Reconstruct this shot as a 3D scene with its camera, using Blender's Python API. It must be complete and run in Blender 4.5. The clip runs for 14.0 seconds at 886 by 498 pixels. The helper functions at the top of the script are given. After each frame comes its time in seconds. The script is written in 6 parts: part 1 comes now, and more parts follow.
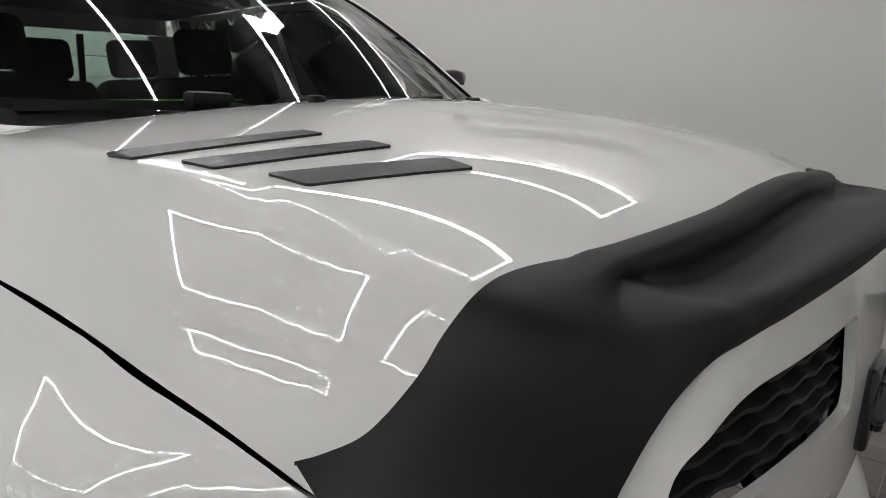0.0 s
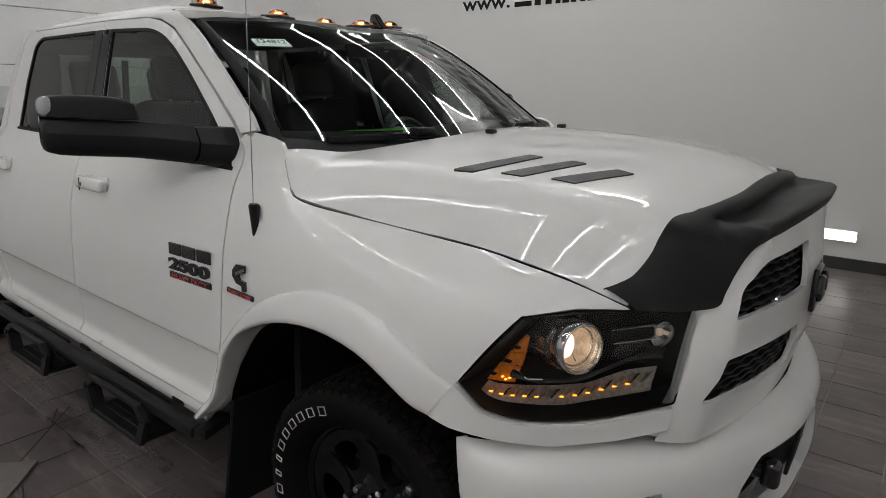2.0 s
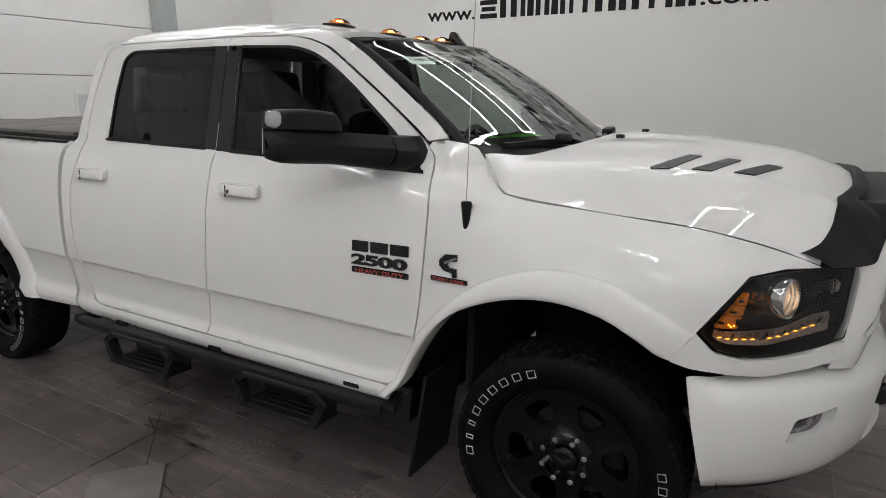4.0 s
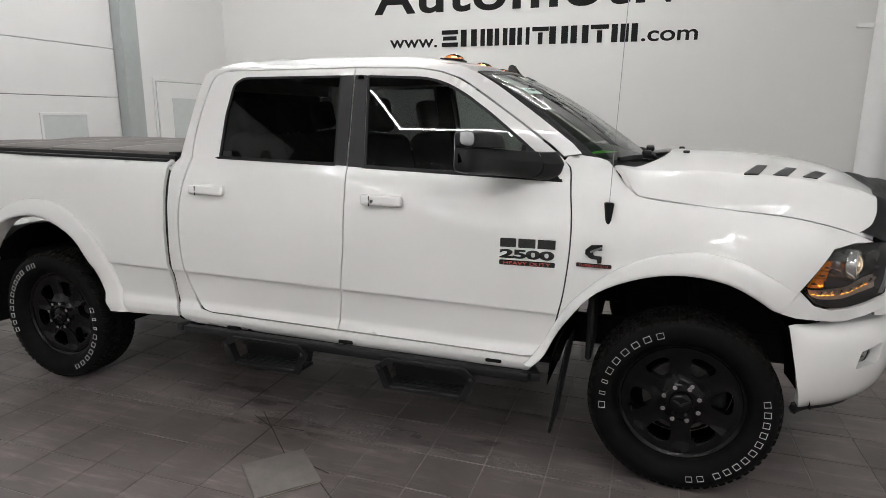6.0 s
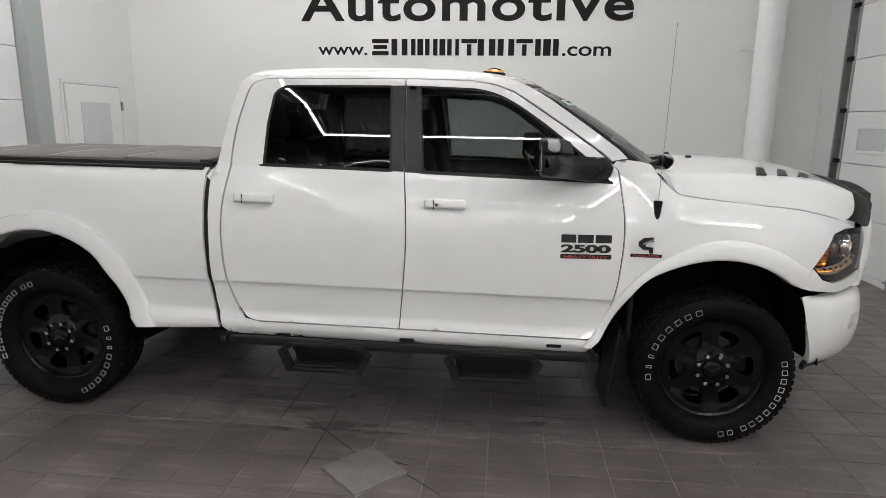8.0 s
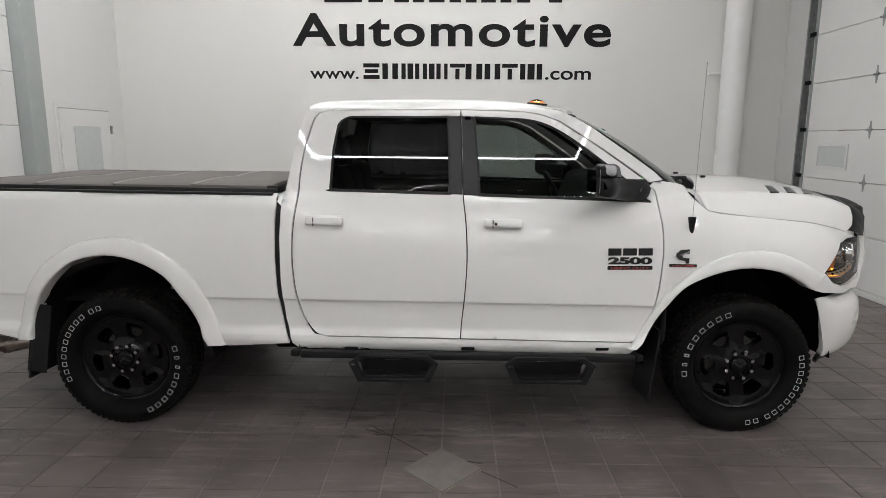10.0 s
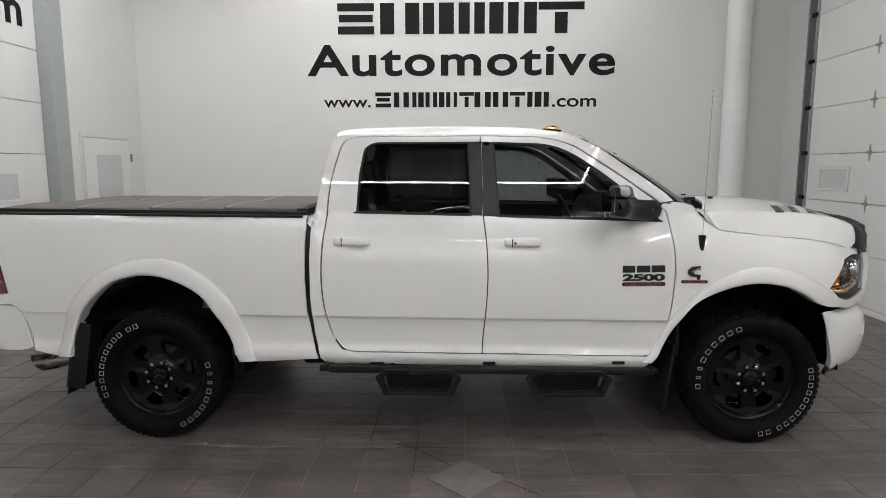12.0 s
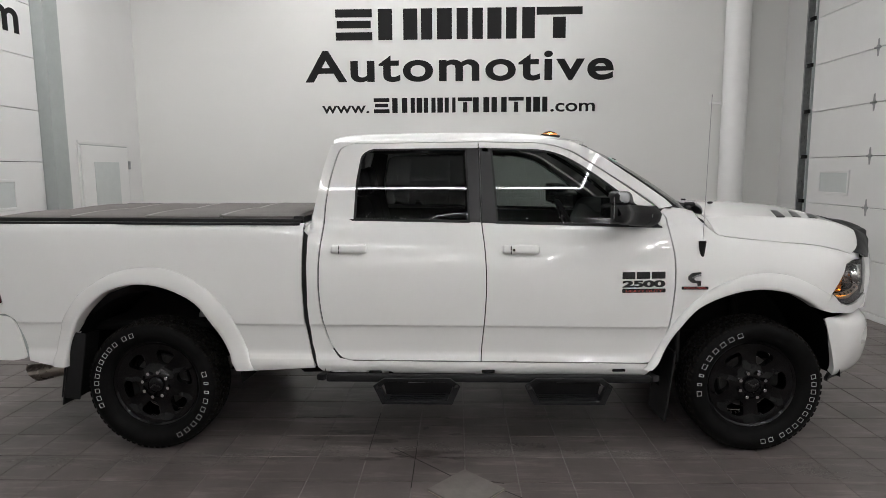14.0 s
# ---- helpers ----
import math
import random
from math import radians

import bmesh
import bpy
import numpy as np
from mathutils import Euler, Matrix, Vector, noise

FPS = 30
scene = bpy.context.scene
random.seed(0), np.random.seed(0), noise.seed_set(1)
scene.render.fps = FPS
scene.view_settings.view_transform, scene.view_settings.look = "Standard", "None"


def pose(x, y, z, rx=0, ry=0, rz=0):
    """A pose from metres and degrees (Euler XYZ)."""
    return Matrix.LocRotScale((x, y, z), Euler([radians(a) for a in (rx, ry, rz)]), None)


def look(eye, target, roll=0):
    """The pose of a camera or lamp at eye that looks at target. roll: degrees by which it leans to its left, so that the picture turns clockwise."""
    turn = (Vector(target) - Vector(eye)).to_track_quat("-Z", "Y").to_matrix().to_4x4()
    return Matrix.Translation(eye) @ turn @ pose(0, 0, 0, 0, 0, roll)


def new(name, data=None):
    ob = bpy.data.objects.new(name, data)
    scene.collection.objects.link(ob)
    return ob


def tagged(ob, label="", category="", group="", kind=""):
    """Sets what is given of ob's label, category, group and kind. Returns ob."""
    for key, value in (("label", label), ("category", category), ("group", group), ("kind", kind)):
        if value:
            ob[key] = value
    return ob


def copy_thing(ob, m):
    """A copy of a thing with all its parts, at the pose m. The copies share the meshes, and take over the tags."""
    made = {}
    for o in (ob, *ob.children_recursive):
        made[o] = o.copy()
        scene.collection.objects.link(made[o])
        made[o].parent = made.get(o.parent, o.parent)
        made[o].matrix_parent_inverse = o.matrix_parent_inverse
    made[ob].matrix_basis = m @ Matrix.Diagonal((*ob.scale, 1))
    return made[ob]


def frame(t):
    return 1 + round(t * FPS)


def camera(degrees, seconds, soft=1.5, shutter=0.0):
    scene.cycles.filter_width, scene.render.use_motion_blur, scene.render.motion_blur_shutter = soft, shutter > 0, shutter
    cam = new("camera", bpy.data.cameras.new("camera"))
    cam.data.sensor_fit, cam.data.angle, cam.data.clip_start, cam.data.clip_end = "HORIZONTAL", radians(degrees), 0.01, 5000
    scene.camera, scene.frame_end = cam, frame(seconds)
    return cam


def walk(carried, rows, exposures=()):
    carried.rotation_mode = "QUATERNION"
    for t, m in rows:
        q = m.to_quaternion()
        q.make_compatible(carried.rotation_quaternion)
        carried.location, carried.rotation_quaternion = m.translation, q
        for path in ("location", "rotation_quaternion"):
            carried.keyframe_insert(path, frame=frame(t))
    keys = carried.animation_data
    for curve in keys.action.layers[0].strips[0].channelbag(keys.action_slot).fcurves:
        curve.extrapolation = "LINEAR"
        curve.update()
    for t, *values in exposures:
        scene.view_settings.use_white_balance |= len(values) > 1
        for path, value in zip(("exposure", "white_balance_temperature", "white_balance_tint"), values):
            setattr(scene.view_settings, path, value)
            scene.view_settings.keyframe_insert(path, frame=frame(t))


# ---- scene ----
cam = camera(71.98, 14.0, 0.7)
PATH = [
    (0, (1.021, -1.041, 1.544), (-0.262, 0.409, 1.047), 0.7),
    (0.5, (1.042, -1.317, 1.584), (-0.205, 0.162, 1.076), 0.5),
    (1, (1.093, -1.546, 1.615), (-0.131, -0.048, 1.108), 0.5),
    (1.5, (1.147, -1.787, 1.65), (-0.059, -0.275, 1.142), 0.4),
    (2, (1.143, -2.026, 1.669), (-0.05, -0.503, 1.161), 0.3),
    (2.5, (1.065, -2.237, 1.691), (-0.102, -0.693, 1.185), 0.3),
    (3, (0.894, -2.405, 1.686), (-0.22, -0.822, 1.18), 0.3),
    (3.2, (0.817, -2.486, 1.695), (-0.26, -0.879, 1.188), 0.3),
    (5.3, (0.046, -3.45, 1.696), (-0.677, -1.639, 1.254), 0.2),
    (5.5, (-0.048, -3.552, 1.713), (-0.739, -1.727, 1.277), 0.4),
    (6, (-0.241, -3.724, 1.706), (-0.857, -1.87, 1.278), 0.4),
    (6.5, (-0.481, -3.831, 1.703), (-0.99, -1.943, 1.281), 0.6),
    (7, (-0.72, -3.99, 1.708), (-1.11, -2.073, 1.292), 0.7),
    (7.5, (-0.957, -4.118, 1.724), (-1.237, -2.181, 1.315), 0.8),
    (8, (-1.167, -4.156, 1.71), (-1.361, -2.207, 1.305), 0.8),
    (10.3, (-1.807, -4.53, 1.771), (-1.83, -2.557, 1.444), 0.3),
    (10.5, (-1.832, -4.549, 1.77), (-1.849, -2.572, 1.466), 0.3),
    (11, (-1.871, -4.634, 1.762), (-1.89, -2.654, 1.48), 0.2),
    (11.5, (-1.863, -4.696, 1.757), (-1.912, -2.716, 1.482), -0.0),
    (12, (-1.872, -4.68, 1.754), (-1.918, -2.699, 1.485), -0.1),
    (12.5, (-1.87, -4.663, 1.761), (-1.911, -2.681, 1.496), -0.1),
    (13, (-1.873, -4.647, 1.757), (-1.916, -2.664, 1.498), -0.2),
    (13.5, (-1.862, -4.64, 1.76), (-1.912, -2.657, 1.503), -0.4),
    (14, (-1.861, -4.646, 1.765), (-1.907, -2.662, 1.511), -0.4),
]
EXPOSURES = [(0, 0.36), (0.6, 0.30), (1.5, 0.07), (2.2, 0.27), (2.6, 0.36), (3.2, 0.39), (5.3, 0.85), (8.2, 0.87), (10.3, 0.78), (14, 0.70)]
walk(cam, [(t, look(eye, target, roll)) for t, eye, target, roll in PATH], EXPOSURES)

# ---- light ----
world = bpy.data.worlds.new("room_dark")
scene.world = world
world.use_nodes = True
world.node_tree.nodes["Background"].inputs[0].default_value = (0.5, 0.5, 0.5, 1)
world.node_tree.nodes["Background"].inputs[1].default_value = 0.02
LED_POWER = 35.0
CEIL = 5.1
# ceiling light loops: x from, to, y from, to; last two added unseen to brighten the ends
LOOPS = [(-4.1, 0.25, -6.4, -2.9), (-4.4, 0.25, 0.4, 2.5), (-4.4, 0.25, -10.6, -9.0), (-4.4, 0.25, 4.0, 4.75), (1.35, 2.6, -6.4, -2.9), (-6.4, -5.5, 0.4, 2.5)]

from mathutils import geometry


# ---- materials ----
def mat(name, col, rough=0.5, metal=0.0, coat=0.0, var=0.0, scale=8.0, bump=0.0, bscale=60.0, spec=0.5, emit=None, power=0.0, rvar=0.0, rnd=0.0, coarse=0.0):
    m = bpy.data.materials.new(name)
    m.use_nodes = True
    nt = m.node_tree
    N, L = nt.nodes, nt.links
    b = N["Principled BSDF"]
    b.inputs["Base Color"].default_value = (*col, 1)
    b.inputs["Roughness"].default_value = rough
    b.inputs["Metallic"].default_value = metal
    b.inputs["Coat Weight"].default_value = coat
    b.inputs["Coat Roughness"].default_value = 0.02
    b.inputs["Specular IOR Level"].default_value = spec
    if emit:
        b.inputs["Emission Color"].default_value = (*emit, 1)
        b.inputs["Emission Strength"].default_value = power
    if var or bump or rvar or rnd:
        tc = N.new("ShaderNodeTexCoord")
        nz = N.new("ShaderNodeTexNoise")
        nz.inputs["Scale"].default_value = scale
        nz.inputs["Detail"].default_value = 8
        nz.inputs["Roughness"].default_value = 0.65
        L.new(tc.outputs["Object"], nz.inputs["Vector"])
        fac = nz.outputs["Fac"]
        if coarse:
            nc = N.new("ShaderNodeTexNoise")
            nc.inputs["Scale"].default_value = coarse
            nc.inputs["Detail"].default_value = 3
            L.new(tc.outputs["Object"], nc.inputs["Vector"])
            av = N.new("ShaderNodeMath")
            av.operation = "ADD"
            L.new(fac, av.inputs[0])
            L.new(nc.outputs["Fac"], av.inputs[1])
            hv = N.new("ShaderNodeMath")
            hv.operation = "MULTIPLY"
            hv.inputs[1].default_value = 0.5
            L.new(av.outputs[0], hv.inputs[0])
            fac = hv.outputs[0]
        if var or rnd:
            mr = N.new("ShaderNodeMapRange")
            mr.inputs[1].default_value, mr.inputs[2].default_value = 0.3, 0.7
            mr.inputs[3].default_value, mr.inputs[4].default_value = 1 - var, 1 + var
            L.new(fac, mr.inputs[0])
            val = mr.outputs[0]
            if rnd:
                oi = N.new("ShaderNodeObjectInfo")
                m2 = N.new("ShaderNodeMapRange")
                m2.inputs[3].default_value, m2.inputs[4].default_value = 1 - rnd, 1 + rnd
                L.new(oi.outputs["Random"], m2.inputs[0])
                mu = N.new("ShaderNodeMath")
                mu.operation = "MULTIPLY"
                L.new(val, mu.inputs[0])
                L.new(m2.outputs[0], mu.inputs[1])
                val = mu.outputs[0]
            sc = N.new("ShaderNodeVectorMath")
            sc.operation = "SCALE"
            sc.inputs[0].default_value = col
            L.new(val, sc.inputs["Scale"])
            L.new(sc.outputs[0], b.inputs["Base Color"])
        if rvar:
            rr = N.new("ShaderNodeMapRange")
            rr.inputs[1].default_value, rr.inputs[2].default_value = 0.3, 0.7
            rr.inputs[3].default_value, rr.inputs[4].default_value = max(0.02, rough - rvar), rough + rvar
            L.new(fac, rr.inputs[0])
            L.new(rr.outputs[0], b.inputs["Roughness"])
        if bump:
            nb = N.new("ShaderNodeTexNoise")
            nb.inputs["Scale"].default_value = bscale
            nb.inputs["Detail"].default_value = 4
            L.new(tc.outputs["Object"], nb.inputs["Vector"])
            bp = N.new("ShaderNodeBump")
            bp.inputs["Strength"].default_value = bump
            bp.inputs["Distance"].default_value = 0.004
            L.new(nb.outputs["Fac"], bp.inputs["Height"])
            L.new(bp.outputs[0], b.inputs["Normal"])
    return m


def glass(name, tint, rough=0.0, ior=1.5):
    m = bpy.data.materials.new(name)
    m.use_nodes = True
    nt = m.node_tree
    N, L = nt.nodes, nt.links
    N.remove(N["Principled BSDF"])
    tr = N.new("ShaderNodeBsdfTransparent")
    tr.inputs[0].default_value = (*tint, 1)
    gl = N.new("ShaderNodeBsdfGlossy")
    gl.inputs["Roughness"].default_value = rough
    fr = N.new("ShaderNodeFresnel")
    fr.inputs["IOR"].default_value = ior
    mx = N.new("ShaderNodeMixShader")
    L.new(fr.outputs[0], mx.inputs[0])
    L.new(tr.outputs[0], mx.inputs[1])
    L.new(gl.outputs[0], mx.inputs[2])
    L.new(mx.outputs[0], N["Material Output"].inputs[0])
    return m


PAINT = mat("white_paint", (0.80, 0.80, 0.785), 0.55, coat=1.0, spec=0.12, var=0.012, scale=1.5)
BLACKGLOSS = mat("black_gloss", (0.012, 0.012, 0.013), 0.16, coat=0.5)
TRIM = mat("black_plastic", (0.009, 0.009, 0.0095), 0.50, var=0.1, bump=0.12, bscale=500, spec=0.25)
SATIN = mat("satin_black_trim", (0.016, 0.016, 0.017), 0.38, var=0.08, scale=20, spec=0.35)
DEFL = mat("matte_black_deflector", (0.006, 0.0063, 0.0063), 0.50, var=0.06, bump=0.06, bscale=600, spec=0.32)
RIM = mat("gloss_black_alloy", (0.0030, 0.0030, 0.0034), 0.16, coat=0.30, var=0.1, spec=0.14)
RUBBER = mat("tyre_rubber", (0.0050, 0.0050, 0.0050), 0.6, var=0.35, scale=14, bump=0.15, bscale=160, spec=0.10)
TREAD = mat("dusty_tread", (0.012, 0.011, 0.010), 0.9, var=0.6, scale=25, bump=0.3, bscale=150, spec=0.08)
LETTER = mat("white_rubber_mark", (0.62, 0.62, 0.60), 0.6, var=0.15, scale=60)
CHROME = mat("chrome", (0.75, 0.75, 0.76), 0.08, metal=1.0)
STEEL = mat("dull_steel", (0.36, 0.36, 0.37), 0.35, metal=1.0, var=0.2, scale=30)
DISC = mat("dark_brake_disc", (0.07, 0.068, 0.066), 0.4, metal=0.9, var=0.3, scale=25)
EXH = mat("exhaust_steel", (0.30, 0.27, 0.24), 0.28, metal=1.0, var=0.25, scale=12, rvar=0.1)
STEP = mat("textured_black_step", (0.013, 0.013, 0.014), 0.42, var=0.15, bump=0.25, bscale=400, spec=0.20)
WELL = mat("wheel_well_black", (0.005, 0.005, 0.0055), 0.85, spec=0.1)
UNDER = mat("underbody_dark", (0.009, 0.009, 0.009), 0.8, var=0.3, spec=0.15)
COVER = mat("vinyl_bed_cover", (0.115, 0.103, 0.097), 0.6, var=0.16, scale=6, bump=0.2, bscale=260, coarse=1.5)
GLASS_W = glass("windshield_glass", (0.78, 0.87, 0.82), 0.0, 1.68)
GLASS_F = glass("tinted_front_glass", (0.37, 0.40, 0.385))
GLASS_R = glass("dark_tinted_rear_glass", (0.13, 0.135, 0.135))
GLASS_L = glass("clear_lens", (0.86, 0.86, 0.86))
INTER = mat("dark_cabin_cloth", (0.036, 0.036, 0.037), 0.85, var=0.15, scale=40)
DASH = mat("dark_dashboard", (0.035, 0.035, 0.036), 0.6, bump=0.15, bscale=400)
# weak emission brightens the amber in place of light from its LEDs
AMBER = mat("glowing_amber_lens", (0.52, 0.15, 0.010), 0.18, var=0.5, scale=120, bump=0.6, bscale=220, emit=(1.0, 0.30, 0.02), power=0.07)
AMBER_LIT = mat("lit_amber_led", (0.9, 0.40, 0.06), 0.2, emit=(1.0, 0.36, 0.03), power=2.6)
LAMP_W = mat("lit_headlamp_bulb", (1.0, 0.9, 0.75), 0.2, emit=(1.0, 0.84, 0.66), power=2.0)
# faint emission in the metal stands in for the bulb's light on the bowl
LENSBALL = mat("self_lit_warm_metal", (0.50, 0.42, 0.34), 0.3, metal=0.7, var=0.4, scale=60, emit=(1.0, 0.72, 0.50), power=0.22)
REFLECTOR = mat("ribbed_reflector", (0.60, 0.53, 0.47), 0.28, metal=0.35, var=0.4, scale=90, bump=0.7, bscale=170)
SATINCHROME = mat("satin_chrome", (0.62, 0.62, 0.62), 0.14, metal=0.92, var=0.1, scale=40)
RED_LENS = mat("dark_red_lens", (0.085, 0.008, 0.008), 0.12, coat=1.0)
RED_INK = mat("red_badge_paint", (0.55, 0.06, 0.05), 0.35)
GREEN = mat("green_card", (0.16, 0.75, 0.05), 0.6)
PAPER = mat("pale_green_sticker", (0.62, 0.80, 0.72), 0.6)
INK = mat("black_ink", (0.012, 0.012, 0.012), 0.5)
SEAM = mat("matte_shade_black", (0.010, 0.010, 0.010), 0.8)
WALL = mat("painted_wall", (0.72, 0.72, 0.70), 0.62, var=0.02, scale=1.2, bump=0.05, bscale=220, coarse=0.4)
WALLSHEEN = mat("painted_side_wall", (0.72, 0.72, 0.71), 0.4, var=0.02, scale=1.2, bump=0.05, bscale=220)
DOORW = mat("sectional_door_white", (0.74, 0.74, 0.73), 0.42, var=0.02, scale=2, bump=0.08, bscale=300)
JAMB = mat("grey_jamb", (0.36, 0.39, 0.38), 0.5, var=0.05)
CEILM = mat("dark_metal_ceiling", (0.11, 0.11, 0.11), 0.55, var=0.1, scale=3)
BASE = mat("dark_baseboard", (0.035, 0.035, 0.035), 0.5, var=0.1)
SIGN = mat("black_sign_vinyl", (0.010, 0.010, 0.010), 0.6, spec=0.15)
GALV = mat("galvanised_track", (0.33, 0.34, 0.34), 0.4, metal=0.8, var=0.2, scale=15)
PIPEM = mat("white_painted_pipe", (0.78, 0.78, 0.77), 0.38, var=0.02)
HATCHG = mat("pale_grey_panel", (0.55, 0.58, 0.57), 0.45, var=0.03)
LED = mat("led_strip", (1, 1, 1), 0.5, emit=(1.0, 0.985, 0.985), power=LED_POWER)
LED_DIM = mat("dimmed_led_strip", (1, 1, 1), 0.5, emit=(1.0, 0.985, 0.985), power=LED_POWER * 0.35)
def tile_material(name, col, rough, seed):
    """Slate tile with cloudy tone, dusty drag marks along x and a tone of its own for each tile."""
    m = mat(name, col, rough, spec=0.34)
    nt = m.node_tree
    N, L = nt.nodes, nt.links
    b = N["Principled BSDF"]
    geo = N.new("ShaderNodeNewGeometry")

    def noise(scale, stretch, detail, rough_n=0.6):
        mp = N.new("ShaderNodeMapping")
        mp.inputs["Scale"].default_value = stretch
        mp.inputs["Location"].default_value = (seed, seed * 1.7, 0)
        L.new(geo.outputs["Position"], mp.inputs["Vector"])
        nz = N.new("ShaderNodeTexNoise")
        nz.inputs["Scale"].default_value = scale
        nz.inputs["Detail"].default_value = detail
        nz.inputs["Roughness"].default_value = rough_n
        L.new(mp.outputs[0], nz.inputs["Vector"])
        return nz.outputs["Fac"]

    def ranged(src, a, c, lo, hi):
        r = N.new("ShaderNodeMapRange")
        r.inputs[1].default_value, r.inputs[2].default_value = a, c
        r.inputs[3].default_value, r.inputs[4].default_value = lo, hi
        L.new(src, r.inputs[0])
        return r.outputs[0]

    def times(p, q):
        mu = N.new("ShaderNodeMath")
        mu.operation = "MULTIPLY"
        L.new(p, mu.inputs[0])
        L.new(q, mu.inputs[1])
        return mu.outputs[0]

    cloud = ranged(noise(3.2, (1, 1, 1), 9), 0.3, 0.7, 0.80, 1.20)
    large = ranged(noise(0.8, (1, 1, 1), 2), 0.3, 0.7, 0.86, 1.14)
    drag = ranged(noise(5.0, (0.35, 2.6, 1), 8, 0.72), 0.52, 0.78, 1.0, 2.0)
    grit = ranged(noise(70.0, (1, 1, 1), 3), 0.62, 0.85, 1.0, 1.5)
    oi = N.new("ShaderNodeObjectInfo")
    per = times(ranged(oi.outputs["Random"], 0, 1, 0.90, 1.10), ranged(geo.outputs["Random Per Island"], 0, 1, 0.91, 1.09))
    val = times(times(times(cloud, large), times(drag, grit)), per)
    sc = N.new("ShaderNodeVectorMath")
    sc.operation = "SCALE"
    sc.inputs[0].default_value = col
    L.new(val, sc.inputs["Scale"])
    L.new(sc.outputs[0], b.inputs["Base Color"])
    L.new(ranged(noise(4.0, (1, 1, 1), 6), 0.3, 0.7, rough - 0.05, rough + 0.09), b.inputs["Roughness"])
    bp = N.new("ShaderNodeBump")
    bp.inputs["Strength"].default_value = 0.12
    bp.inputs["Distance"].default_value = 0.004
    L.new(noise(28.0, (1, 1, 1), 6), bp.inputs["Height"])
    L.new(bp.outputs[0], b.inputs["Normal"])
    return m


TILE = tile_material("dark_slate_tile", (0.140, 0.120, 0.115), 0.36, 0.0)
GROUT = mat("grey_grout", (0.225, 0.208, 0.197), 0.75, var=0.4, scale=6)
STAIN = mat("dark_wet_stain", (0.072, 0.058, 0.053), 0.28, var=0.5, scale=20)
CRACK = mat("dark_crack", (0.020, 0.017, 0.015), 0.7)
LOOSE = mat("pale_loose_tile", (0.205, 0.188, 0.176), 0.42, var=0.16, scale=9, bump=0.08, bscale=80, spec=0.35)
TILEEDGE = mat("raw_tile_edge", (0.55, 0.50, 0.38), 0.7)


# ---- mesh helpers ----
def link(name, me, material, parent=None, label=""):
    if material and not me.materials:
        me.materials.append(material)
    ob = new(name, me)
    if parent is not None:
        ob.parent = parent
    if label:
        ob["label"] = label
    return ob


def raw(name, verts, faces, material, parent=None, label="", normals=None, smooth=True):
    me = bpy.data.meshes.new(name)
    me.from_pydata([tuple(map(float, v)) for v in verts], [], faces)
    if smooth:
        me.shade_smooth()
    if normals is not None:
        me.normals_split_custom_set_from_vertices([tuple(map(float, n)) for n in normals])
    return link(name, me, material, parent, label)


def part(name, bm, material, parent=None, label="", smooth=None):
    """One mesh object; smooth: the angle in degrees below which edges are shaded round."""
    me = bpy.data.meshes.new(name)
    bmesh.ops.recalc_face_normals(bm, faces=bm.faces)
    if smooth:
        for f in bm.faces:
            f.smooth = True
        for e in bm.edges:
            if len(e.link_faces) == 2 and e.calc_face_angle(0) > radians(smooth):
                e.smooth = False
    bm.to_mesh(me)
    bm.free()
    return link(name, me, material, parent, label)


def rbox(sx, sy, sz, bev=0.01, seg=2, m=None, bm=None):
    """A box with rounded edges, centred, moved by m."""
    b = bmesh.new()
    bmesh.ops.create_cube(b, size=1)
    bmesh.ops.scale(b, vec=(sx, sy, sz), verts=b.verts)
    if bev:
        bmesh.ops.bevel(b, geom=b.edges[:], offset=min(bev, 0.49 * min(sx, sy, sz)), segments=seg, affect="EDGES", profile=0.5)
    if m is not None:
        b.transform(m)
    if bm is None:
        return b
    me = bpy.data.meshes.new("tmp")
    b.to_mesh(me)
    b.free()
    bm.from_mesh(me)
    bpy.data.meshes.remove(me)
    return bm


def cyl(r, h, seg=24, m=None, bm=None, r2=None, bev=0.0):
    b = bmesh.new()
    bmesh.ops.create_cone(b, cap_ends=True, segments=seg, radius1=r, radius2=r if r2 is None else r2, depth=h)
    if bev:
        bmesh.ops.bevel(b, geom=[e for e in b.edges if len(e.link_faces) == 2 and e.calc_face_angle(0) > 1.0], offset=bev, segments=2, affect="EDGES")
    if m is not None:
        b.transform(m)
    if bm is None:
        return b
    me = bpy.data.meshes.new("tmp")
    b.to_mesh(me)
    b.free()
    bm.from_mesh(me)
    bpy.data.meshes.remove(me)
    return bm


def lathe(profile, seg=48, closed=False):
    """profile: (radius, y) pairs turned about the y axis."""
    n = len(profile)
    vs, fs = [], []
    for i in range(seg):
        a = 2 * math.pi * i / seg
        for r, y in profile:
            vs.append((r * math.cos(a), y, r * math.sin(a)))
    for i in range(seg):
        j = (i + 1) % seg
        for k in range(n if closed else n - 1):
            l = (k + 1) % n
            fs.append((i * n + k, i * n + l, j * n + l, j * n + k))
    return vs, fs


def moved(vs, m):
    return [tuple(m @ Vector(v)) for v in vs]


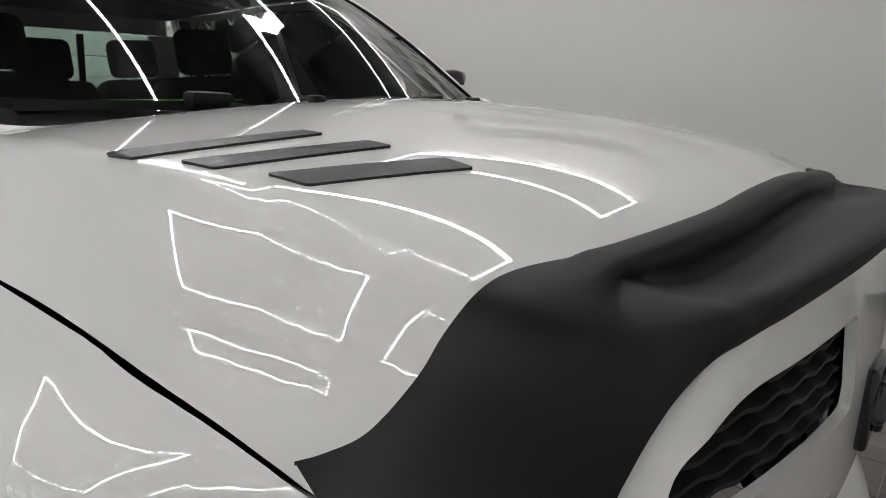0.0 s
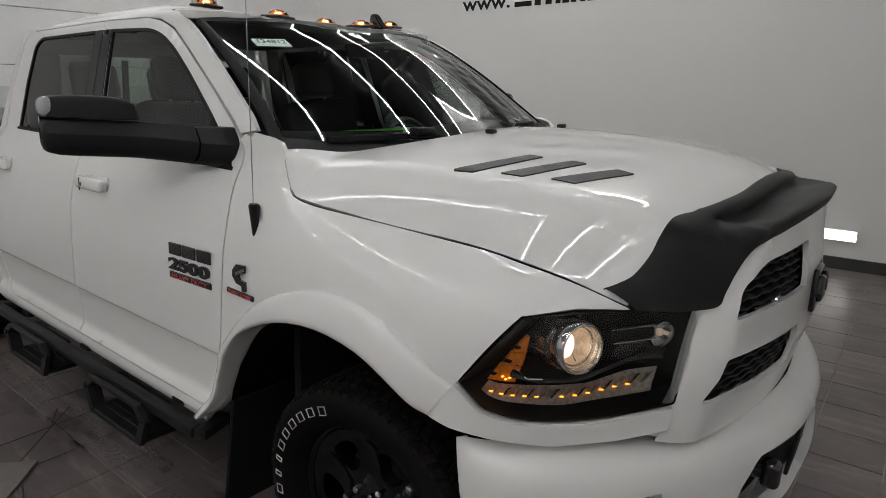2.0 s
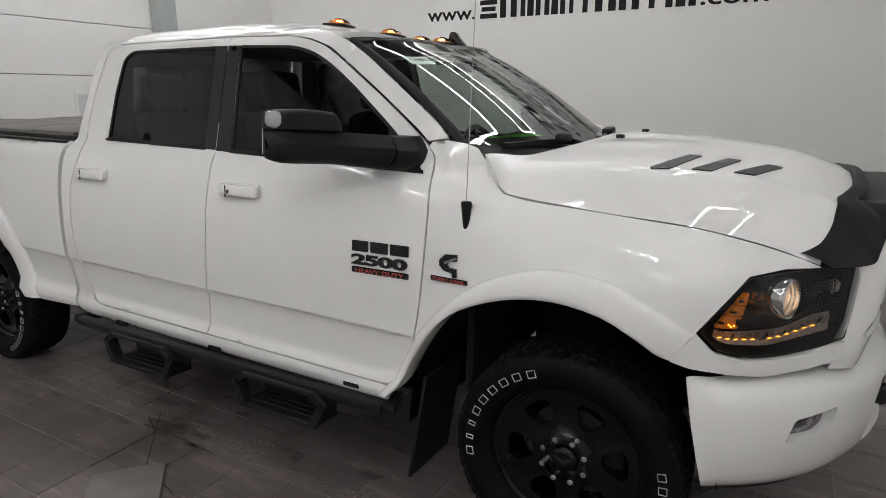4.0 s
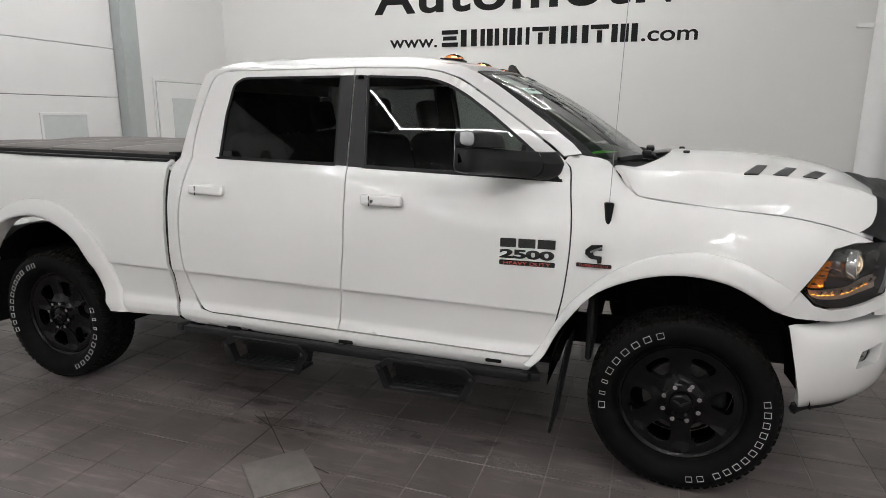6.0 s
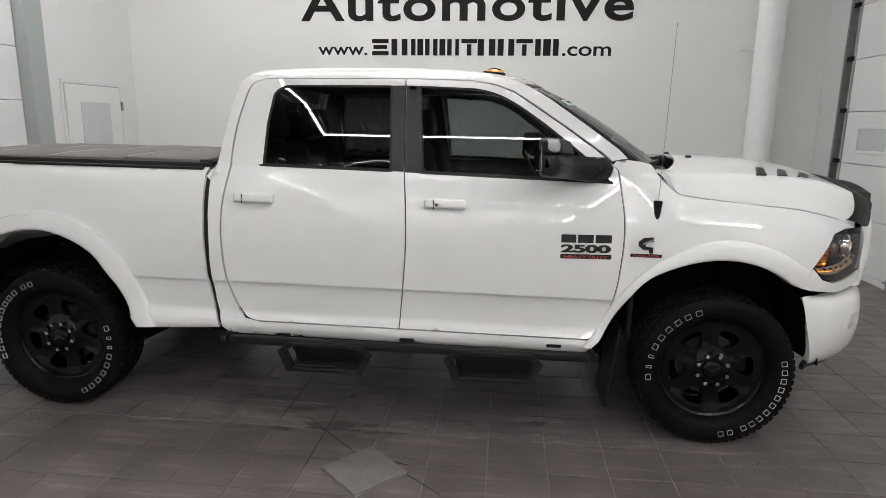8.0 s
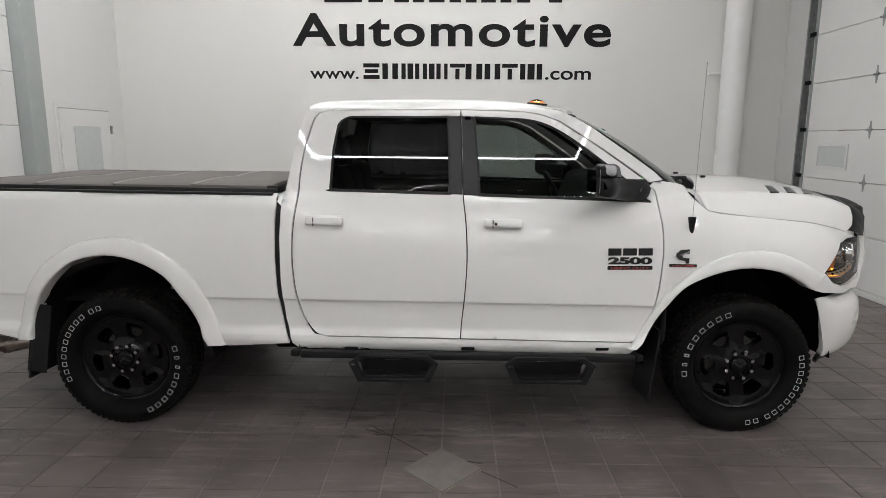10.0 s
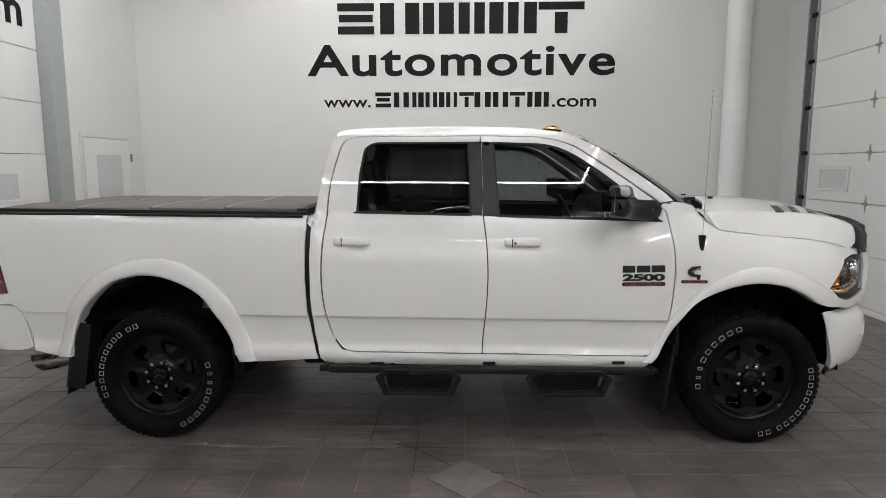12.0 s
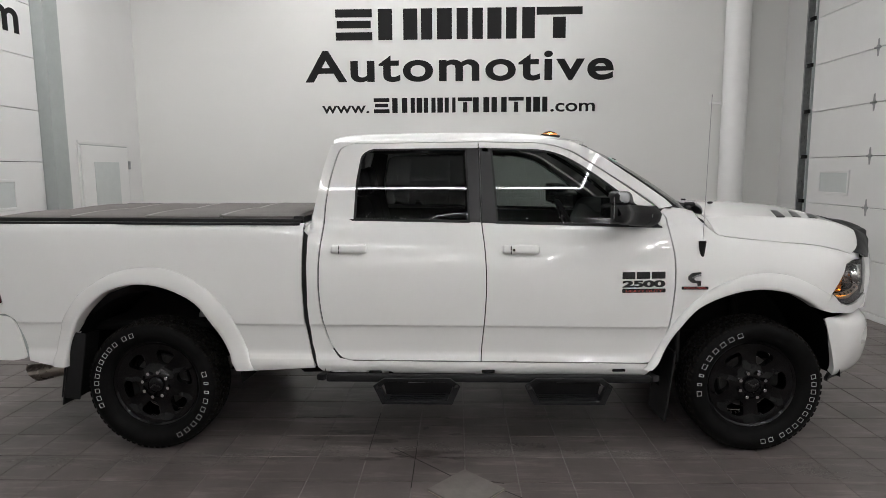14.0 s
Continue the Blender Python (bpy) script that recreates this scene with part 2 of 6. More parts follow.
def prism(poly, y0, y1, bm=None, m=None):
    """A polygon of (x, z) pairs pushed from y0 to y1."""
    b = bmesh.new()
    lo = [b.verts.new((x, y0, z)) for x, z in poly]
    hi = [b.verts.new((x, y1, z)) for x, z in poly]
    b.faces.new(lo)
    b.faces.new(hi[::-1])
    for i in range(len(poly)):
        j = (i + 1) % len(poly)
        b.faces.new((lo[i], hi[i], hi[j], lo[j]))
    bmesh.ops.recalc_face_normals(b, faces=b.faces)
    if m is not None:
        b.transform(m)
    if bm is None:
        return b
    me = bpy.data.meshes.new("tmp")
    b.to_mesh(me)
    b.free()
    bm.from_mesh(me)
    bpy.data.meshes.remove(me)
    return bm


def spl(knots):
    """A smooth monotone curve through (x, y) knots."""
    k = np.array(sorted(knots), float)
    x, y = k[:, 0], k[:, 1]
    h = np.diff(x)
    d = np.diff(y) / h
    m = np.zeros(len(x))
    m[0], m[-1] = d[0], d[-1]
    for i in range(1, len(x) - 1):
        if d[i - 1] * d[i] > 0:
            w1, w2 = 2 * h[i] + h[i - 1], h[i] + 2 * h[i - 1]
            m[i] = (w1 + w2) / (w1 / d[i - 1] + w2 / d[i])

    def f(v):
        v = min(max(v, x[0]), x[-1])
        i = min(max(int(np.searchsorted(x, v)) - 1, 0), len(h) - 1)
        t = (v - x[i]) / h[i]
        t2, t3 = t * t, t * t * t
        return float(y[i] * (2 * t3 - 3 * t2 + 1) + h[i] * m[i] * (t3 - 2 * t2 + t) + y[i + 1] * (3 * t2 - 2 * t3) + h[i] * m[i + 1] * (t3 - t2))

    return f


def cub(knots):
    """A natural cubic spline through (x, y) knots, straight beyond its ends."""
    k = np.array(sorted(knots), float)
    x, y = k[:, 0], k[:, 1]
    n = len(x)
    h = np.diff(x)
    A, r = np.eye(n), np.zeros(n)
    for i in range(1, n - 1):
        A[i, i - 1:i + 2] = h[i - 1], 2 * (h[i - 1] + h[i]), h[i]
        r[i] = 6 * ((y[i + 1] - y[i]) / h[i] - (y[i] - y[i - 1]) / h[i - 1])
    m = np.linalg.solve(A, r)

    def f(v):
        i = min(max(int(np.searchsorted(x, v)) - 1, 0), n - 2)
        a, b = x[i + 1] - v, v - x[i]
        if v < x[0]:
            return float(y[0] + (v - x[0]) * ((y[1] - y[0]) / h[0] - h[0] * m[1] / 6))
        if v > x[-1]:
            return float(y[-1] + (v - x[-1]) * ((y[-1] - y[-2]) / h[-1] + h[-1] * m[-2] / 6))
        return float((m[i] * a ** 3 + m[i + 1] * b ** 3) / (6 * h[i]) + (y[i] / h[i] - m[i] * h[i] / 6) * a + (y[i + 1] / h[i] - m[i + 1] * h[i] / 6) * b)

    return f


def sstep(a, b, v):
    t = min(max((v - a) / (b - a), 0.0), 1.0)
    return t * t * (3 - 2 * t)


def catmull(pts, n=6, closed=False):
    """A rounded line through points of any dimension."""
    p = [np.array(q, float) for q in pts]
    m = len(p)
    out = []
    for i in range(m if closed else m - 1):
        a, b = p[i], p[(i + 1) % m]
        z = p[(i - 1) % m] if closed or i > 0 else 2 * a - b
        c = p[(i + 2) % m] if closed or i + 2 < m else 2 * b - a
        for k in range(n):
            t = k / n
            out.append(0.5 * (2 * a + (b - z) * t + (2 * z - 5 * a + 4 * b - c) * t * t + (3 * a - z - 3 * b + c) * t ** 3))
    if not closed:
        out.append(p[-1])
    return [tuple(q) for q in out]


def rounded(poly, r=0.03, n=5):
    """A polygon with its corners rounded; a corner may carry its own radius as a third number."""
    out = []
    m = len(poly)
    for i in range(m):
        p = np.array(poly[i][:2], float)
        rr = poly[i][2] if len(poly[i]) > 2 else r
        a, b = np.array(poly[i - 1][:2], float), np.array(poly[(i + 1) % m][:2], float)
        da, db = a - p, b - p
        la, lb = np.linalg.norm(da), np.linalg.norm(db)
        d = min(rr, 0.45 * la, 0.45 * lb)
        if d < 1e-4:
            out.append(tuple(p))
            continue
        s, e = p + da / la * d, p + db / lb * d
        for k in range(n + 1):
            t = k / n
            out.append(tuple((1 - t) ** 2 * s + 2 * t * (1 - t) * p + t * t * e))
    return out


def resample(poly, step):
    out = []
    m = len(poly)
    for i in range(m):
        a, b = np.array(poly[i], float), np.array(poly[(i + 1) % m], float)
        l = np.linalg.norm(b - a)
        if l < 1e-5:
            continue
        k = max(1, int(math.ceil(l / step)))
        for j in range(k):
            out.append(tuple(a + (b - a) * j / k))
    return out


def inside(px, py, loops):
    c = np.zeros(len(px), bool)
    for lp in loops:
        q = np.array(lp)
        r = np.roll(q, -1, 0)
        for (x1, y1), (x2, y2) in zip(q, r):
            if y1 == y2:
                continue
            hit = ((y1 > py) != (y2 > py)) & (px < (x2 - x1) * (py - y1) / (y2 - y1) + x1)
            c ^= hit
    return c


def sheet(name, outer, surf, material, parent=None, holes=(), step=0.04, thick=0.012, flip=False, label="", extra=(), weld=False):
    """A panel cut to an outline in the two coordinates of surf(u, v), with its edge turned inwards by thick."""
    loops = [resample(outer, step)] + [resample(h, step) for h in holes]
    pts, edges = [], []
    for lp in loops:
        s = len(pts)
        pts += lp
        edges += [(s + i, s + (i + 1) % len(lp)) for i in range(len(lp))]
    q = np.array(pts)
    if len(extra):
        ex = np.array(extra)
        ex = ex[inside(ex[:, 0], ex[:, 1], loops)]
        d = ((ex[:, None, :] - q[None, :, :]) ** 2).sum(2).min(1) if len(ex) else np.zeros(0)
        ex = ex[d > 0.004 ** 2]
        pts += [tuple(p) for p in ex.tolist()]
    (u0, v0), (u1, v1) = q.min(0), q.max(0)
    gu = np.arange(u0 + step * 0.37, u1, step)
    gv = np.arange(v0 + step * 0.41, v1, step)
    if len(gu) and len(gv):
        U, V = np.meshgrid(gu, gv)
        U, V = U.ravel(), V.ravel()
        ok = inside(U, V, loops)
        U, V = U[ok], V[ok]
        if len(U):
            d = np.full(len(U), 9.0)
            for x, y in pts:
                d = np.minimum(d, (U - x) ** 2 + (V - y) ** 2)
            keep = d > (0.45 * step) ** 2
            pts += list(zip(U[keep].tolist(), V[keep].tolist()))
    vs2, _, fs, *_ = geometry.delaunay_2d_cdt([Vector(p) for p in pts], edges, [], 0, 1e-7)
    vs2 = [(v.x, v.y) for v in vs2]
    cen = np.array([[sum(vs2[i][0] for i in f) / len(f), sum(vs2[i][1] for i in f) / len(f)] for f in fs])
    ok = inside(cen[:, 0], cen[:, 1], loops)
    fs = [tuple(f) for f, k in zip(fs, ok) if k]
    sg = -1.0 if flip else 1.0

    def point_normal(u, v):
        e = 0.002
        p = np.array(surf(u, v))
        n = np.cross(np.array(surf(u + e, v)) - np.array(surf(u - e, v)), np.array(surf(u, v + e)) - np.array(surf(u, v - e)))
        return p, sg * n / (np.linalg.norm(n) + 1e-12)

    V3, N3 = [], []
    for u, v in vs2:
        p, n = point_normal(u, v)
        V3.append(p)
        N3.append(n)
    F, LN = [], []
    for f in fs:
        g = np.cross(V3[f[1]] - V3[f[0]], V3[f[2]] - V3[f[0]])
        f = f if g @ N3[f[0]] > 0 else f[::-1]
        F.append(f)
        LN += [N3[k] for k in f]
    if thick:
        rim = []
        key = {(round(u, 6), round(v, 6)): k for k, (u, v) in enumerate(vs2)}
        for lp in loops:
            k = len(lp)
            pn = [point_normal(*c) for c in lp]
            top, low, out = [], [], []
            for i in range(k):
                t = pn[(i + 1) % k][0] - pn[i - 1][0]
                o = np.cross(t, pn[i][1])
                out.append(o / (np.linalg.norm(o) + 1e-12))
                hit = key.get((round(lp[i][0], 6), round(lp[i][1], 6)))
                if hit is None or not weld:
                    hit = len(V3)
                    V3.append(pn[i][0])
                top.append(hit)
                rim.append(hit)
                low.append(len(V3))
                V3.append(pn[i][0] - pn[i][1] * thick)
            for i in range(k):
                j = (i + 1) % k
                if top[i] == top[j]:
                    continue
                F.append((top[i], low[i], low[j], top[j]))
                LN += [out[i], out[i], out[j], out[j]]
    me = bpy.data.meshes.new(name)
    me.from_pydata([tuple(map(float, v)) for v in V3], [], F)
    me.shade_smooth()
    if weld:
        rim = set(rim)
        for e in me.edges:
            e.use_edge_sharp = e.vertices[0] in rim and e.vertices[1] in rim
        return link(name, me, material, parent, label)
    me.normals_split_custom_set([tuple(map(float, n)) for n in LN])
    return link(name, me, material, parent, label)


def strip(name, rows, material, parent=None, label="", closed=False, smooth=40):
    """A skin over rows of points."""
    bm = bmesh.new()
    g = [[bm.verts.new(tuple(map(float, p))) for p in r] for r in rows]
    n = len(rows)
    for i in range(n if closed else n - 1):
        a, b = g[i], g[(i + 1) % n]
        for k in range(len(a) - 1):
            try:
                bm.faces.new((a[k], a[k + 1], b[k + 1], b[k]))
            except ValueError:
                pass
    return part(name, bm, material, parent, label, smooth)


def text_mesh(body, width, height, depth=0.004, spacing=1.0, bold=0.0):
    """Letters of the built-in font, stretched to a width and height, standing in the xz plane."""
    cu = bpy.data.curves.new("letters", "FONT")
    cu.body = body
    cu.extrude = 0.01
    cu.offset = bold
    cu.space_character = spacing
    ob = bpy.data.objects.new("letters", cu)
    scene.collection.objects.link(ob)
    me = bpy.data.meshes.new_from_object(ob.evaluated_get(bpy.context.evaluated_depsgraph_get()))
    bpy.data.objects.remove(ob)
    bpy.data.curves.remove(cu)
    v = np.array([x.co[:] for x in me.vertices])
    lo, hi = v.min(0), v.max(0)
    s = (hi - lo)
    for x in me.vertices:
        c = (np.array(x.co[:]) - lo) / s
        x.co = (c[0] * width, -c[2] * depth, c[1] * height)
    return me


def letters(me, material, parent, at, name="sign_letter"):
    """Splits a word into one object for each letter."""
    bm = bmesh.new()
    bm.from_mesh(me)
    left = set(bm.verts)
    spans = []
    while left:
        todo, isle = [left.pop()], []
        while todo:
            v = todo.pop()
            isle.append(v)
            for e in v.link_edges:
                o = e.other_vert(v)
                if o in left:
                    left.remove(o)
                    todo.append(o)
        spans.append([min(v.co.x for v in isle), max(v.co.x for v in isle), isle])
    spans.sort(key=lambda t: t[0])
    groups = []
    for s in spans:
        if groups and s[0] < groups[-1][1] - 0.3 * (s[1] - s[0]):
            groups[-1][1] = max(groups[-1][1], s[1])
            groups[-1][2] += s[2]
        else:
            groups.append(s)
    for _, _, vs in groups:
        keep = {v.index for v in vs}
        idx = {i: k for k, i in enumerate(sorted(keep))}
        vv = [tuple(me.vertices[i].co) for i in sorted(keep)]
        ff = [tuple(idx[i] for i in p.vertices) for p in me.polygons if p.vertices[0] in keep]
        o = raw(name, vv, ff, material, parent, smooth=False)
        o.location = at
    bm.free()


def empty(name, label, category, group="", at=(0, 0, 0)):
    ob = new(name)
    ob.location = at
    return tagged(ob, label, category, group)


# ---- room ----
WY, LX, RX, BY = 4.82, -6.77, 3.04, -11.0


def slab(name, x0, x1, y0, y1, z0, z1, material, label, category="wall"):
    bm = rbox(x1 - x0, y1 - y0, z1 - z0, 0)
    bm.transform(Matrix.Translation(((x0 + x1) / 2, (y0 + y1) / 2, (z0 + z1) / 2)))
    return tagged(part(name, bm, material), label, category, kind="structure")


slab("wall_north", LX - 0.4, RX + 0.4, WY, WY + 0.2, -0.05, CEIL, WALL, "pale grey painted showroom wall with a large black sign")
slab("wall_south", LX - 0.4, RX + 0.4, BY - 0.2, BY, -0.05, CEIL, WALL, "plain pale painted wall behind the walk")
ceil_bm = rbox(RX + 0.8 - LX, WY - BY + 0.4, 0.2, 0)
ceil_bm.transform(Matrix.Translation(((RX + LX) / 2, (WY + BY) / 2, CEIL + 0.1)))
i = 0
xr = LX
while xr < RX:
    rbox(0.10, WY - BY, 0.05, 0, m=Matrix.Translation((xr, (WY + BY) / 2, CEIL - 0.02)), bm=ceil_bm)
    xr += 0.30
tagged(part("ceiling", ceil_bm, CEILM), "dark ribbed metal ceiling deck", "ceiling", kind="structure")


def wall_with_opening(name, x0, x1, ya, yb, ztop, material, label):
    """A wall across the room's end, with a door opening from ya to yb up to ztop."""
    bm = bmesh.new()
    for y0, y1, z0, z1 in ((BY, ya, -0.05, CEIL), (yb, WY, -0.05, CEIL), (ya, yb, ztop, CEIL)):
        rbox(x1 - x0, y1 - y0, z1 - z0, 0, m=Matrix.Translation(((x0 + x1) / 2, (y0 + y1) / 2, (z0 + z1) / 2)), bm=bm)
    return tagged(part(name, bm, material), label, "wall", kind="structure")


wall_with_opening("wall_west", LX - 0.35, LX, -1.6, 2.78, 4.4, WALLSHEEN, "pale painted end wall with an overhead door opening")
wall_with_opening("wall_east", RX, RX + 0.35, -1.2, 3.96, 4.4, WALLSHEEN, "pale painted end wall with an overhead door opening")


def overhead_door(name, x, y0, y1, face, panels, label):
    """A sectional door of stacked panels with small framed windows; face is +1 if it looks to +x."""
    door = tagged(new(name), label, "garage door", kind="structure")
    z = 0.0
    zs = [0.0] + panels
    for a, b in zip(zs, zs[1:]):
        bm = rbox(0.05, y1 - y0, b - a - 0.006, 0.006, 1, m=Matrix.Translation((x, (y0 + y1) / 2, (a + b) / 2)))
        part("door_panel", bm, DOORW, door)
    return door


SEAMS_E = [0.08, 0.69, 1.30, 1.905, 2.515, 3.13, 3.74, 4.35]
door_e = overhead_door("door_1", RX - 0.06, -1.18, 3.90, -1, SEAMS_E, "closed white sectional overhead door with steel hinges")
SEAMS_W = [0.08, 0.69, 1.30, 1.905, 2.515, 3.13, 3.74, 4.35]
door_w = overhead_door("door_2", LX - 0.16, -1.58, 2.76, 1, SEAMS_W, "closed white sectional overhead door with framed lites")


def door_lite(parent, x, yc, zc, w, h, s):
    bm = bmesh.new()
    for dy, dz, sy, sz in ((0, h / 2, w, 0.035), (0, -h / 2, w, 0.035), (-w / 2, 0, 0.035, h + 0.035), (w / 2, 0, 0.035, h + 0.035)):
        rbox(0.014, sy, sz, 0.004, 1, m=Matrix.Translation((x + s * 0.007, yc + dy, zc + dz)), bm=bm)
    f = part("window_frame", bm, DOORW, parent, smooth=30)
    part("pane", rbox(0.006, w - 0.03, h - 0.03, 0, m=Matrix.Translation((x + s * 0.004, yc, zc))), HATCHG, f, "frosted grey pane")


door_lite(door_e, RX - 0.085, 3.31, 1.585, 0.60, 0.28, -1)
door_lite(door_e, RX - 0.085, 1.80, 1.585, 0.60, 0.28, -1)
door_lite(door_w, LX - 0.135, 1.93, 1.53, 0.62, 0.32, 1)
door_lite(door_w, LX - 0.135, 0.42, 1.53, 0.62, 0.32, 1)


def hinge(y, z):
    bm = prism([(-0.035, 0), (-0.02, 0.035), (-0.012, 0.10), (0.012, 0.10), (0.02, 0.035), (0.035, 0), (0.02, -0.035), (0.012, -0.10), (-0.012, -0.10), (-0.02, -0.035)], 0, 0.012)
    cyl(0.013, 0.09, 10, m=pose(0, -0.008, 0, 0, 90, 0), bm=bm)
    bm.transform(Matrix.Translation((RX - 0.086, y, z)) @ pose(0, 0, 0, 0, 0, -90))
    part("hinge", bm, GALV, door_e, "galvanised steel hinge", smooth=30)


for zz in SEAMS_E[:-1]:
    for yy in (2.655, 1.44, 0.22):
        hinge(yy, zz)

# the door's track
track = empty("door_track", "galvanised vertical door track with rollers and brackets", "door track")
bm = bmesh.new()
for dx, dy, sx, sy in ((0, 0, 0.05, 0.004), (0.025, 0.015, 0.004, 0.03), (-0.025, 0.015, 0.004, 0.03)):
    rbox(sx, sy, 4.4, 0, m=Matrix.Translation((RX - 0.10 + dx, 4.06 + dy, 2.20)), bm=bm)
part("rail", bm, GALV, track)
part("angle", rbox(0.05, 0.006, 4.3, 0, m=Matrix.Translation((RX - 0.03, 4.12, 2.15))), GALV, track)
part("seal", rbox(0.03, 0.025, 4.3, 0.004, 1, m=Matrix.Translation((RX - 0.075, 3.945, 2.15))), JAMB, track)
for zz in SEAMS_E[:-1]:
    part("roller", cyl(0.022, 0.02, 14, m=pose(RX - 0.10, 4.045, zz + 0.02, 90, 0, 0)), STEEL, track)
    part("roller_bracket", rbox(0.03, 0.12, 0.05, 0.004, 1, m=Matrix.Translation((RX - 0.10, 3.99, zz + 0.02))), UNDER, track)
    part("track_bolt", rbox(0.03, 0.035, 0.04, 0.004, 1, m=Matrix.Translation((RX - 0.07, 4.10, zz + 0.29))), UNDER, track)

# jamb of the west door
tagged(part("trim_west", rbox(0.16, 0.28, 4.42, 0.004, 1, m=Matrix.Translation((LX - 0.07, 2.91, 2.21)), bm=rbox(0.16, 4.6, 0.2, 0.004, 1, m=Matrix.Translation((LX - 0.07, 0.58, 4.50)))), JAMB), "grey painted door jamb", "trim", kind="structure")

# baseboards
slab("baseboard_north", LX, RX, WY - 0.02, WY, 0, 0.115, BASE, "dark rubber baseboard", "baseboard")
slab("baseboard_west", LX, LX + 0.018, 3.06, WY - 0.02, 0, 0.115, BASE, "dark rubber baseboard", "baseboard")
slab("baseboard_south", LX, RX, BY, BY + 0.02, 0, 0.115, BASE, "dark rubber baseboard", "baseboard")

# white drain pipe on the wall
pipe = empty("wall_pipe", "white painted vertical pipe strapped to the wall", "pipe")
part("pipe", cyl(0.17, CEIL, 36, m=Matrix.Translation((2.225, WY - 0.20, CEIL / 2))), PIPEM, pipe, smooth=40)
vs, fs = lathe([(0.171, -0.012), (0.178, -0.012), (0.178, 0.012), (0.171, 0.012)], 36, True)
o = raw("pipe_strap", vs, fs, PIPEM, pipe, "thin white strap", smooth=False)
o.matrix_basis = pose(2.225, WY - 0.20, 2.73, 90, 0, 0)
part("strap_bracket", rbox(0.17, 0.05, 0.05, 0.006, 1, m=Matrix.Translation((1.97, WY - 0.16, 2.73))), PIPEM, pipe)

# small service hatch in the west wall
hatch = tagged(new("door_3"), "white service door with a grey lite panel", "door", kind="structure")
part("leaf_gap", rbox(0.008, 1.15, 2.146, 0, m=Matrix.Translation((LX + 0.006, 3.843, 1.073))), JAMB, hatch)
part("leaf", rbox(0.03, 1.12, 2.135, 0.004, 1, m=Matrix.Translation((LX + 0.012, 3.843, 1.068))), DOORW, hatch)
bm = bmesh.new()
for dy, dz, sy, sz in ((0, 2.174, 1.22, 0.05), (-0.597, 1.07, 0.045, 2.15), (0.597, 1.07, 0.045, 2.15)):
    rbox(0.02, sy, sz, 0.004, 1, m=Matrix.Translation((LX + 0.01, 3.843 + dy, dz)), bm=bm)
part("door_frame", bm, WALLSHEEN, hatch)
part("lite_panel", rbox(0.01, 0.60, 1.0, 0.003, 1, m=Matrix.Translation((LX + 0.029, 3.848, 1.42))), HATCHG, hatch, "pale grey panel")
part("hinge", rbox(0.03, 0.03, 0.12, 0.004, 1, m=Matrix.Translation((LX + 0.03, 4.43, 1.88))), GALV, hatch, "steel hinge")

# low wall light
wl = empty("wall_light", "lit white box light low on the wall", "wall light")
part("housing", rbox(0.29, 0.045, 0.11, 0.004, 1, m=Matrix.Translation((0.625, WY - 0.0235, 0.335))), DOORW, wl)
part("diffuser", rbox(0.27, 0.008, 0.095, 0.003, 1, m=Matrix.Translation((0.625, WY - 0.049, 0.335))), mat("lit_diffuser", (1, 1, 1), 0.5, emit=(1, 0.98, 0.94), power=6.0), wl, "glowing diffuser")

# ceiling light loops
def light_loop(x0, x1, y0, y1, strip_mat, group="ceiling light loops"):
    lp = empty("ceiling_light", "rectangular loop of white LED strip under the ceiling", "ceiling light", group)
    w = 0.042
    for cx, cy, sx, sy in (((x0 + x1) / 2, y0, x1 - x0 + w, w), ((x0 + x1) / 2, y1, x1 - x0 + w, w), (x0, (y0 + y1) / 2, w, y1 - y0 - w), (x1, (y0 + y1) / 2, w, y1 - y0 - w)):
        h = part("housing", rbox(sx, sy, 0.03, 0, m=Matrix.Translation((cx, cy, CEIL - 0.075))), DOORW, lp)
        part("led_strip", rbox(sx - 0.004, sy - 0.004, 0.02, 0.004, 1, m=Matrix.Translation((cx, cy, CEIL - 0.10))), strip_mat, h, "glowing LED strip")


# the two short end loops are added as fill light for the end walls
for x0, x1, y0, y1 in LOOPS:
    light_loop(x0, x1, y0, y1, LED if y0 < 3 else LED_DIM)

# sign on the north wall
sign = empty("wall_sign", "large black vinyl dealership lettering on the pale wall", "sign")


def bars(items, y=WY - 0.004):
    for x0, x1, z0, z1 in items:
        part("sign_bar", rbox(x1 - x0, 0.004, z1 - z0, 0, m=Matrix.Translation(((x0 + x1) / 2, y, (z0 + z1) / 2))), SIGN, sign)


def big(x, w, kind, z0=3.72, z1=4.17):
    """A plain mark in the space of one large letter."""
    h, t = z1 - z0, 0.085
    if kind == "three":
        bars([(x, x + w, z0, z0 + 0.26 * h), (x + 0.02, x + w - 0.02, z0 + 0.39 * h, z0 + 0.63 * h), (x, x + w, z1 - 0.26 * h, z1)])
    elif kind == "two":
        bars([(x, x + 0.36 * w, z0, z1), (x + 0.64 * w, x + w, z0, z1)])
    elif kind == "posts":
        bars([(x, x + 0.24 * w, z0, z1), (x + 0.34 * w, x + 0.66 * w, z0, z1), (x + 0.76 * w, x + w, z0, z1)])
    elif kind == "one":
        bars([(x, x + w, z0, z1)])
    else:
        bars([(x, x + w, z1 - 0.25 * h, z1), (x + 0.36 * w, x + 0.64 * w, z0, z1 - 0.32 * h)])


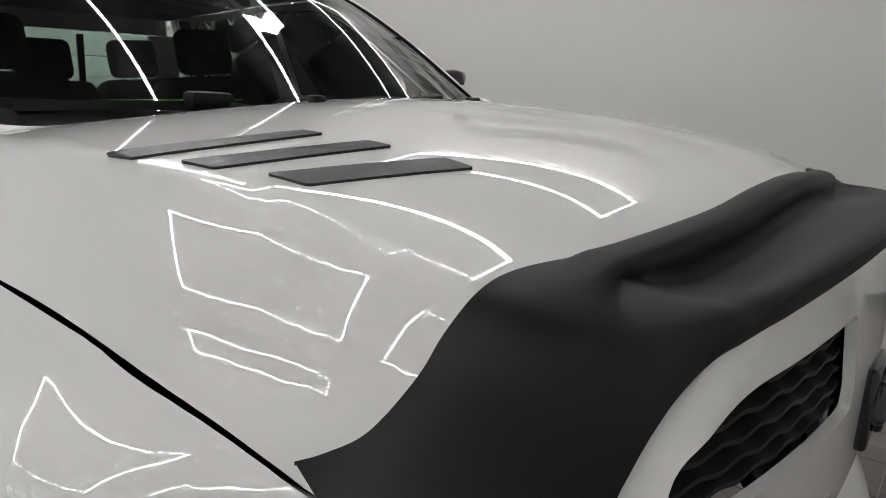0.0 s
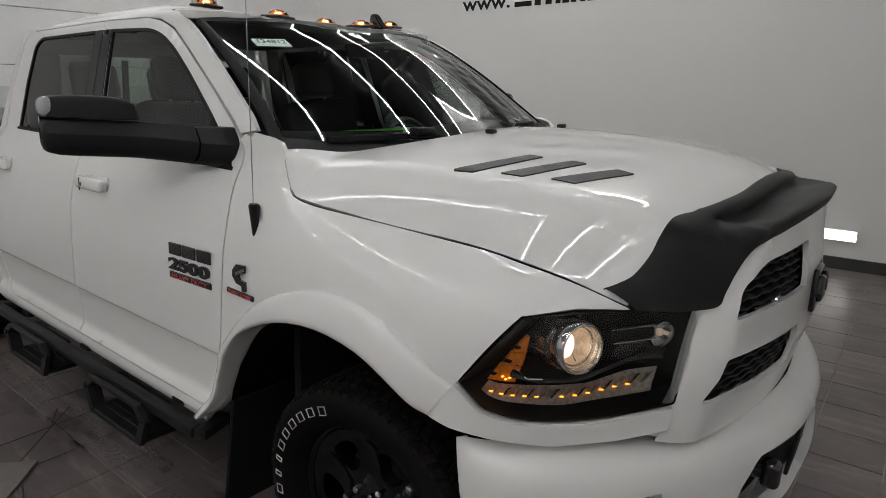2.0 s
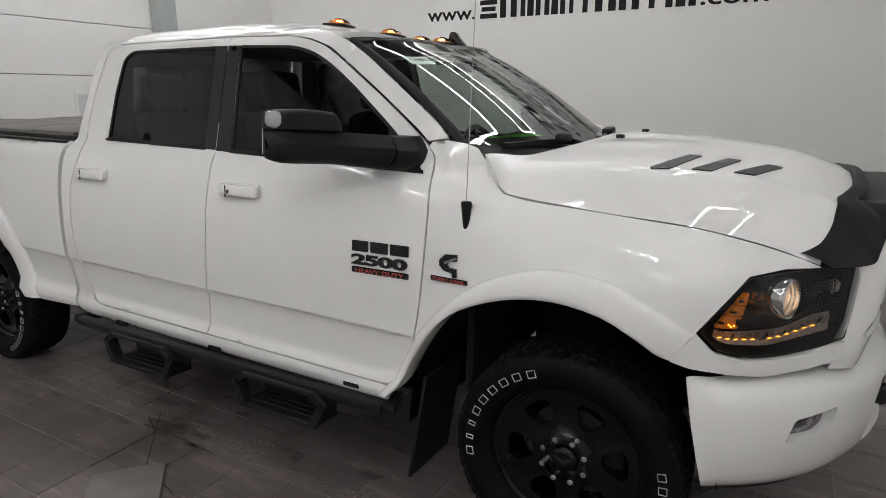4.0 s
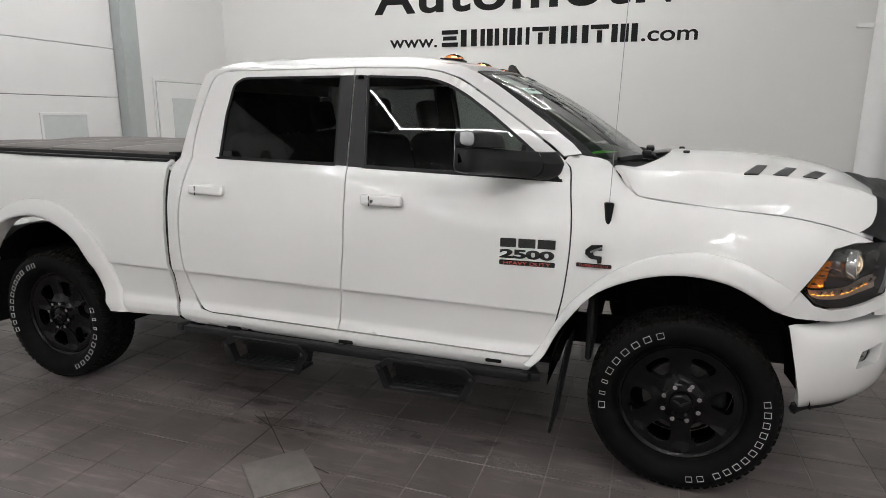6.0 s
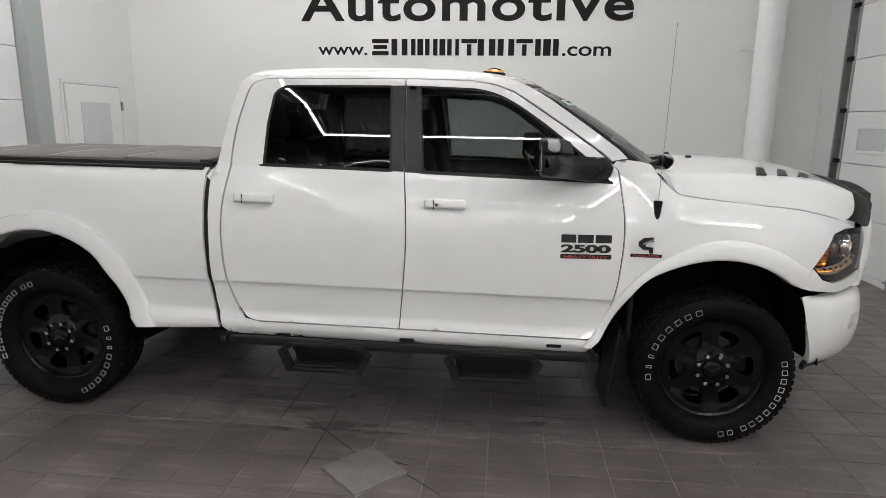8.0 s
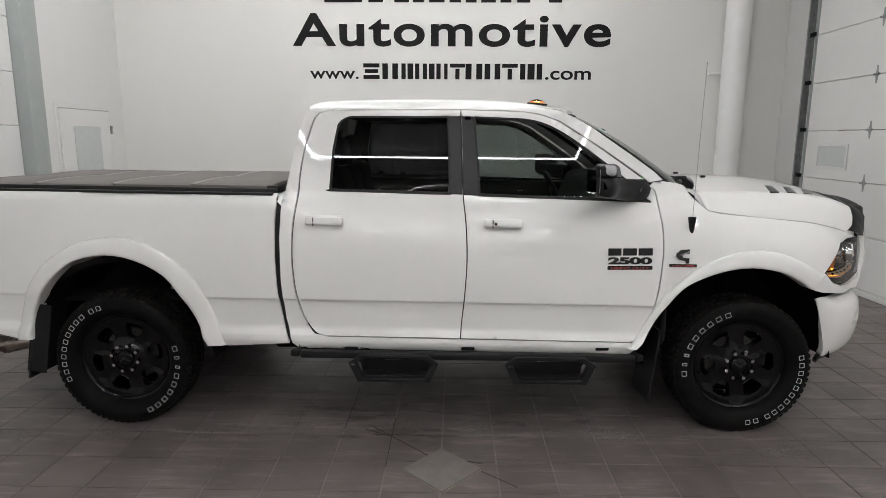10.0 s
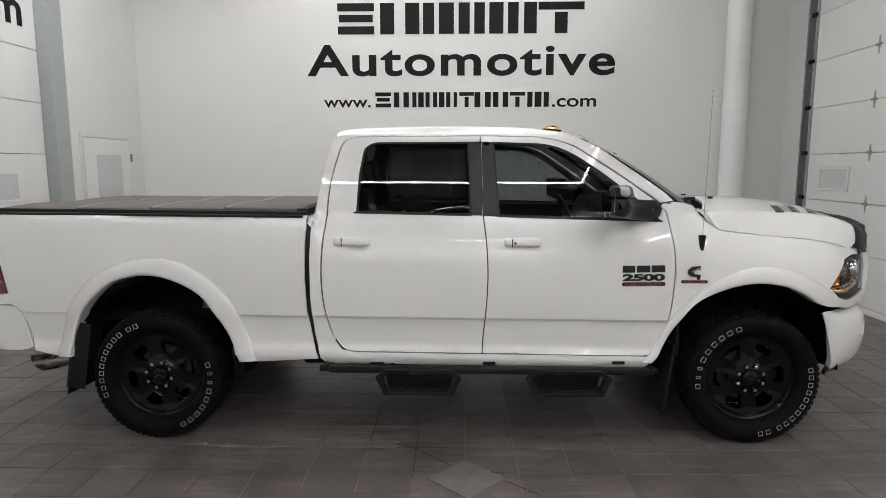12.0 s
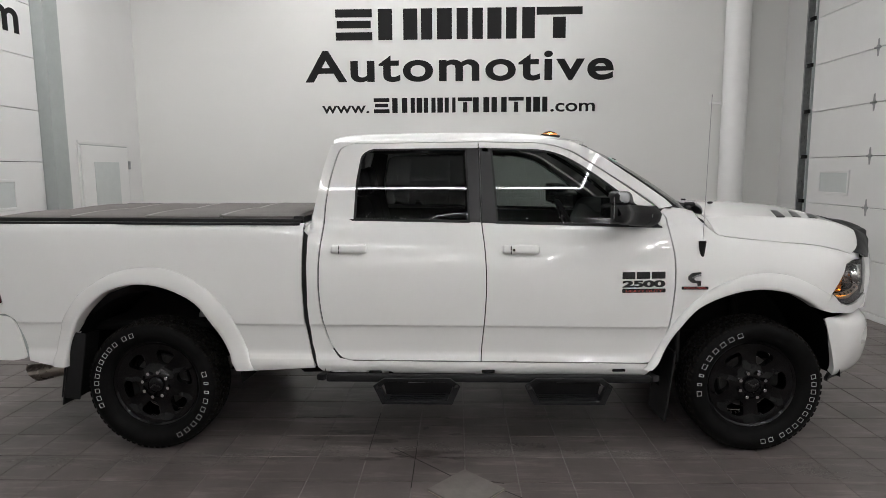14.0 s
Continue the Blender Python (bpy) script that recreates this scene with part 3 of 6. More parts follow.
for x, w, k in ((-3.67, 0.55, "three"), (-3.03, 0.59, "two"), (-2.386, 0.70, "posts"), (-1.62, 0.66, "posts"), (-0.878, 0.19, "one"), (-0.665, 0.68, "top")):
    big(x, w, k)
letters(text_mesh("Automotive", 4.646, 0.465, 0.004, 1.10, 0.021), SIGN, sign, (-4.151, WY - 0.001, 3.105))
# web address: readable ends, plain marks between
letters(text_mesh("www.", 0.72, 0.115, 0.004, 1.0, 0.012), SIGN, sign, (-3.91, WY - 0.001, 2.645))
letters(text_mesh(".com", 0.67, 0.13, 0.004, 1.0, 0.015), SIGN, sign, (-0.44, WY - 0.001, 2.643))
for x, w, k in ((-3.119, 0.239, "three"), (-2.838, 0.230, "two"), (-2.556, 0.264, "posts"), (-2.241, 0.264, "posts"), (-1.926, 0.051, "one"), (-1.841, 0.222, "top"), (-1.611, 0.247, "two"), (-1.330, 0.230, "two"), (-1.074, 0.230, "top"), (-0.810, 0.324, "posts")):
    big(x, w, k, 2.645, 2.868)
# last letter of the mark on the west door
o = link("sign_letter", text_mesh("m", 0.44, 0.27, 0.004, 1.0, 0.02), SIGN, door_w)
o.matrix_basis = pose(LX - 0.132, 2.10, 3.36, 0, 0, 90)

# ---- truck ----
truck = empty("pickup_truck", "white crew-cab pickup truck with black trim, parked on the tiled floor", "pickup truck")

rake = lambda x: 0.0205 * (x + 0.55)
CAB = spl([(0.40, 0.90), (0.48, 0.955), (0.52, 0.990), (0.55, 0.999), (0.575, 0.997), (0.597, 0.986), (0.625, 0.974), (0.70, 0.979), (0.785, 0.993), (0.7925, 0.997), (0.800, 1.0035), (0.812, 1.0045), (1.0, 1.009), (1.13, 1.004), (1.22, 0.990), (1.30, 0.968), (1.36, 0.945), (1.40, 0.924), (1.43, 0.905), (1.60, 0.8675), (1.80, 0.817), (1.93, 0.7825), (1.945, 0.772), (1.965, 0.745), (1.985, 0.70)])
BED = spl([(0.40, 0.93), (0.48, 0.960), (0.52, 0.990), (0.55, 0.999), (0.575, 0.997), (0.597, 0.986), (0.625, 0.974), (0.70, 0.979), (0.785, 0.993), (0.7925, 0.997), (0.800, 1.0035), (0.812, 1.0045), (1.0, 1.010), (1.15, 1.008), (1.28, 0.995), (1.35, 0.978), (1.39, 0.955), (1.41, 0.925), (1.42, 0.89)])
CUT_W = spl([(-0.36, 0.842), (-0.333, 0.872), (-0.29, 0.895), (-0.25, 0.903), (-0.176, 0.898), (0.0, 0.876), (0.24, 0.842), (0.50, 0.811), (0.63, 0.785), (0.76, 0.750), (0.86, 0.70)])
CUT_Z = spl([(-0.36, 1.492), (-0.333, 1.456), (-0.29, 1.405), (-0.25, 1.365), (-0.21, 1.344), (-0.15, 1.334), (-0.05, 1.323), (0.09, 1.309), (0.24, 1.293), (0.335, 1.284), (0.42, 1.275), (0.50, 1.261), (0.565, 1.248), (0.63, 1.232), (0.70, 1.211), (0.76, 1.187), (0.86, 1.15)])
FEN_Z = cub([(-0.60, 1.372), (-0.21, 1.344), (0.24, 1.294), (0.50, 1.262), (0.63, 1.232), (0.76, 1.187), (0.90, 1.13)])
FEN_W = cub([(-0.60, 0.925), (-0.176, 0.898), (0.24, 0.842), (0.50, 0.811), (0.63, 0.785), (0.76, 0.745), (0.90, 0.60)])
NOSE = spl([(-0.6, 1.005), (0.15, 1.005), (0.30, 1.002), (0.40, 0.994), (0.46, 0.980), (0.52, 0.957), (0.58, 0.917), (0.64, 0.868), (0.72, 0.795), (0.80, 0.722), (0.88, 0.640), (0.95, 0.55)])


_CAB = CAB


def CAB(zz):
    """The cab's half width: the glass is one smooth curve."""
    if 1.43 <= zz <= 1.93:
        t = zz - 1.43
        return 0.905 - 0.212 * t - 0.066 * t * t
    return _CAB(zz)


def w_fender(x, z):
    zc, wc, wb = FEN_Z(x), FEN_W(x), NOSE(x)
    t = max(0.0, (z - 0.97) / (zc - 0.97))
    e = 3.2 + 2.2 * sstep(0.3, 0.62, x)
    low = 0.03 * sstep(0.80, 0.55, z)
    return wb - (wb - wc) * min(t, 1.25) ** e - low


def w_side(x, z):
    zz = z + rake(x)
    if x < -2.755:
        return BED(zz)
    if x < -0.55:
        return CAB(zz)
    k = sstep(-0.55, -0.16, x)
    return CAB(zz) * (1 - k) + w_fender(x, z) * k


def side_surf(s, off=0.0):
    return lambda x, z: (x, s * (w_side(x, z) + off), z)


# outlines along the side, as (x, z)
F_ARCH = catmull([(-0.655, 0.545), (-0.605, 0.60), (-0.545, 0.72), (-0.44, 0.868), (-0.345, 0.945), (-0.18, 1.010), (-0.014, 1.030), (0.152, 1.006), (0.275, 0.950), (0.335, 0.912), (0.374, 0.898)], 3)
F_FLARE = catmull([(-0.700, 0.545), (-0.640, 0.62), (-0.575, 0.74), (-0.500, 0.862), (-0.339, 1.012), (-0.173, 1.096), (-0.007, 1.130), (0.165, 1.112), (0.300, 1.058), (0.372, 1.020), (0.436, 0.985)], 3)
R_ARCH = catmull([(-4.275, 0.60), (-4.262, 0.72), (-4.225, 0.82), (-4.170, 0.910), (-4.093, 0.995), (-3.981, 1.075), (-3.801, 1.108), (-3.624, 1.078), (-3.449, 0.985), (-3.347, 0.845), (-3.275, 0.72), (-3.215, 0.565)], 3)
R_FLARE = catmull([(-4.370, 0.60), (-4.345, 0.74), (-4.295, 0.885), (-4.235, 0.985), (-4.160, 1.070), (-3.990, 1.172), (-3.801, 1.212), (-3.620, 1.198), (-3.440, 1.110), (-3.275, 0.960), (-3.180, 0.765), (-3.110, 0.562)], 3)
G = 0.0035

fr_door = [(-0.553, 1.47), (-0.546, 1.444), (-0.535, 1.343), (-0.522, 1.24), (-0.520, 1.10), (-0.532, 0.95), (-0.548, 0.84), (-0.578, 0.72), (-0.622, 0.618), (-0.66, 0.590), (-0.70, 0.583)]
mid_seam = [(-1.694, 0.605), (-1.688, 0.70), (-1.672, 0.86), (-1.660, 1.074), (-1.668, 1.283), (-1.686, 1.45), (-1.696, 1.70), (-1.703, 1.963)]
re_seam = [(-2.50, 0.622), (-2.56, 0.640), (-2.605, 0.69), (-2.645, 0.78), (-2.678, 0.94), (-2.690, 1.116), (-2.683, 1.292), (-2.668, 1.432), (-2.662, 1.571), (-2.640, 1.714), (-2.612, 1.823), (-2.584, 1.913), (-2.553, 1.948), (-2.50, 1.966)]
a_edge = [(-1.331, 1.948), (-1.224, 1.925), (-1.117, 1.880), (-0.983, 1.793), (-0.807, 1.674), (-0.64, 1.552), (-0.585, 1.508)]
FD_OUT = catmull(fr_door, 3) + [(x + G, z) for x, z in catmull(mid_seam, 3)] + catmull(a_edge, 3)
RD_OUT = [(x - G, z) for x, z in catmull(mid_seam, 3)] + catmull(re_seam, 3)[::-1]
FD_WIN = rounded([(-1.592, 1.444, 0.01), (-1.628, 1.918, 0.012), (-1.30, 1.900, 0.08), (-1.191, 1.868, 0.06), (-1.084, 1.812, 0.05), (-0.952, 1.721), (-0.776, 1.585), (-0.648, 1.478), (-0.585, 1.404, 0.012)], 0.03)
RD_WIN = rounded([(-2.487, 1.476, 0.02), (-2.475, 1.712), (-2.445, 1.885, 0.06), (-2.385, 1.926, 0.05), (-1.775, 1.921, 0.01), (-1.757, 1.452, 0.01)], 0.03)
FENDER = F_ARCH + [(0.445, 0.996), (0.566, 1.166), (0.66, 1.186), (0.752, 1.187)] + [(x, CUT_Z(x) - 0.001) for x in np.linspace(0.745, -0.20, 26)] + [(x - 0.008, CUT_Z(x) - 0.004) for x in (-0.235, -0.26, -0.29, -0.32, -0.345)] + [(-0.376, 1.498), (-0.42, 1.512), (-0.50, 1.522), (-0.56, 1.515), (-0.575, 1.497)] + [(x + 2 * G, z) for x, z in catmull(fr_door[:9], 3)] + [(-0.645, 0.575)]
BEDSIDE = [(-2.722, 0.575), (-2.758, 0.69), (-2.787, 0.869), (-2.798, 1.082), (-2.795, 1.293), (-2.790, 1.40), (-2.795, 1.462)] + [(-4.80, 1.505), (-4.81, 1.335), (-4.742, 1.318), (-4.668, 0.998), (-4.745, 0.990), (-4.79, 0.935), (-4.66, 0.935), (-4.60, 0.90), (-4.56, 0.76), (-4.52, 0.64), (-4.37, 0.60)] + R_ARCH + [(-3.1, 0.555)]
CORNER = [(-2.69 + 0.02, 0.545)] + [(x - 2 * G - 0.002, z) for x, z in catmull(re_seam[2:], 3)] + [(-2.45, 1.985), (-2.60, 1.985), (-2.645, 1.95), (-2.69, 1.79), (-2.71, 1.68), (-2.735, 1.56), (-2.755, 1.45), (-2.765, 1.20), (-2.762, 0.95), (-2.740, 0.72), (-2.705, 0.58)]
RAIL = [(-2.49, 1.972), (-1.703, 1.970), (-1.36, 1.957), (-1.225, 1.934), (-1.112, 1.889), (-0.978, 1.802), (-0.80, 1.681), (-0.63, 1.560), (-0.58, 1.517), (-0.50, 1.530), (-0.545, 1.575), (-0.70, 1.690), (-0.90, 1.832), (-1.03, 1.915), (-1.12, 1.958), (-1.25, 1.985), (-1.7, 1.992), (-2.45, 1.992)]
SILL = [(-0.64, 0.572), (-0.70, 0.577), (-1.70, 0.598), (-2.48, 0.615), (-2.57, 0.632), (-2.62, 0.68), (-2.66, 0.60), (-2.66, 0.54), (-1.7, 0.52), (-0.68, 0.505)]
HL_OUT = rounded([(0.449, 0.996, 0.004), (0.569, 1.163, 0.008), (0.68, 1.181), (0.868, 1.182, 0.008), (0.846, 0.957, 0.008), (0.74, 0.928), (0.665, 0.918), (0.585, 0.918), (0.506, 0.941, 0.01)], 0.04)
VALANCE = [(0.377, 0.897), (0.382, 0.912), (0.445, 0.991), (0.503, 0.936), (0.583, 0.913), (0.665, 0.913), (0.74, 0.922), (0.848, 0.951), (0.842, 0.896), (0.75, 0.872), (0.645, 0.860), (0.598, 0.864), (0.505, 0.876), (0.435, 0.882)]


# rows of points that carry the crease and the sill edge
SIDE_ROWS = [(x, z - rake(x)) for z in (0.52, 0.535, 0.55, 0.563, 0.575, 0.585, 0.595, 0.607, 0.62, 0.64, 0.775, 0.785, 0.789, 0.7925, 0.7965, 0.800, 0.806, 0.812, 0.825) for x in np.arange(-4.8, -0.45, 0.03)]


def flare(name, inner, outer, s, parent, tip=1.0):
    rows = []
    n = len(inner)
    for i, ((xi, zi), (xo, zo)) in enumerate(zip(inner, outer)):
        row = []
        f = 1 - (1 - tip) * sstep(0.80, 1.0, i / (n - 1))
        for t, off in ((0.0, -0.004), (0.008, 0.010), (0.04, 0.017), (0.12, 0.022), (0.30, 0.029), (0.55, 0.034), (0.80, 0.037), (0.93, 0.036), (0.985, 0.031), (1.0, 0.022), (1.0, 0.0), (1.0, -0.06)):
            x, z = xo + (xi - xo) * t, zo + (zi - zo) * t
            row.append((x, s * (w_side(x, z) + (off * f if off > 0 else off)), z))
        rows.append(row)
    return strip(name, rows, PAINT, parent, smooth=50)


def pane(name, outline, s, material, parent, label, off=-0.006):
    return sheet(name, outline, side_surf(s, off), material, parent, step=0.05, thick=0.0, flip=s > 0, label=label)


def band(name, loop, s, w, off, material, parent, label=""):
    """A flat trim that follows a closed outline on the side."""
    q = [np.array(p) for p in loop]
    n = len(q)
    c = sum(q) / n
    rows = []
    for i in range(n):
        t = q[(i + 1) % n] - q[i - 1]
        t = t / (np.linalg.norm(t) + 1e-9)
        nn = np.array((t[1], -t[0]))
        if nn @ (c - q[i]) < 0:
            nn = -nn
        a, b = q[i] - nn * 0.002, q[i] + nn * w
        rows.append([(a[0], s * (w_side(*a) + off - 0.012), a[1]), (a[0], s * (w_side(*a) + off), a[1]), (b[0], s * (w_side(*b) + off), b[1]), (b[0], s * (w_side(*b) + off - 0.012), b[1])])
    return strip(name, rows, material, parent, label, closed=True, smooth=30)


for s in (-1, 1):
    fl = s > 0
    fender = sheet("front_fender", FENDER, side_surf(s), PAINT, truck, step=0.035, flip=fl, thick=0.018)
    flare("fender_flare", F_ARCH, F_FLARE, s, fender, 0.45)
    fd = sheet("front_door", FD_OUT, side_surf(s), PAINT, truck, [FD_WIN], step=0.04, flip=fl, extra=SIDE_ROWS, thick=0.02)
    rd = sheet("rear_door", RD_OUT, side_surf(s), PAINT, truck, [RD_WIN], step=0.04, flip=fl, extra=SIDE_ROWS, thick=0.02)
    pane("window_glass", FD_WIN, s, GLASS_F, fd, "tinted side glass")
    pane("window_glass", RD_WIN, s, GLASS_R, rd, "dark tinted side glass")
    band("window_seal", FD_WIN, s, 0.012, 0.001, TRIM, fd, "black rubber seal")
    band("window_seal", RD_WIN, s, 0.012, 0.001, TRIM, rd, "black rubber seal")
    # black B-pillar covers and belt trim
    sheet("pillar_cover", [(-1.688 + G, 1.447), (-1.592, 1.443), (-1.628, 1.918), (-1.700 + G, 1.921)], side_surf(s, 0.003), SATIN, fd, step=0.05, flip=fl, thick=0.008, label="satin black pillar cover")
    sheet("pillar_cover", [(-1.757, 1.452), (-1.688 - G, 1.449), (-1.702 - G, 1.921), (-1.775, 1.921)], side_surf(s, 0.003), SATIN, rd, step=0.05, flip=fl, thick=0.008, label="satin black pillar cover")
    sheet("belt_trim", [(-1.600, 1.441), (-0.575, 1.400), (-0.580, 1.412), (-1.600, 1.453)], side_surf(s, 0.004), TRIM, fd, step=0.05, flip=fl, thick=0.01, label="black belt moulding")
    sheet("belt_trim", [(-2.512, 1.481), (-2.495, 1.472), (-1.757, 1.448), (-1.757, 1.460), (-2.480, 1.485)], side_surf(s, 0.004), TRIM, rd, step=0.05, flip=fl, thick=0.01, label="black belt moulding")
    sheet("mirror_patch", rounded([(-0.585, 1.404), (-0.772, 1.414), (-0.758, 1.570), (-0.648, 1.478)], 0.01), side_surf(s, 0.004), TRIM, fd, step=0.05, flip=fl, thick=0.01, label="black corner patch")
    sheet("cab_corner", CORNER, side_surf(s), PAINT, truck, step=0.035, flip=fl, extra=SIDE_ROWS, thick=0.03)
    sheet("roof_rail", RAIL, side_surf(s), PAINT, truck, step=0.03, flip=fl, thick=0.02)
    sheet("rocker_panel", SILL, side_surf(s), PAINT, truck, step=0.03, flip=fl, extra=SIDE_ROWS, thick=0.05)
    bed_side = sheet("bed_side", BEDSIDE, side_surf(s), PAINT, truck, step=0.045, flip=fl, extra=SIDE_ROWS, thick=0.02)
    flare("fender_flare", R_ARCH, R_FLARE, s, bed_side)
    sheet("valance", VALANCE, side_surf(s, 0.012), PAINT, truck, step=0.02, flip=fl, thick=0.03)
    # black sheet that stands in for the shade inside the panel gaps
    sheet("seam_backing", [(-0.40, 1.06), (-0.42, 1.34), (-0.60, 1.40), (-1.60, 1.42), (-1.66, 1.93), (-1.76, 1.93), (-1.77, 1.43), (-2.48, 1.45), (-2.49, 1.70), (-2.44, 1.935), (-2.56, 1.95), (-2.72, 1.45), (-2.90, 1.40), (-2.90, 0.62), (-2.6, 0.56), (-0.72, 0.53), (-0.60, 0.75)], side_surf(s, -0.022), SEAM, truck, step=0.06, flip=fl, thick=0.0)


# door handles, cap and lock
def door_handle(x, z, s, parent, lock):
    y = s * (w_side(x, z))
    bm = rbox(0.225, 0.03, 0.052, 0.02, 3, m=Matrix.Translation((0, s * 0.028, 0)))
    rbox(0.05, 0.026, 0.05, 0.012, 2, m=Matrix.Translation((-0.086, s * 0.012, 0)), bm=bm)
    rbox(0.03, 0.026, 0.045, 0.012, 2, m=Matrix.Translation((0.095, s * 0.012, 0)), bm=bm)
    bm.transform(Matrix.Translation((x, y, z)) @ pose(0, 0, 0, s * 8, 1.2, 0))
    h = part("door_handle", bm, PAINT, parent, smooth=45)
    bm = rbox(0.19, 0.012, 0.066, 0.005, 2, m=Matrix.Translation((x + 0.005, y - s * 0.001, z)))
    part("handle_cup", bm, PAINT, h, smooth=45)
    # black sliver drawn for the shaded gap at the handle's end
    part("handle_gap", rbox(0.006, 0.004, 0.05, 0.001, 1, m=Matrix.Translation((x - 0.062, y + s * 0.042, z))), SEAM, h)
    if lock:
        part("lock", cyl(0.008, 0.006, 12, m=pose(x - 0.045, y + s * 0.044, z, 90, 0, 0)), BLACKGLOSS, h, "black lock cylinder")


for s in (-1, 1):
    a = [o for o in truck.children if o.name.startswith("front_door")][0 if s < 0 else 1]
    b = [o for o in truck.children if o.name.startswith("rear_door")][0 if s < 0 else 1]
    door_handle(-1.45, 1.283, s, a, True)
    door_handle(-2.50, 1.300, s, b, False)

# ---- roof ----
ROOF_Z = spl([(-2.70, 1.985), (-2.66, 2.020), (-2.58, 2.042), (-2.40, 2.052), (-2.0, 2.055), (-1.5, 2.044), (-1.34, 2.032), (-1.2, 2.014), (-1.0, 1.976), (-0.90, 1.947)])


def roof_surf(x, y):
    h = 0.755
    e = abs(y) / h
    return (x, y, ROOF_Z(x) - 0.014 * min(e, 1.0) ** 3 - (0.018 + 0.034 * sstep(-1.05, -1.5, x)) * sstep(0.80, 1.0, e))


sheet("roof", [(-0.945, 0.0), (-0.955, 0.3), (-0.995, 0.55), (-1.055, 0.715), (-1.20, 0.738), (-2.56, 0.738), (-2.640, 0.70), (-2.668, 0.4), (-2.672, 0), (-2.668, -0.4), (-2.640, -0.70), (-2.56, -0.738), (-1.20, -0.738), (-1.055, -0.715), (-0.995, -0.55), (-0.955, -0.3)], roof_surf, PAINT, truck, step=0.05, thick=0.03)

# ---- windshield ----
XB = lambda u: -0.15 - 0.27 * abs(u) ** 2.2
XT = lambda u: -0.93 - 0.115 * abs(u) ** 2.2


def shield(u, v):
    x = XB(u) + (XT(u) - XB(u)) * v
    hw = 0.842 + (0.728 - 0.842) * v
    z0, z1 = 1.470 + 0.015 * abs(u) ** 2, 1.972 - 0.05 * abs(u) ** 2.2
    b = 0.022 * math.sin(math.pi * min(max(v, 0), 1))
    return (x + b * 0.5, u * hw, z0 + (z1 - z0) * v + b * 0.85)


ws = sheet("windshield", rounded([(-0.996, -0.02, 0.12), (0.996, -0.02, 0.12), (0.996, 1.0), (-0.996, 1.0)], 0.04), shield, GLASS_W, truck, step=0.07, thick=0.0, label="clear windshield glass")
rows = []
for k in range(41):
    u = -0.995 + 1.99 * k / 40
    rows.append([shield(u, -0.06), shield(u, 0.015 + 0.03 * abs(u) ** 3)])
rows = [[(a[0], a[1], a[2] + 0.004), (b[0], b[1], b[2] + 0.004)] for a, b in rows]
strip("black_border", rows, TRIM, ws, "black glass border")
for s in (-1, 1):
    rows = []
    for k in range(21):
        v = -0.04 + 1.05 * k / 20
        a, b, c = shield(s * 0.984, v), shield(s * 1.0, v), shield(s * 1.014, v)
        rows.append([(a[0], a[1], a[2] + 0.001), (a[0] + 0.003, a[1], a[2] + 0.006), (b[0] + 0.003, b[1], b[2] + 0.007), (c[0], c[1], c[2] - 0.004), (c[0] - 0.006, c[1], c[2] - 0.016)])
    strip("pillar_moulding", rows, TRIM, ws, "black A-pillar moulding")
rows = [[(lambda p: (p[0], p[1], p[2] + 0.004))(shield(u, 0.975)), (lambda p: (p[0] - 0.01, p[1], p[2] + 0.008))(shield(u, 1.01))] for u in np.linspace(-0.98, 0.98, 31)]
strip("top_moulding", rows, TRIM, ws, "black top moulding")
# cowl below the glass
rows = []
for k in range(33):
    u = -1 + 2 * k / 32
    p, q = shield(u * 0.99, -0.055), shield(u * 0.99, 0.0)
    hx = -0.075 - 0.275 * abs(u) ** 2.2
    rows.append([(q[0], q[1], q[2] + 0.002), (p[0] + 0.03, p[1], p[2] - 0.008), (hx + 0.03, u * 0.85, p[2] - 0.035)])
strip("cowl", rows, TRIM, truck, "black plastic wiper cowl")

# ---- hood ----
HZ = cub([(-0.45, 1.538), (-0.2, 1.548), (0.0, 1.551), (0.212, 1.544), (0.42, 1.530), (0.60, 1.510), (0.75, 1.470), (0.90, 1.400)])
HOOD_W = cub([(-0.40, 0.925), (-0.15, 0.897), (0.24, 0.842), (0.50, 0.811), (0.63, 0.785), (0.76, 0.750), (0.90, 0.70)])
HOOD_E = cub([(-0.40, 1.365), (-0.12, 1.333), (0.24, 1.293), (0.50, 1.261), (0.63, 1.231), (0.76, 1.187), (0.90, 1.13)])


def hood_z(x, y):
    q = abs(y) / HOOD_W(x)
    k = sstep(-0.235, -0.345, x)
    d1 = HZ(x) - HOOD_E(x)
    sh = min(max((q - 0.84) / 0.16, 0.0), 1.15) ** 1.6
    crown = 0.125 * ((q * q + 0.0036) ** 0.65 - 0.0259)
    return HZ(x) + 0.006 - crown * (1 - 0.36 * k) - max(d1 - 0.115, 0.0) * sh * (1 - k)


def hood_surf(off=0.0):
    return lambda x, y: (x, y, hood_z(x, y) + off)


side = [(x, CUT_W(x) - 0.002) for x in (-0.352, -0.335, -0.31, -0.285, -0.26, -0.235, -0.21)] + [(x, CUT_W(x) - 0.002) for x in np.linspace(-0.17, 0.745, 24)]
front = [(0.764, 0.708), (0.775, 0.66), (0.782, 0.60), (0.796, 0.54), (0.822, 0.44), (0.842, 0.30), (0.848, 0.0)]
rear = [(-0.085 - 0.262 * (y / 0.84) ** 2, y) for y in np.linspace(0.0, 0.80, 10)]
half = rear + side + front
HOOD = half + [(x, -y) for x, y in half[1:-1]][::-1]
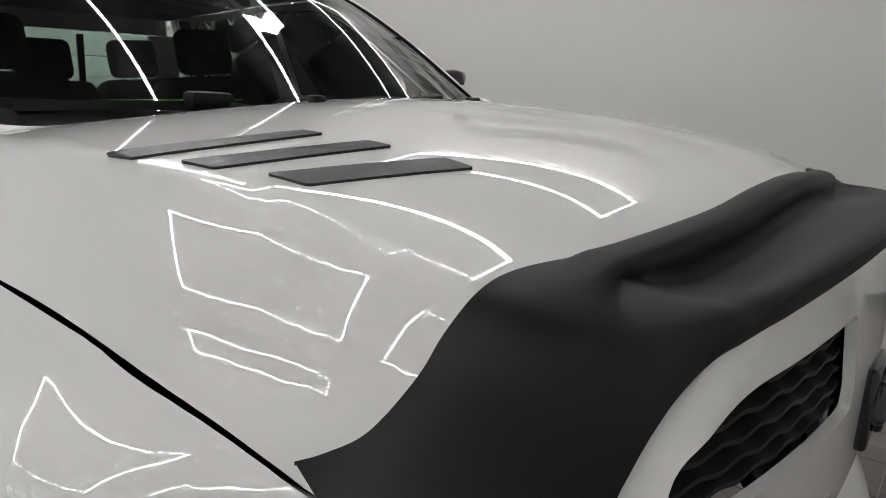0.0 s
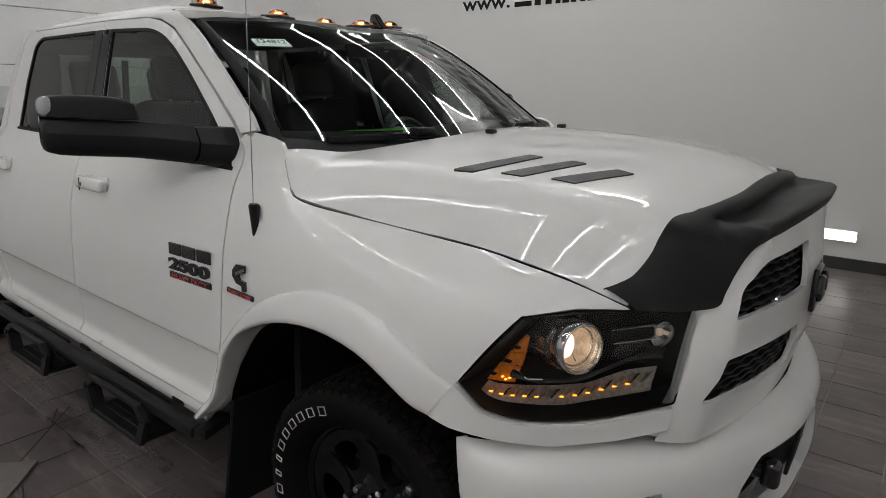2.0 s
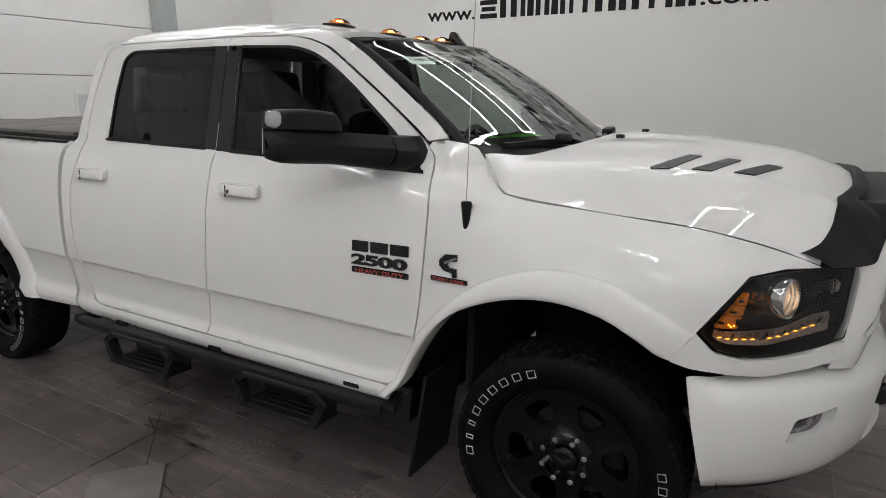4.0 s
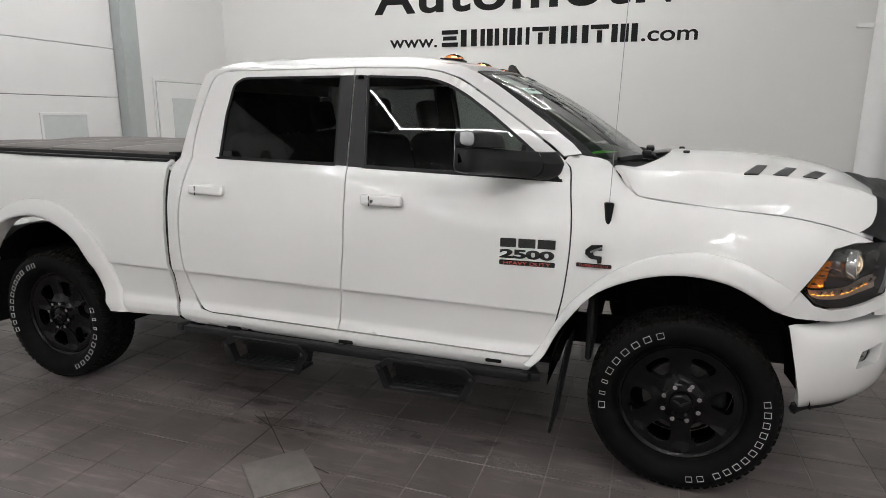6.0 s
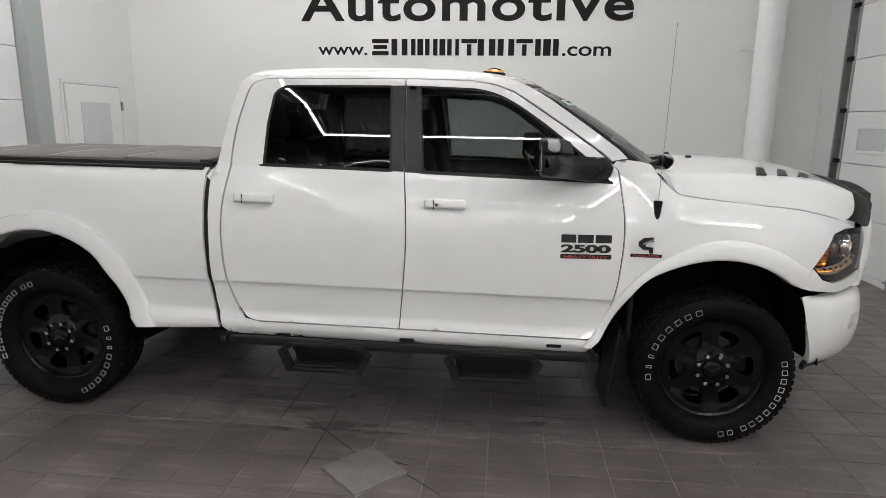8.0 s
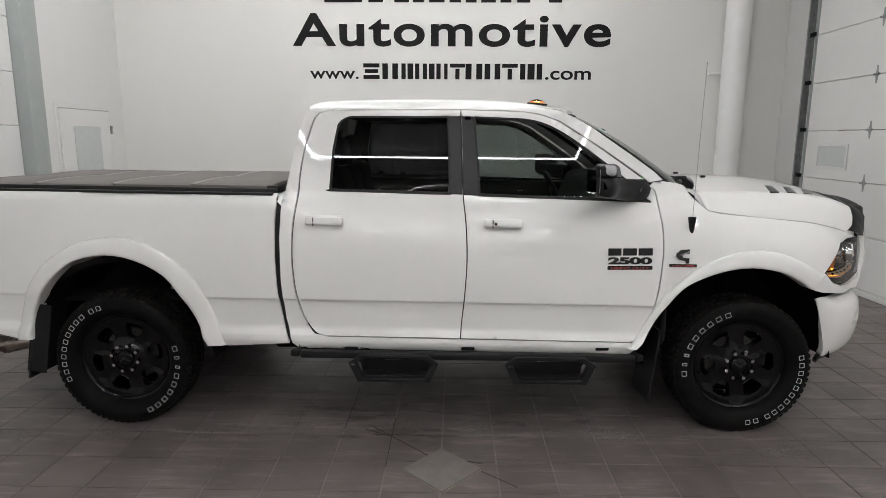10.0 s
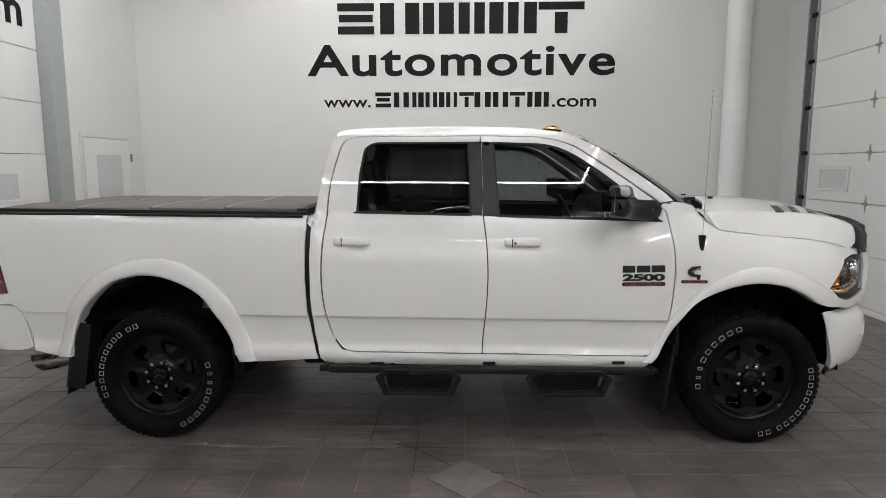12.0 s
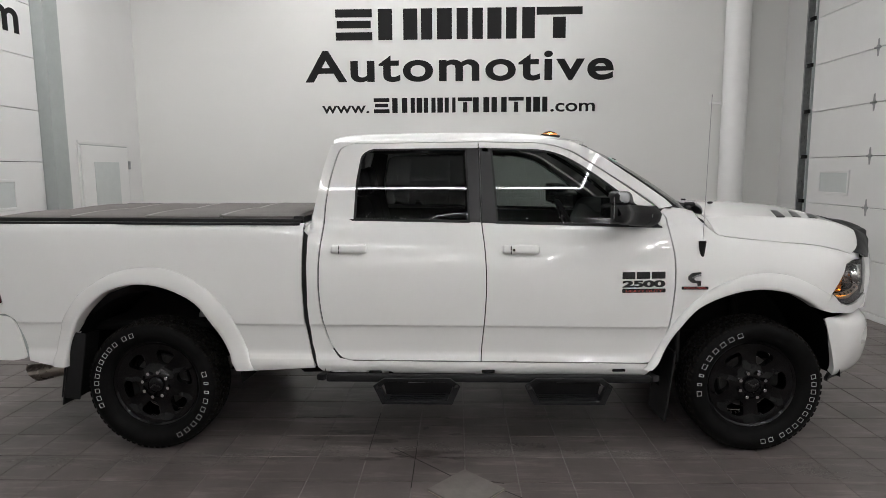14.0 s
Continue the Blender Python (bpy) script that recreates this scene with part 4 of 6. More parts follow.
hood = sheet("hood", HOOD, hood_surf(), PAINT, truck, step=0.03, thick=0.018)

# hood vents: three slanted dark inserts
for i in range(3):
    a = np.array((0.213 + 0.130 * i, -0.722 + 0.0385 * i))
    b = np.array((0.288 + 0.132 * i, -0.492 + 0.016 * i))
    wv = np.array((0.064, 0.010))
    sheet("hood_vent", rounded([tuple(a), tuple(a + wv), tuple(b + wv), tuple(b + wv * 0.25 + (b - a) * 0.02)], 0.006), hood_surf(0.0035), SATIN, hood, step=0.03, thick=0.006, label="dark slanted vent insert")

# washer nozzles
for y in (-0.235, 0.285):
    bm = rbox(0.035, 0.03, 0.016, 0.006, 2, m=Matrix.Translation((-0.015, y, hood_z(-0.015, y) + 0.007)))
    part("washer_nozzle", bm, TRIM, hood, "black washer nozzle", smooth=40)

# ---- stone deflector over the hood's nose ----
def deflector():
    edge = spl([(0.0, 0.842), (0.15, 0.841), (0.30, 0.835), (0.465, 0.804), (0.52, 0.789), (0.56, 0.778)])
    st = []
    for y in (0.0, 0.13, 0.26, 0.38, 0.46, 0.505):
        k = y / 0.505
        xr = edge(y)
        zr = hood_z(xr, y) + 0.003
        lip = 1 - sstep(0.80, 1.0, k)
        xf = 1.012 - 0.072 * k ** 2
        zf = 1.380 - 0.060 * k ** 1.7
        st.append([(xr, -y, zr), (xr + 0.006, -y, zr + 0.003 + 0.010 * lip), (xr + 0.034, -y, zr - 0.004 + 0.013 * lip), (xr + 0.046, -y, zr - 0.012 + 0.008 * lip), (xr + 0.056, -y, zr - 0.020 - 0.018 * lip), (xf + 0.002, -y, zf + 0.036), (xf + 0.006, -y, zf + 0.012), (xf, -y, zf)])
    for r, f, b in (((0.775, 0.575), (0.915, -0.548, 1.298), 0.012), ((0.774, 0.627), (0.902, -0.572, 1.260), 0.013), ((0.769, 0.665), (0.892, -0.592, 1.220), 0.013), ((0.763, 0.692), (0.882, -0.606, 1.190), 0.012), ((0.742, 0.726), (0.838, -0.672, 1.187), 0.009), ((0.714, 0.749), (0.785, -0.742, 1.192), 0.006), ((0.691, 0.764), (0.758, -0.768, 1.196), 0.004)):
        p = np.array((r[0], -r[1], hood_z(*r) + 0.003))
        q = np.array(f)
        row = []
        for t in (0, 0.15, 0.3, 0.46, 0.62, 0.8, 0.92, 1.0):
            m = p + (q - p) * t
            bb = b * math.sin(math.pi * t) + 0.005 * min(1, t * 6)
            row.append(tuple(m + np.array((0.78, -0.42, 0.46)) * bb + np.array((0.012, -0.006, 0)) * t))
        st.append(row)
    cols = list(zip(*st))
    rows = [catmull(r, 3) for r in zip(*[catmull(c, 5) for c in cols])]
    rows = [[tuple(np.array(r[0]) - np.array((0, 0, 0.012)))] + r + [tuple(np.array(r[-1]) - np.array((0.03, 0, -0.004)))] for r in rows]
    full = [[(x, -y, z) for x, y, z in r] for r in rows[:0:-1]] + rows
    return strip("stone_deflector", full, DEFL, truck, "matte black stone deflector on the hood edge", smooth=60)


deflector()

# ---- grille ----
GY = spl([(0.70, 0.685), (0.86, 0.690), (0.98, 0.668), (1.10, 0.648), (1.18, 0.624), (1.25, 0.583), (1.31, 0.530), (1.36, 0.46)])


def grille_x(y, z):
    e = abs(y) / GY(z)
    return 1.015 - 0.25 * abs(y) ** 2.2 - 0.055 * min(max((e - 0.90) / 0.10, 0), 1.2) ** 2 - 0.10 * max(0, z - 1.20) - 3.0 * max(0, z - 1.335) ** 2 - 0.22 * max(0, 1.02 - z)


g_surf = lambda off=0.0: (lambda y, z: (grille_x(y, z) + off, y, z))
zs = np.linspace(0.855, 1.30, 12)
G_OUT = [(GY(z), z) for z in zs] + [(0.505, 1.333), (0.465, 1.348), (0.25, 1.372), (0, 1.380), (-0.25, 1.372), (-0.465, 1.348), (-0.505, 1.333)] + [(-GY(z), z) for z in zs[::-1]] + [(-0.4, 0.845), (0, 0.84), (0.4, 0.845)]
up = [(0.150, 1.168, 0.01), (0.585, 1.160, 0.012), (0.562, 1.232, 0.03), (0.475, 1.282, 0.06), (0.155, 1.300, 0.02)]
lo = [(0.170, 0.950, 0.01), (0.640, 0.958, 0.01), (0.600, 1.068, 0.01), (0.180, 1.064, 0.01)]
hl4 = []
for q in (up, lo):
    r = rounded(q, 0.02)
    hl4 += [r, [(-a, b) for a, b in r][::-1]]
grille = sheet("grille", G_OUT, g_surf(), PAINT, truck, hl4, step=0.022, thick=0.014, label="white painted crossbar grille surround")
# mesh inserts: wavy dark slats set deep in each opening
for q, sg in ((up, 1), (up, -1), (lo, 1), (lo, -1)):
    z0, z1 = min(p[1] for p in q), max(p[1] for p in q)
    back = strip("grille_backing", [[(grille_x(sg * y, z) - 0.042, sg * y, z) for z in (z0 - 0.012, z1 + 0.012)] for y in np.linspace(0.14, 0.60, 9)], WELL, grille)
    ys = np.linspace(0.13, 0.64, 103)
    for i in range(6):
        z = z0 + (i + 0.5) * (z1 - z0) / 6
        ok = inside(ys, np.full(len(ys), z), [rounded(q, 0.02)])
        if ok.sum() < 6:
            continue
        a, b = ys[ok][0] - 0.012, ys[ok][-1] + 0.004
        rows = []
        for y in np.arange(a, b, 0.0095):
            zz = z + 0.003 * math.sin(y * 2 * math.pi / 0.075 + i * math.pi)
            x = grille_x(sg * y, z) - 0.034
            rows.append([(x, sg * y, zz - 0.007), (x + 0.014, sg * y, zz - 0.003), (x + 0.014, sg * y, zz + 0.003), (x, sg * y, zz + 0.008)])
        strip("grille_slat", rows, TRIM, back, smooth=50)
# white flank between grille and headlamp
for s in (-1, 1):
    rows = []
    for z in np.linspace(0.87, 1.185, 14):
        y = GY(z)
        rows.append([(grille_x(y, z) + 0.001, s * y, z), (grille_x(y, z) - 0.012, s * (y + 0.006), z), (grille_x(y, z) - 0.022, s * (y + 0.006), z)])
    strip("grille_flank", rows, PAINT, grille, smooth=60)
# badge mount in the crossing
bm = rbox(0.02, 0.11, 0.13, 0.009, 3, m=Matrix.Translation((1.020, 0, 1.132)))
em = part("grille_emblem", bm, BLACKGLOSS, grille, "black emblem on the crossing", smooth=45)
bm = rbox(0.02, 0.080, 0.075, 0.009, 3, m=Matrix.Translation((1.033, 0, 1.135)))
for sg in (-1, 1):
    rbox(0.024, 0.032, 0.065, 0.010, 3, m=pose(1.033, sg * 0.036, 1.145, sg * 18, 0, 0), bm=bm)
part("relief", bm, BLACKGLOSS, em, smooth=45)

# ---- headlamps ----
def headlamp(s):
    lamp = sheet("headlamp", HL_OUT, side_surf(s, -0.16), WELL, truck, step=0.04, thick=0.0, flip=s > 0, label="black headlamp unit, lit, with amber markers")
    rows = []
    c = np.array((0.66, 1.04))
    for x, z in HL_OUT:
        d = (c - np.array((x, z)))
        d = d / np.linalg.norm(d) * 0.004
        rows.append([(x, s * (w_side(x, z) - 0.002), z), (x + d[0], s * (w_side(x, z) - 0.002), z + d[1]), (x + d[0] * 2, s * (w_side(x, z) - 0.165), z + d[1] * 2)])
    strip("rim", rows, TRIM, lamp, closed=True, smooth=30)
    sheet("lens", HL_OUT, side_surf(s, -0.003), GLASS_L, lamp, step=0.03, thick=0.0, flip=s > 0, label="clear polycarbonate lens")
    # pale edge strip at the front end
    strip("edge_strip", [[(0.831 + 0.021 * t, s * (w_side(0.831 + 0.021 * t, 0.968 + 0.205 * t) - 0.008), 0.968 + 0.205 * t), (0.838 + 0.021 * t, s * (w_side(0.838 + 0.021 * t, 0.968 + 0.205 * t) - 0.007), 0.968 + 0.205 * t)] for t in np.linspace(0, 1, 9)], HATCHG, lamp, "pale edge line")
    # projector
    c = Vector((0.680, s * 0.830, 1.098))
    aim = Vector((0.92, s * 0.39, 0.03)).normalized()
    q = aim.to_track_quat("-Y", "Z").to_matrix().to_4x4()
    base = Matrix.Translation(c) @ q
    vs, fs = lathe([(0.030, 0.150), (0.046, 0.146), (0.050, 0.140), (0.050, 0.110), (0.055, 0.106), (0.057, 0.085), (0.057, 0.062), (0.053, 0.058), (0.053, 0.048), (0.060, 0.043), (0.062, 0.030), (0.0625, 0.006), (0.060, -0.004), (0.056, -0.006), (0.053, -0.002), (0.050, 0.014)], 44)
    o = raw("projector", moved(vs, base), fs, SATINCHROME, lamp, "chrome projector barrel")
    for a, w, y0, ln in ((200, 0.030, 0.075, 0.07), (250, 0.022, 0.085, 0.08), (300, 0.034, 0.070, 0.06), (345, 0.024, 0.085, 0.08), (30, 0.030, 0.075, 0.06), (80, 0.022, 0.085, 0.07), (140, 0.03, 0.08, 0.06)):
        part("projector_fin", rbox(w, ln, 0.012, 0.004, 2, m=base @ pose(0, 0, 0, 0, a, 0) @ Matrix.Translation((0.0, y0, 0.060))), SATINCHROME, o, smooth=30)
    vs, fs = lathe([(0.0, 0.060), (0.020, 0.056), (0.036, 0.042), (0.046, 0.022), (0.050, 0.012)], 36)
    raw("projector_bowl", moved(vs, base), fs, LENSBALL, o, "warm bowl with a glow of its own")
    vs, fs = lathe([(0.0, 0.026), (0.014, 0.028), (0.022, 0.034), (0.026, 0.044)], 24)
    glow = moved([(v[0] * 0.95 + s * 0.014, v[1], v[2] * 1.35) for v in vs], base)
    raw("lamp_glow", glow, fs, LAMP_W, o, "lit bulb behind the lens")
    # inner ring and shutter edge behind the lens
    vs, fs = lathe([(0.044, 0.020), (0.0475, 0.016), (0.049, 0.020), (0.0455, 0.026)], 36, True)
    raw("lens_ring", moved(vs, base), fs, SATINCHROME, o)
    rows = []
    for k in range(13):
        a = radians(-58 + 116 * k / 12)
        rows.append([(s * (-0.016 + 0.030 * math.cos(a)), 0.018, 0.044 * math.sin(a)), (s * (-0.020 + 0.030 * math.cos(a)), 0.022, 0.042 * math.sin(a))])
    strip("shutter_edge", [moved(r, base) for r in rows], TRIM, o)
    vs, fs = lathe([(0.0, -0.020), (0.018, -0.018), (0.034, -0.011), (0.046, 0.0), (0.051, 0.008)], 36)
    raw("projector_lens", moved(vs, base), fs, glass("projector_glass", (0.94, 0.92, 0.88), 0.03), o, "clear domed projector lens")
    # inner lamp
    c2 = Vector((0.802, s * 0.668, 1.118))
    b2 = Matrix.Translation(c2) @ q
    vs, fs = lathe([(0.010, 0.045), (0.024, 0.032), (0.033, 0.012), (0.036, 0.0), (0.038, 0.002)], 28)
    o = raw("inner_bowl", moved([(v[0], v[1], v[2] * 0.8) for v in vs], b2), fs, CHROME, lamp, "small warm reflector bowl")
    bm = bmesh.new()
    bmesh.ops.create_uvsphere(bm, u_segments=14, v_segments=10, radius=0.0095)
    bm.transform(b2 @ pose(0, 0.012, 0.002))
    part("inner_bulb", bm, LENSBALL, o, "dim warm bulb", smooth=60)
    # black shelf under the projector
    rows = []
    for k in range(21):
        x = 0.545 + 0.265 * k / 20
        z = 1.022 - 0.012 * math.sin(math.pi * min(1, k / 12)) + 0.050 * sstep(9, 18, k)
        rows.append([(x, s * (w_side(x, z) - 0.15), z + 0.022), (x, s * (w_side(x, z) - 0.055), z + 0.014), (x, s * (w_side(x, z) - 0.034), z + 0.004), (x, s * (w_side(x, z) - 0.030), z - 0.006), (x, s * (w_side(x, z) - 0.10), z - 0.016)])
    strip("bezel", rows, BLACKGLOSS, lamp, smooth=50)
    strip("bezel_line", [[(x, s * (w_side(x, z) - 0.0325), z), (x, s * (w_side(x, z) - 0.031), z - 0.0025)] for x, z in [(0.556 + 0.05 * t, 1.036 - 0.022 * sstep(0, 0.45, t)) for t in np.linspace(0, 1, 12)]], CHROME, lamp)
    # speckled inner reflector beside the projector
    sheet("inner_reflector", rounded([(0.705, 1.035), (0.765, 1.055), (0.775, 1.10), (0.72, 1.10)], 0.015), side_surf(s, -0.075), mat("speckled_reflector", (0.16, 0.14, 0.13), 0.18, metal=0.8, var=0.9, scale=130, bump=0.9, bscale=220), lamp, step=0.02, thick=0.01, flip=s > 0)
    # bright-edged bar between projector and inner lamp
    br = Matrix.Translation((0.755, s * 0.735, 1.128)) @ pose(0, 0, 0, 0, -6, -46 * s)
    bar = part("bridge", rbox(0.10, 0.010, 0.030, 0.005, 2, m=br), TRIM, lamp, smooth=40)
    for dz in (-0.016, 0.016):
        part("bridge_line", rbox(0.098, 0.004, 0.004, 0.001, 1, m=br @ Matrix.Translation((0, s * 0.007, dz))), SATINCHROME, bar)
    part("bridge_line", rbox(0.004, 0.004, 0.034, 0.001, 1, m=br @ Matrix.Translation((0.049, s * 0.007, 0))), SATINCHROME, bar)
    # amber marker in three ribbed steps
    am = sheet("marker_reflector", [(0.492, 1.000), (0.549, 0.998), (0.560, 1.035), (0.516, 1.037)], side_surf(s, -0.044), AMBER, lamp, step=0.012, thick=0.02, flip=s > 0, label="amber marker reflector with a faint glow")
    for poly in ([(0.519, 1.041), (0.561, 1.039), (0.566, 1.067), (0.539, 1.069)], [(0.542, 1.073), (0.567, 1.071), (0.571, 1.108), (0.566, 1.110)]):
        sheet("marker_step", poly, side_surf(s, -0.048), AMBER, am, step=0.012, thick=0.02, flip=s > 0)
    for x, z, w in ((0.505, 1.018, 0.02), (0.535, 1.052, 0.022), (0.553, 1.086, 0.016)):
        part("marker_ledge", rbox(w, 0.012, 0.006, 0.002, 1, m=Matrix.Translation((x, s * (w_side(x, z) - 0.040), z))), TRIM, am)
    for x, z in ((0.533, 1.006), (0.541, 1.010), (0.527, 1.012)):
        part("marker_led", rbox(0.006, 0.008, 0.004, 0.0015, 1, m=Matrix.Translation((x, s * (w_side(x, z) - 0.040), z))), AMBER_LIT, am, "lit amber LED")
    # running-light strip
    top = spl([(0.485, 0.991), (0.505, 0.986), (0.60, 0.988), (0.67, 0.995), (0.704, 1.010), (0.744, 1.028), (0.795, 1.037)])
    low = spl([(0.485, 0.978), (0.503, 0.964), (0.548, 0.953), (0.63, 0.949), (0.70, 0.963), (0.80, 0.986)])
    rows = []
    for x in np.linspace(0.487, 0.795, 24):
        a, b = top(x), low(x)
        m = 0.45 * a + 0.55 * b
        rows.append([(x, s * (w_side(x, a) - 0.060), a), (x, s * (w_side(x, m) - 0.040), m), (x, s * (w_side(x, m) - 0.034), m - 0.002), (x, s * (w_side(x, b) - 0.030), b)])
    drl = strip("running_light", rows, REFLECTOR, lamp, "ribbed running-light strip with amber LEDs", smooth=30)
    for k, x in enumerate(np.linspace(0.506, 0.775, 13)):
        a, b = top(x), low(x)
        m = 0.45 * a + 0.55 * b
        part("led_divider", rbox(0.005, 0.022, (a - b) * 0.62, 0.002, 1, m=pose(x + 0.010, s * (w_side(x, m) - 0.044), m + (a - m) * 0.45, 0, 35, 0)), CHROME if k % 2 else REFLECTOR, drl)
        if k not in (5, 12):
            part("amber_led", rbox(0.012, 0.004, 0.0028, 0.001, 1, m=pose(x, s * (w_side(x, m) - 0.034), m + 0.001, 0, -14, 0)), AMBER_LIT, drl, "lit amber LED")
    return lamp


for s in (-1, 1):
    headlamp(s)

# ---- front bumper ----
BP = catmull([(0.425, 0.962), (0.47, 0.972), (0.55, 0.955), (0.66, 0.885), (0.78, 0.775), (0.88, 0.64), (0.978, 0.44), (1.037, 0.22), (1.052, 0.0)], 5)
BL = [0.0]
for a, b in zip(BP, BP[1:]):
    BL.append(BL[-1] + math.hypot(b[0] - a[0], b[1] - a[1]))
BX, BW = spl(list(zip(BL, [p[0] for p in BP]))), spl(list(zip(BL, [p[1] for p in BP])))
END = BL[-1]
PUSH = spl([(0.40, -0.085), (0.46, -0.055), (0.50, -0.015), (0.56, 0.012), (0.66, 0.026), (0.74, 0.022), (0.79, 0.012), (0.82, -0.008), (0.842, -0.045), (0.853, -0.10), (0.858, -0.15)])


def bump_surf(s, off=0.0):
    def f(l, z):
        l = min(max(l, 0.0), END)
        e = 0.01
        x, w = BX(l), BW(l)
        tx, tw = BX(min(l + e, END)) - BX(max(l - e, 0)), BW(min(l + e, END)) - BW(max(l - e, 0))
        n = math.hypot(tx, tw) + 1e-9
        p = PUSH(z) * sstep(-0.05, 0.18, l) + off
        return (x - tw / n * p, s * (w + tx / n * p), z)
    return f


E1 = END + 0.0
B_OUT = [(0.0, 0.838), (0.02, 0.846), (0.40, 0.848), (END, 0.848), (END, 0.455), (0.62, 0.455), (0.35, 0.470), (0.085, 0.480), (0.055, 0.60), (0.02, 0.76)]
FOG = rounded([(0.345, 0.728), (0.515, 0.748), (0.495, 0.685), (0.455, 0.662), (0.312, 0.655)], 0.014)
AIR = rounded([(0.735, 0.575), (0.755, 0.69), (0.83, 0.762), (END - 0.004, 0.768), (END - 0.004, 0.55), (0.76, 0.545)], 0.02)
for s in (-1, 1):
    shell = sheet("bumper_shell", B_OUT, bump_surf(s), PAINT, truck, [FOG, AIR], step=0.028, thick=0.04, flip=s > 0, label="white painted bumper half")
    sheet("fog_bezel", FOG, bump_surf(s, -0.055), BLACKGLOSS, shell, step=0.03, thick=0, flip=s > 0)
    fog = sheet("fog_lens", rounded([(0.352, 0.722), (0.468, 0.736), (0.448, 0.688), (0.425, 0.668), (0.325, 0.662)], 0.012), bump_surf(s, -0.034), mat("fog_reflector", (0.34, 0.34, 0.34), 0.2, metal=0.9, var=0.5, scale=40), shell, step=0.02, thick=0.02, flip=s > 0, label="clear ribbed fog lamp")
    for a, b in ((0.675, 0.690), (0.693, 0.708), (0.712, 0.724)):
        strip("fog_rib", [[bump_surf(s, -0.030)(l, a + 0.10 * (l - 0.36)), bump_surf(s, -0.026)(l, a + 0.004 + 0.10 * (l - 0.36))] for l in np.linspace(0.345, 0.435, 7)], CHROME, fog)
    sheet("air_opening", [(0.70, 0.52), (0.70, 0.79), (END, 0.79), (END, 0.52)], bump_surf(s, -0.09), WELL, shell, step=0.06, thick=0, flip=s > 0)
    # air dam under the bumper
    dam = [(0.07, 0.480), (0.35, 0.468), (0.62, 0.452), (END, 0.452), (END, 0.42), (0.5, 0.425), (0.20, 0.440), (0.10, 0.425), (0.07, 0.45)]
    sheet("air_dam", dam, bump_surf(s, -0.012), TRIM, truck, step=0.04, thick=0.02, flip=s > 0, label="black plastic air dam")
    # tow hook
    bm = rbox(0.13, 0.035, 0.04, 0.012, 2, m=Matrix.Translation((0.965, s * 0.33, 0.665)))
    rbox(0.05, 0.05, 0.085, 0.018, 3, m=Matrix.Translation((1.02, s * 0.33, 0.67)), bm=bm)
    part("tow_hook", bm, BLACKGLOSS, truck, "black tow hook", smooth=45)
# plate bracket in the middle
bm = rbox(0.012, 0.34, 0.16, 0.005, 2, m=pose(1.046, 0.0, 0.67, 0, 6, 0))
plate = part("plate_bracket", bm, TRIM, truck, "black blank plate bracket", smooth=40)
for yy in (-0.12, 0.12):
    part("plate_bolt", cyl(0.008, 0.012, 10, m=pose(1.055, yy, 0.71, 0, 90, 0)), STEEL, plate)

# ---- wheels ----
WR = 0.42


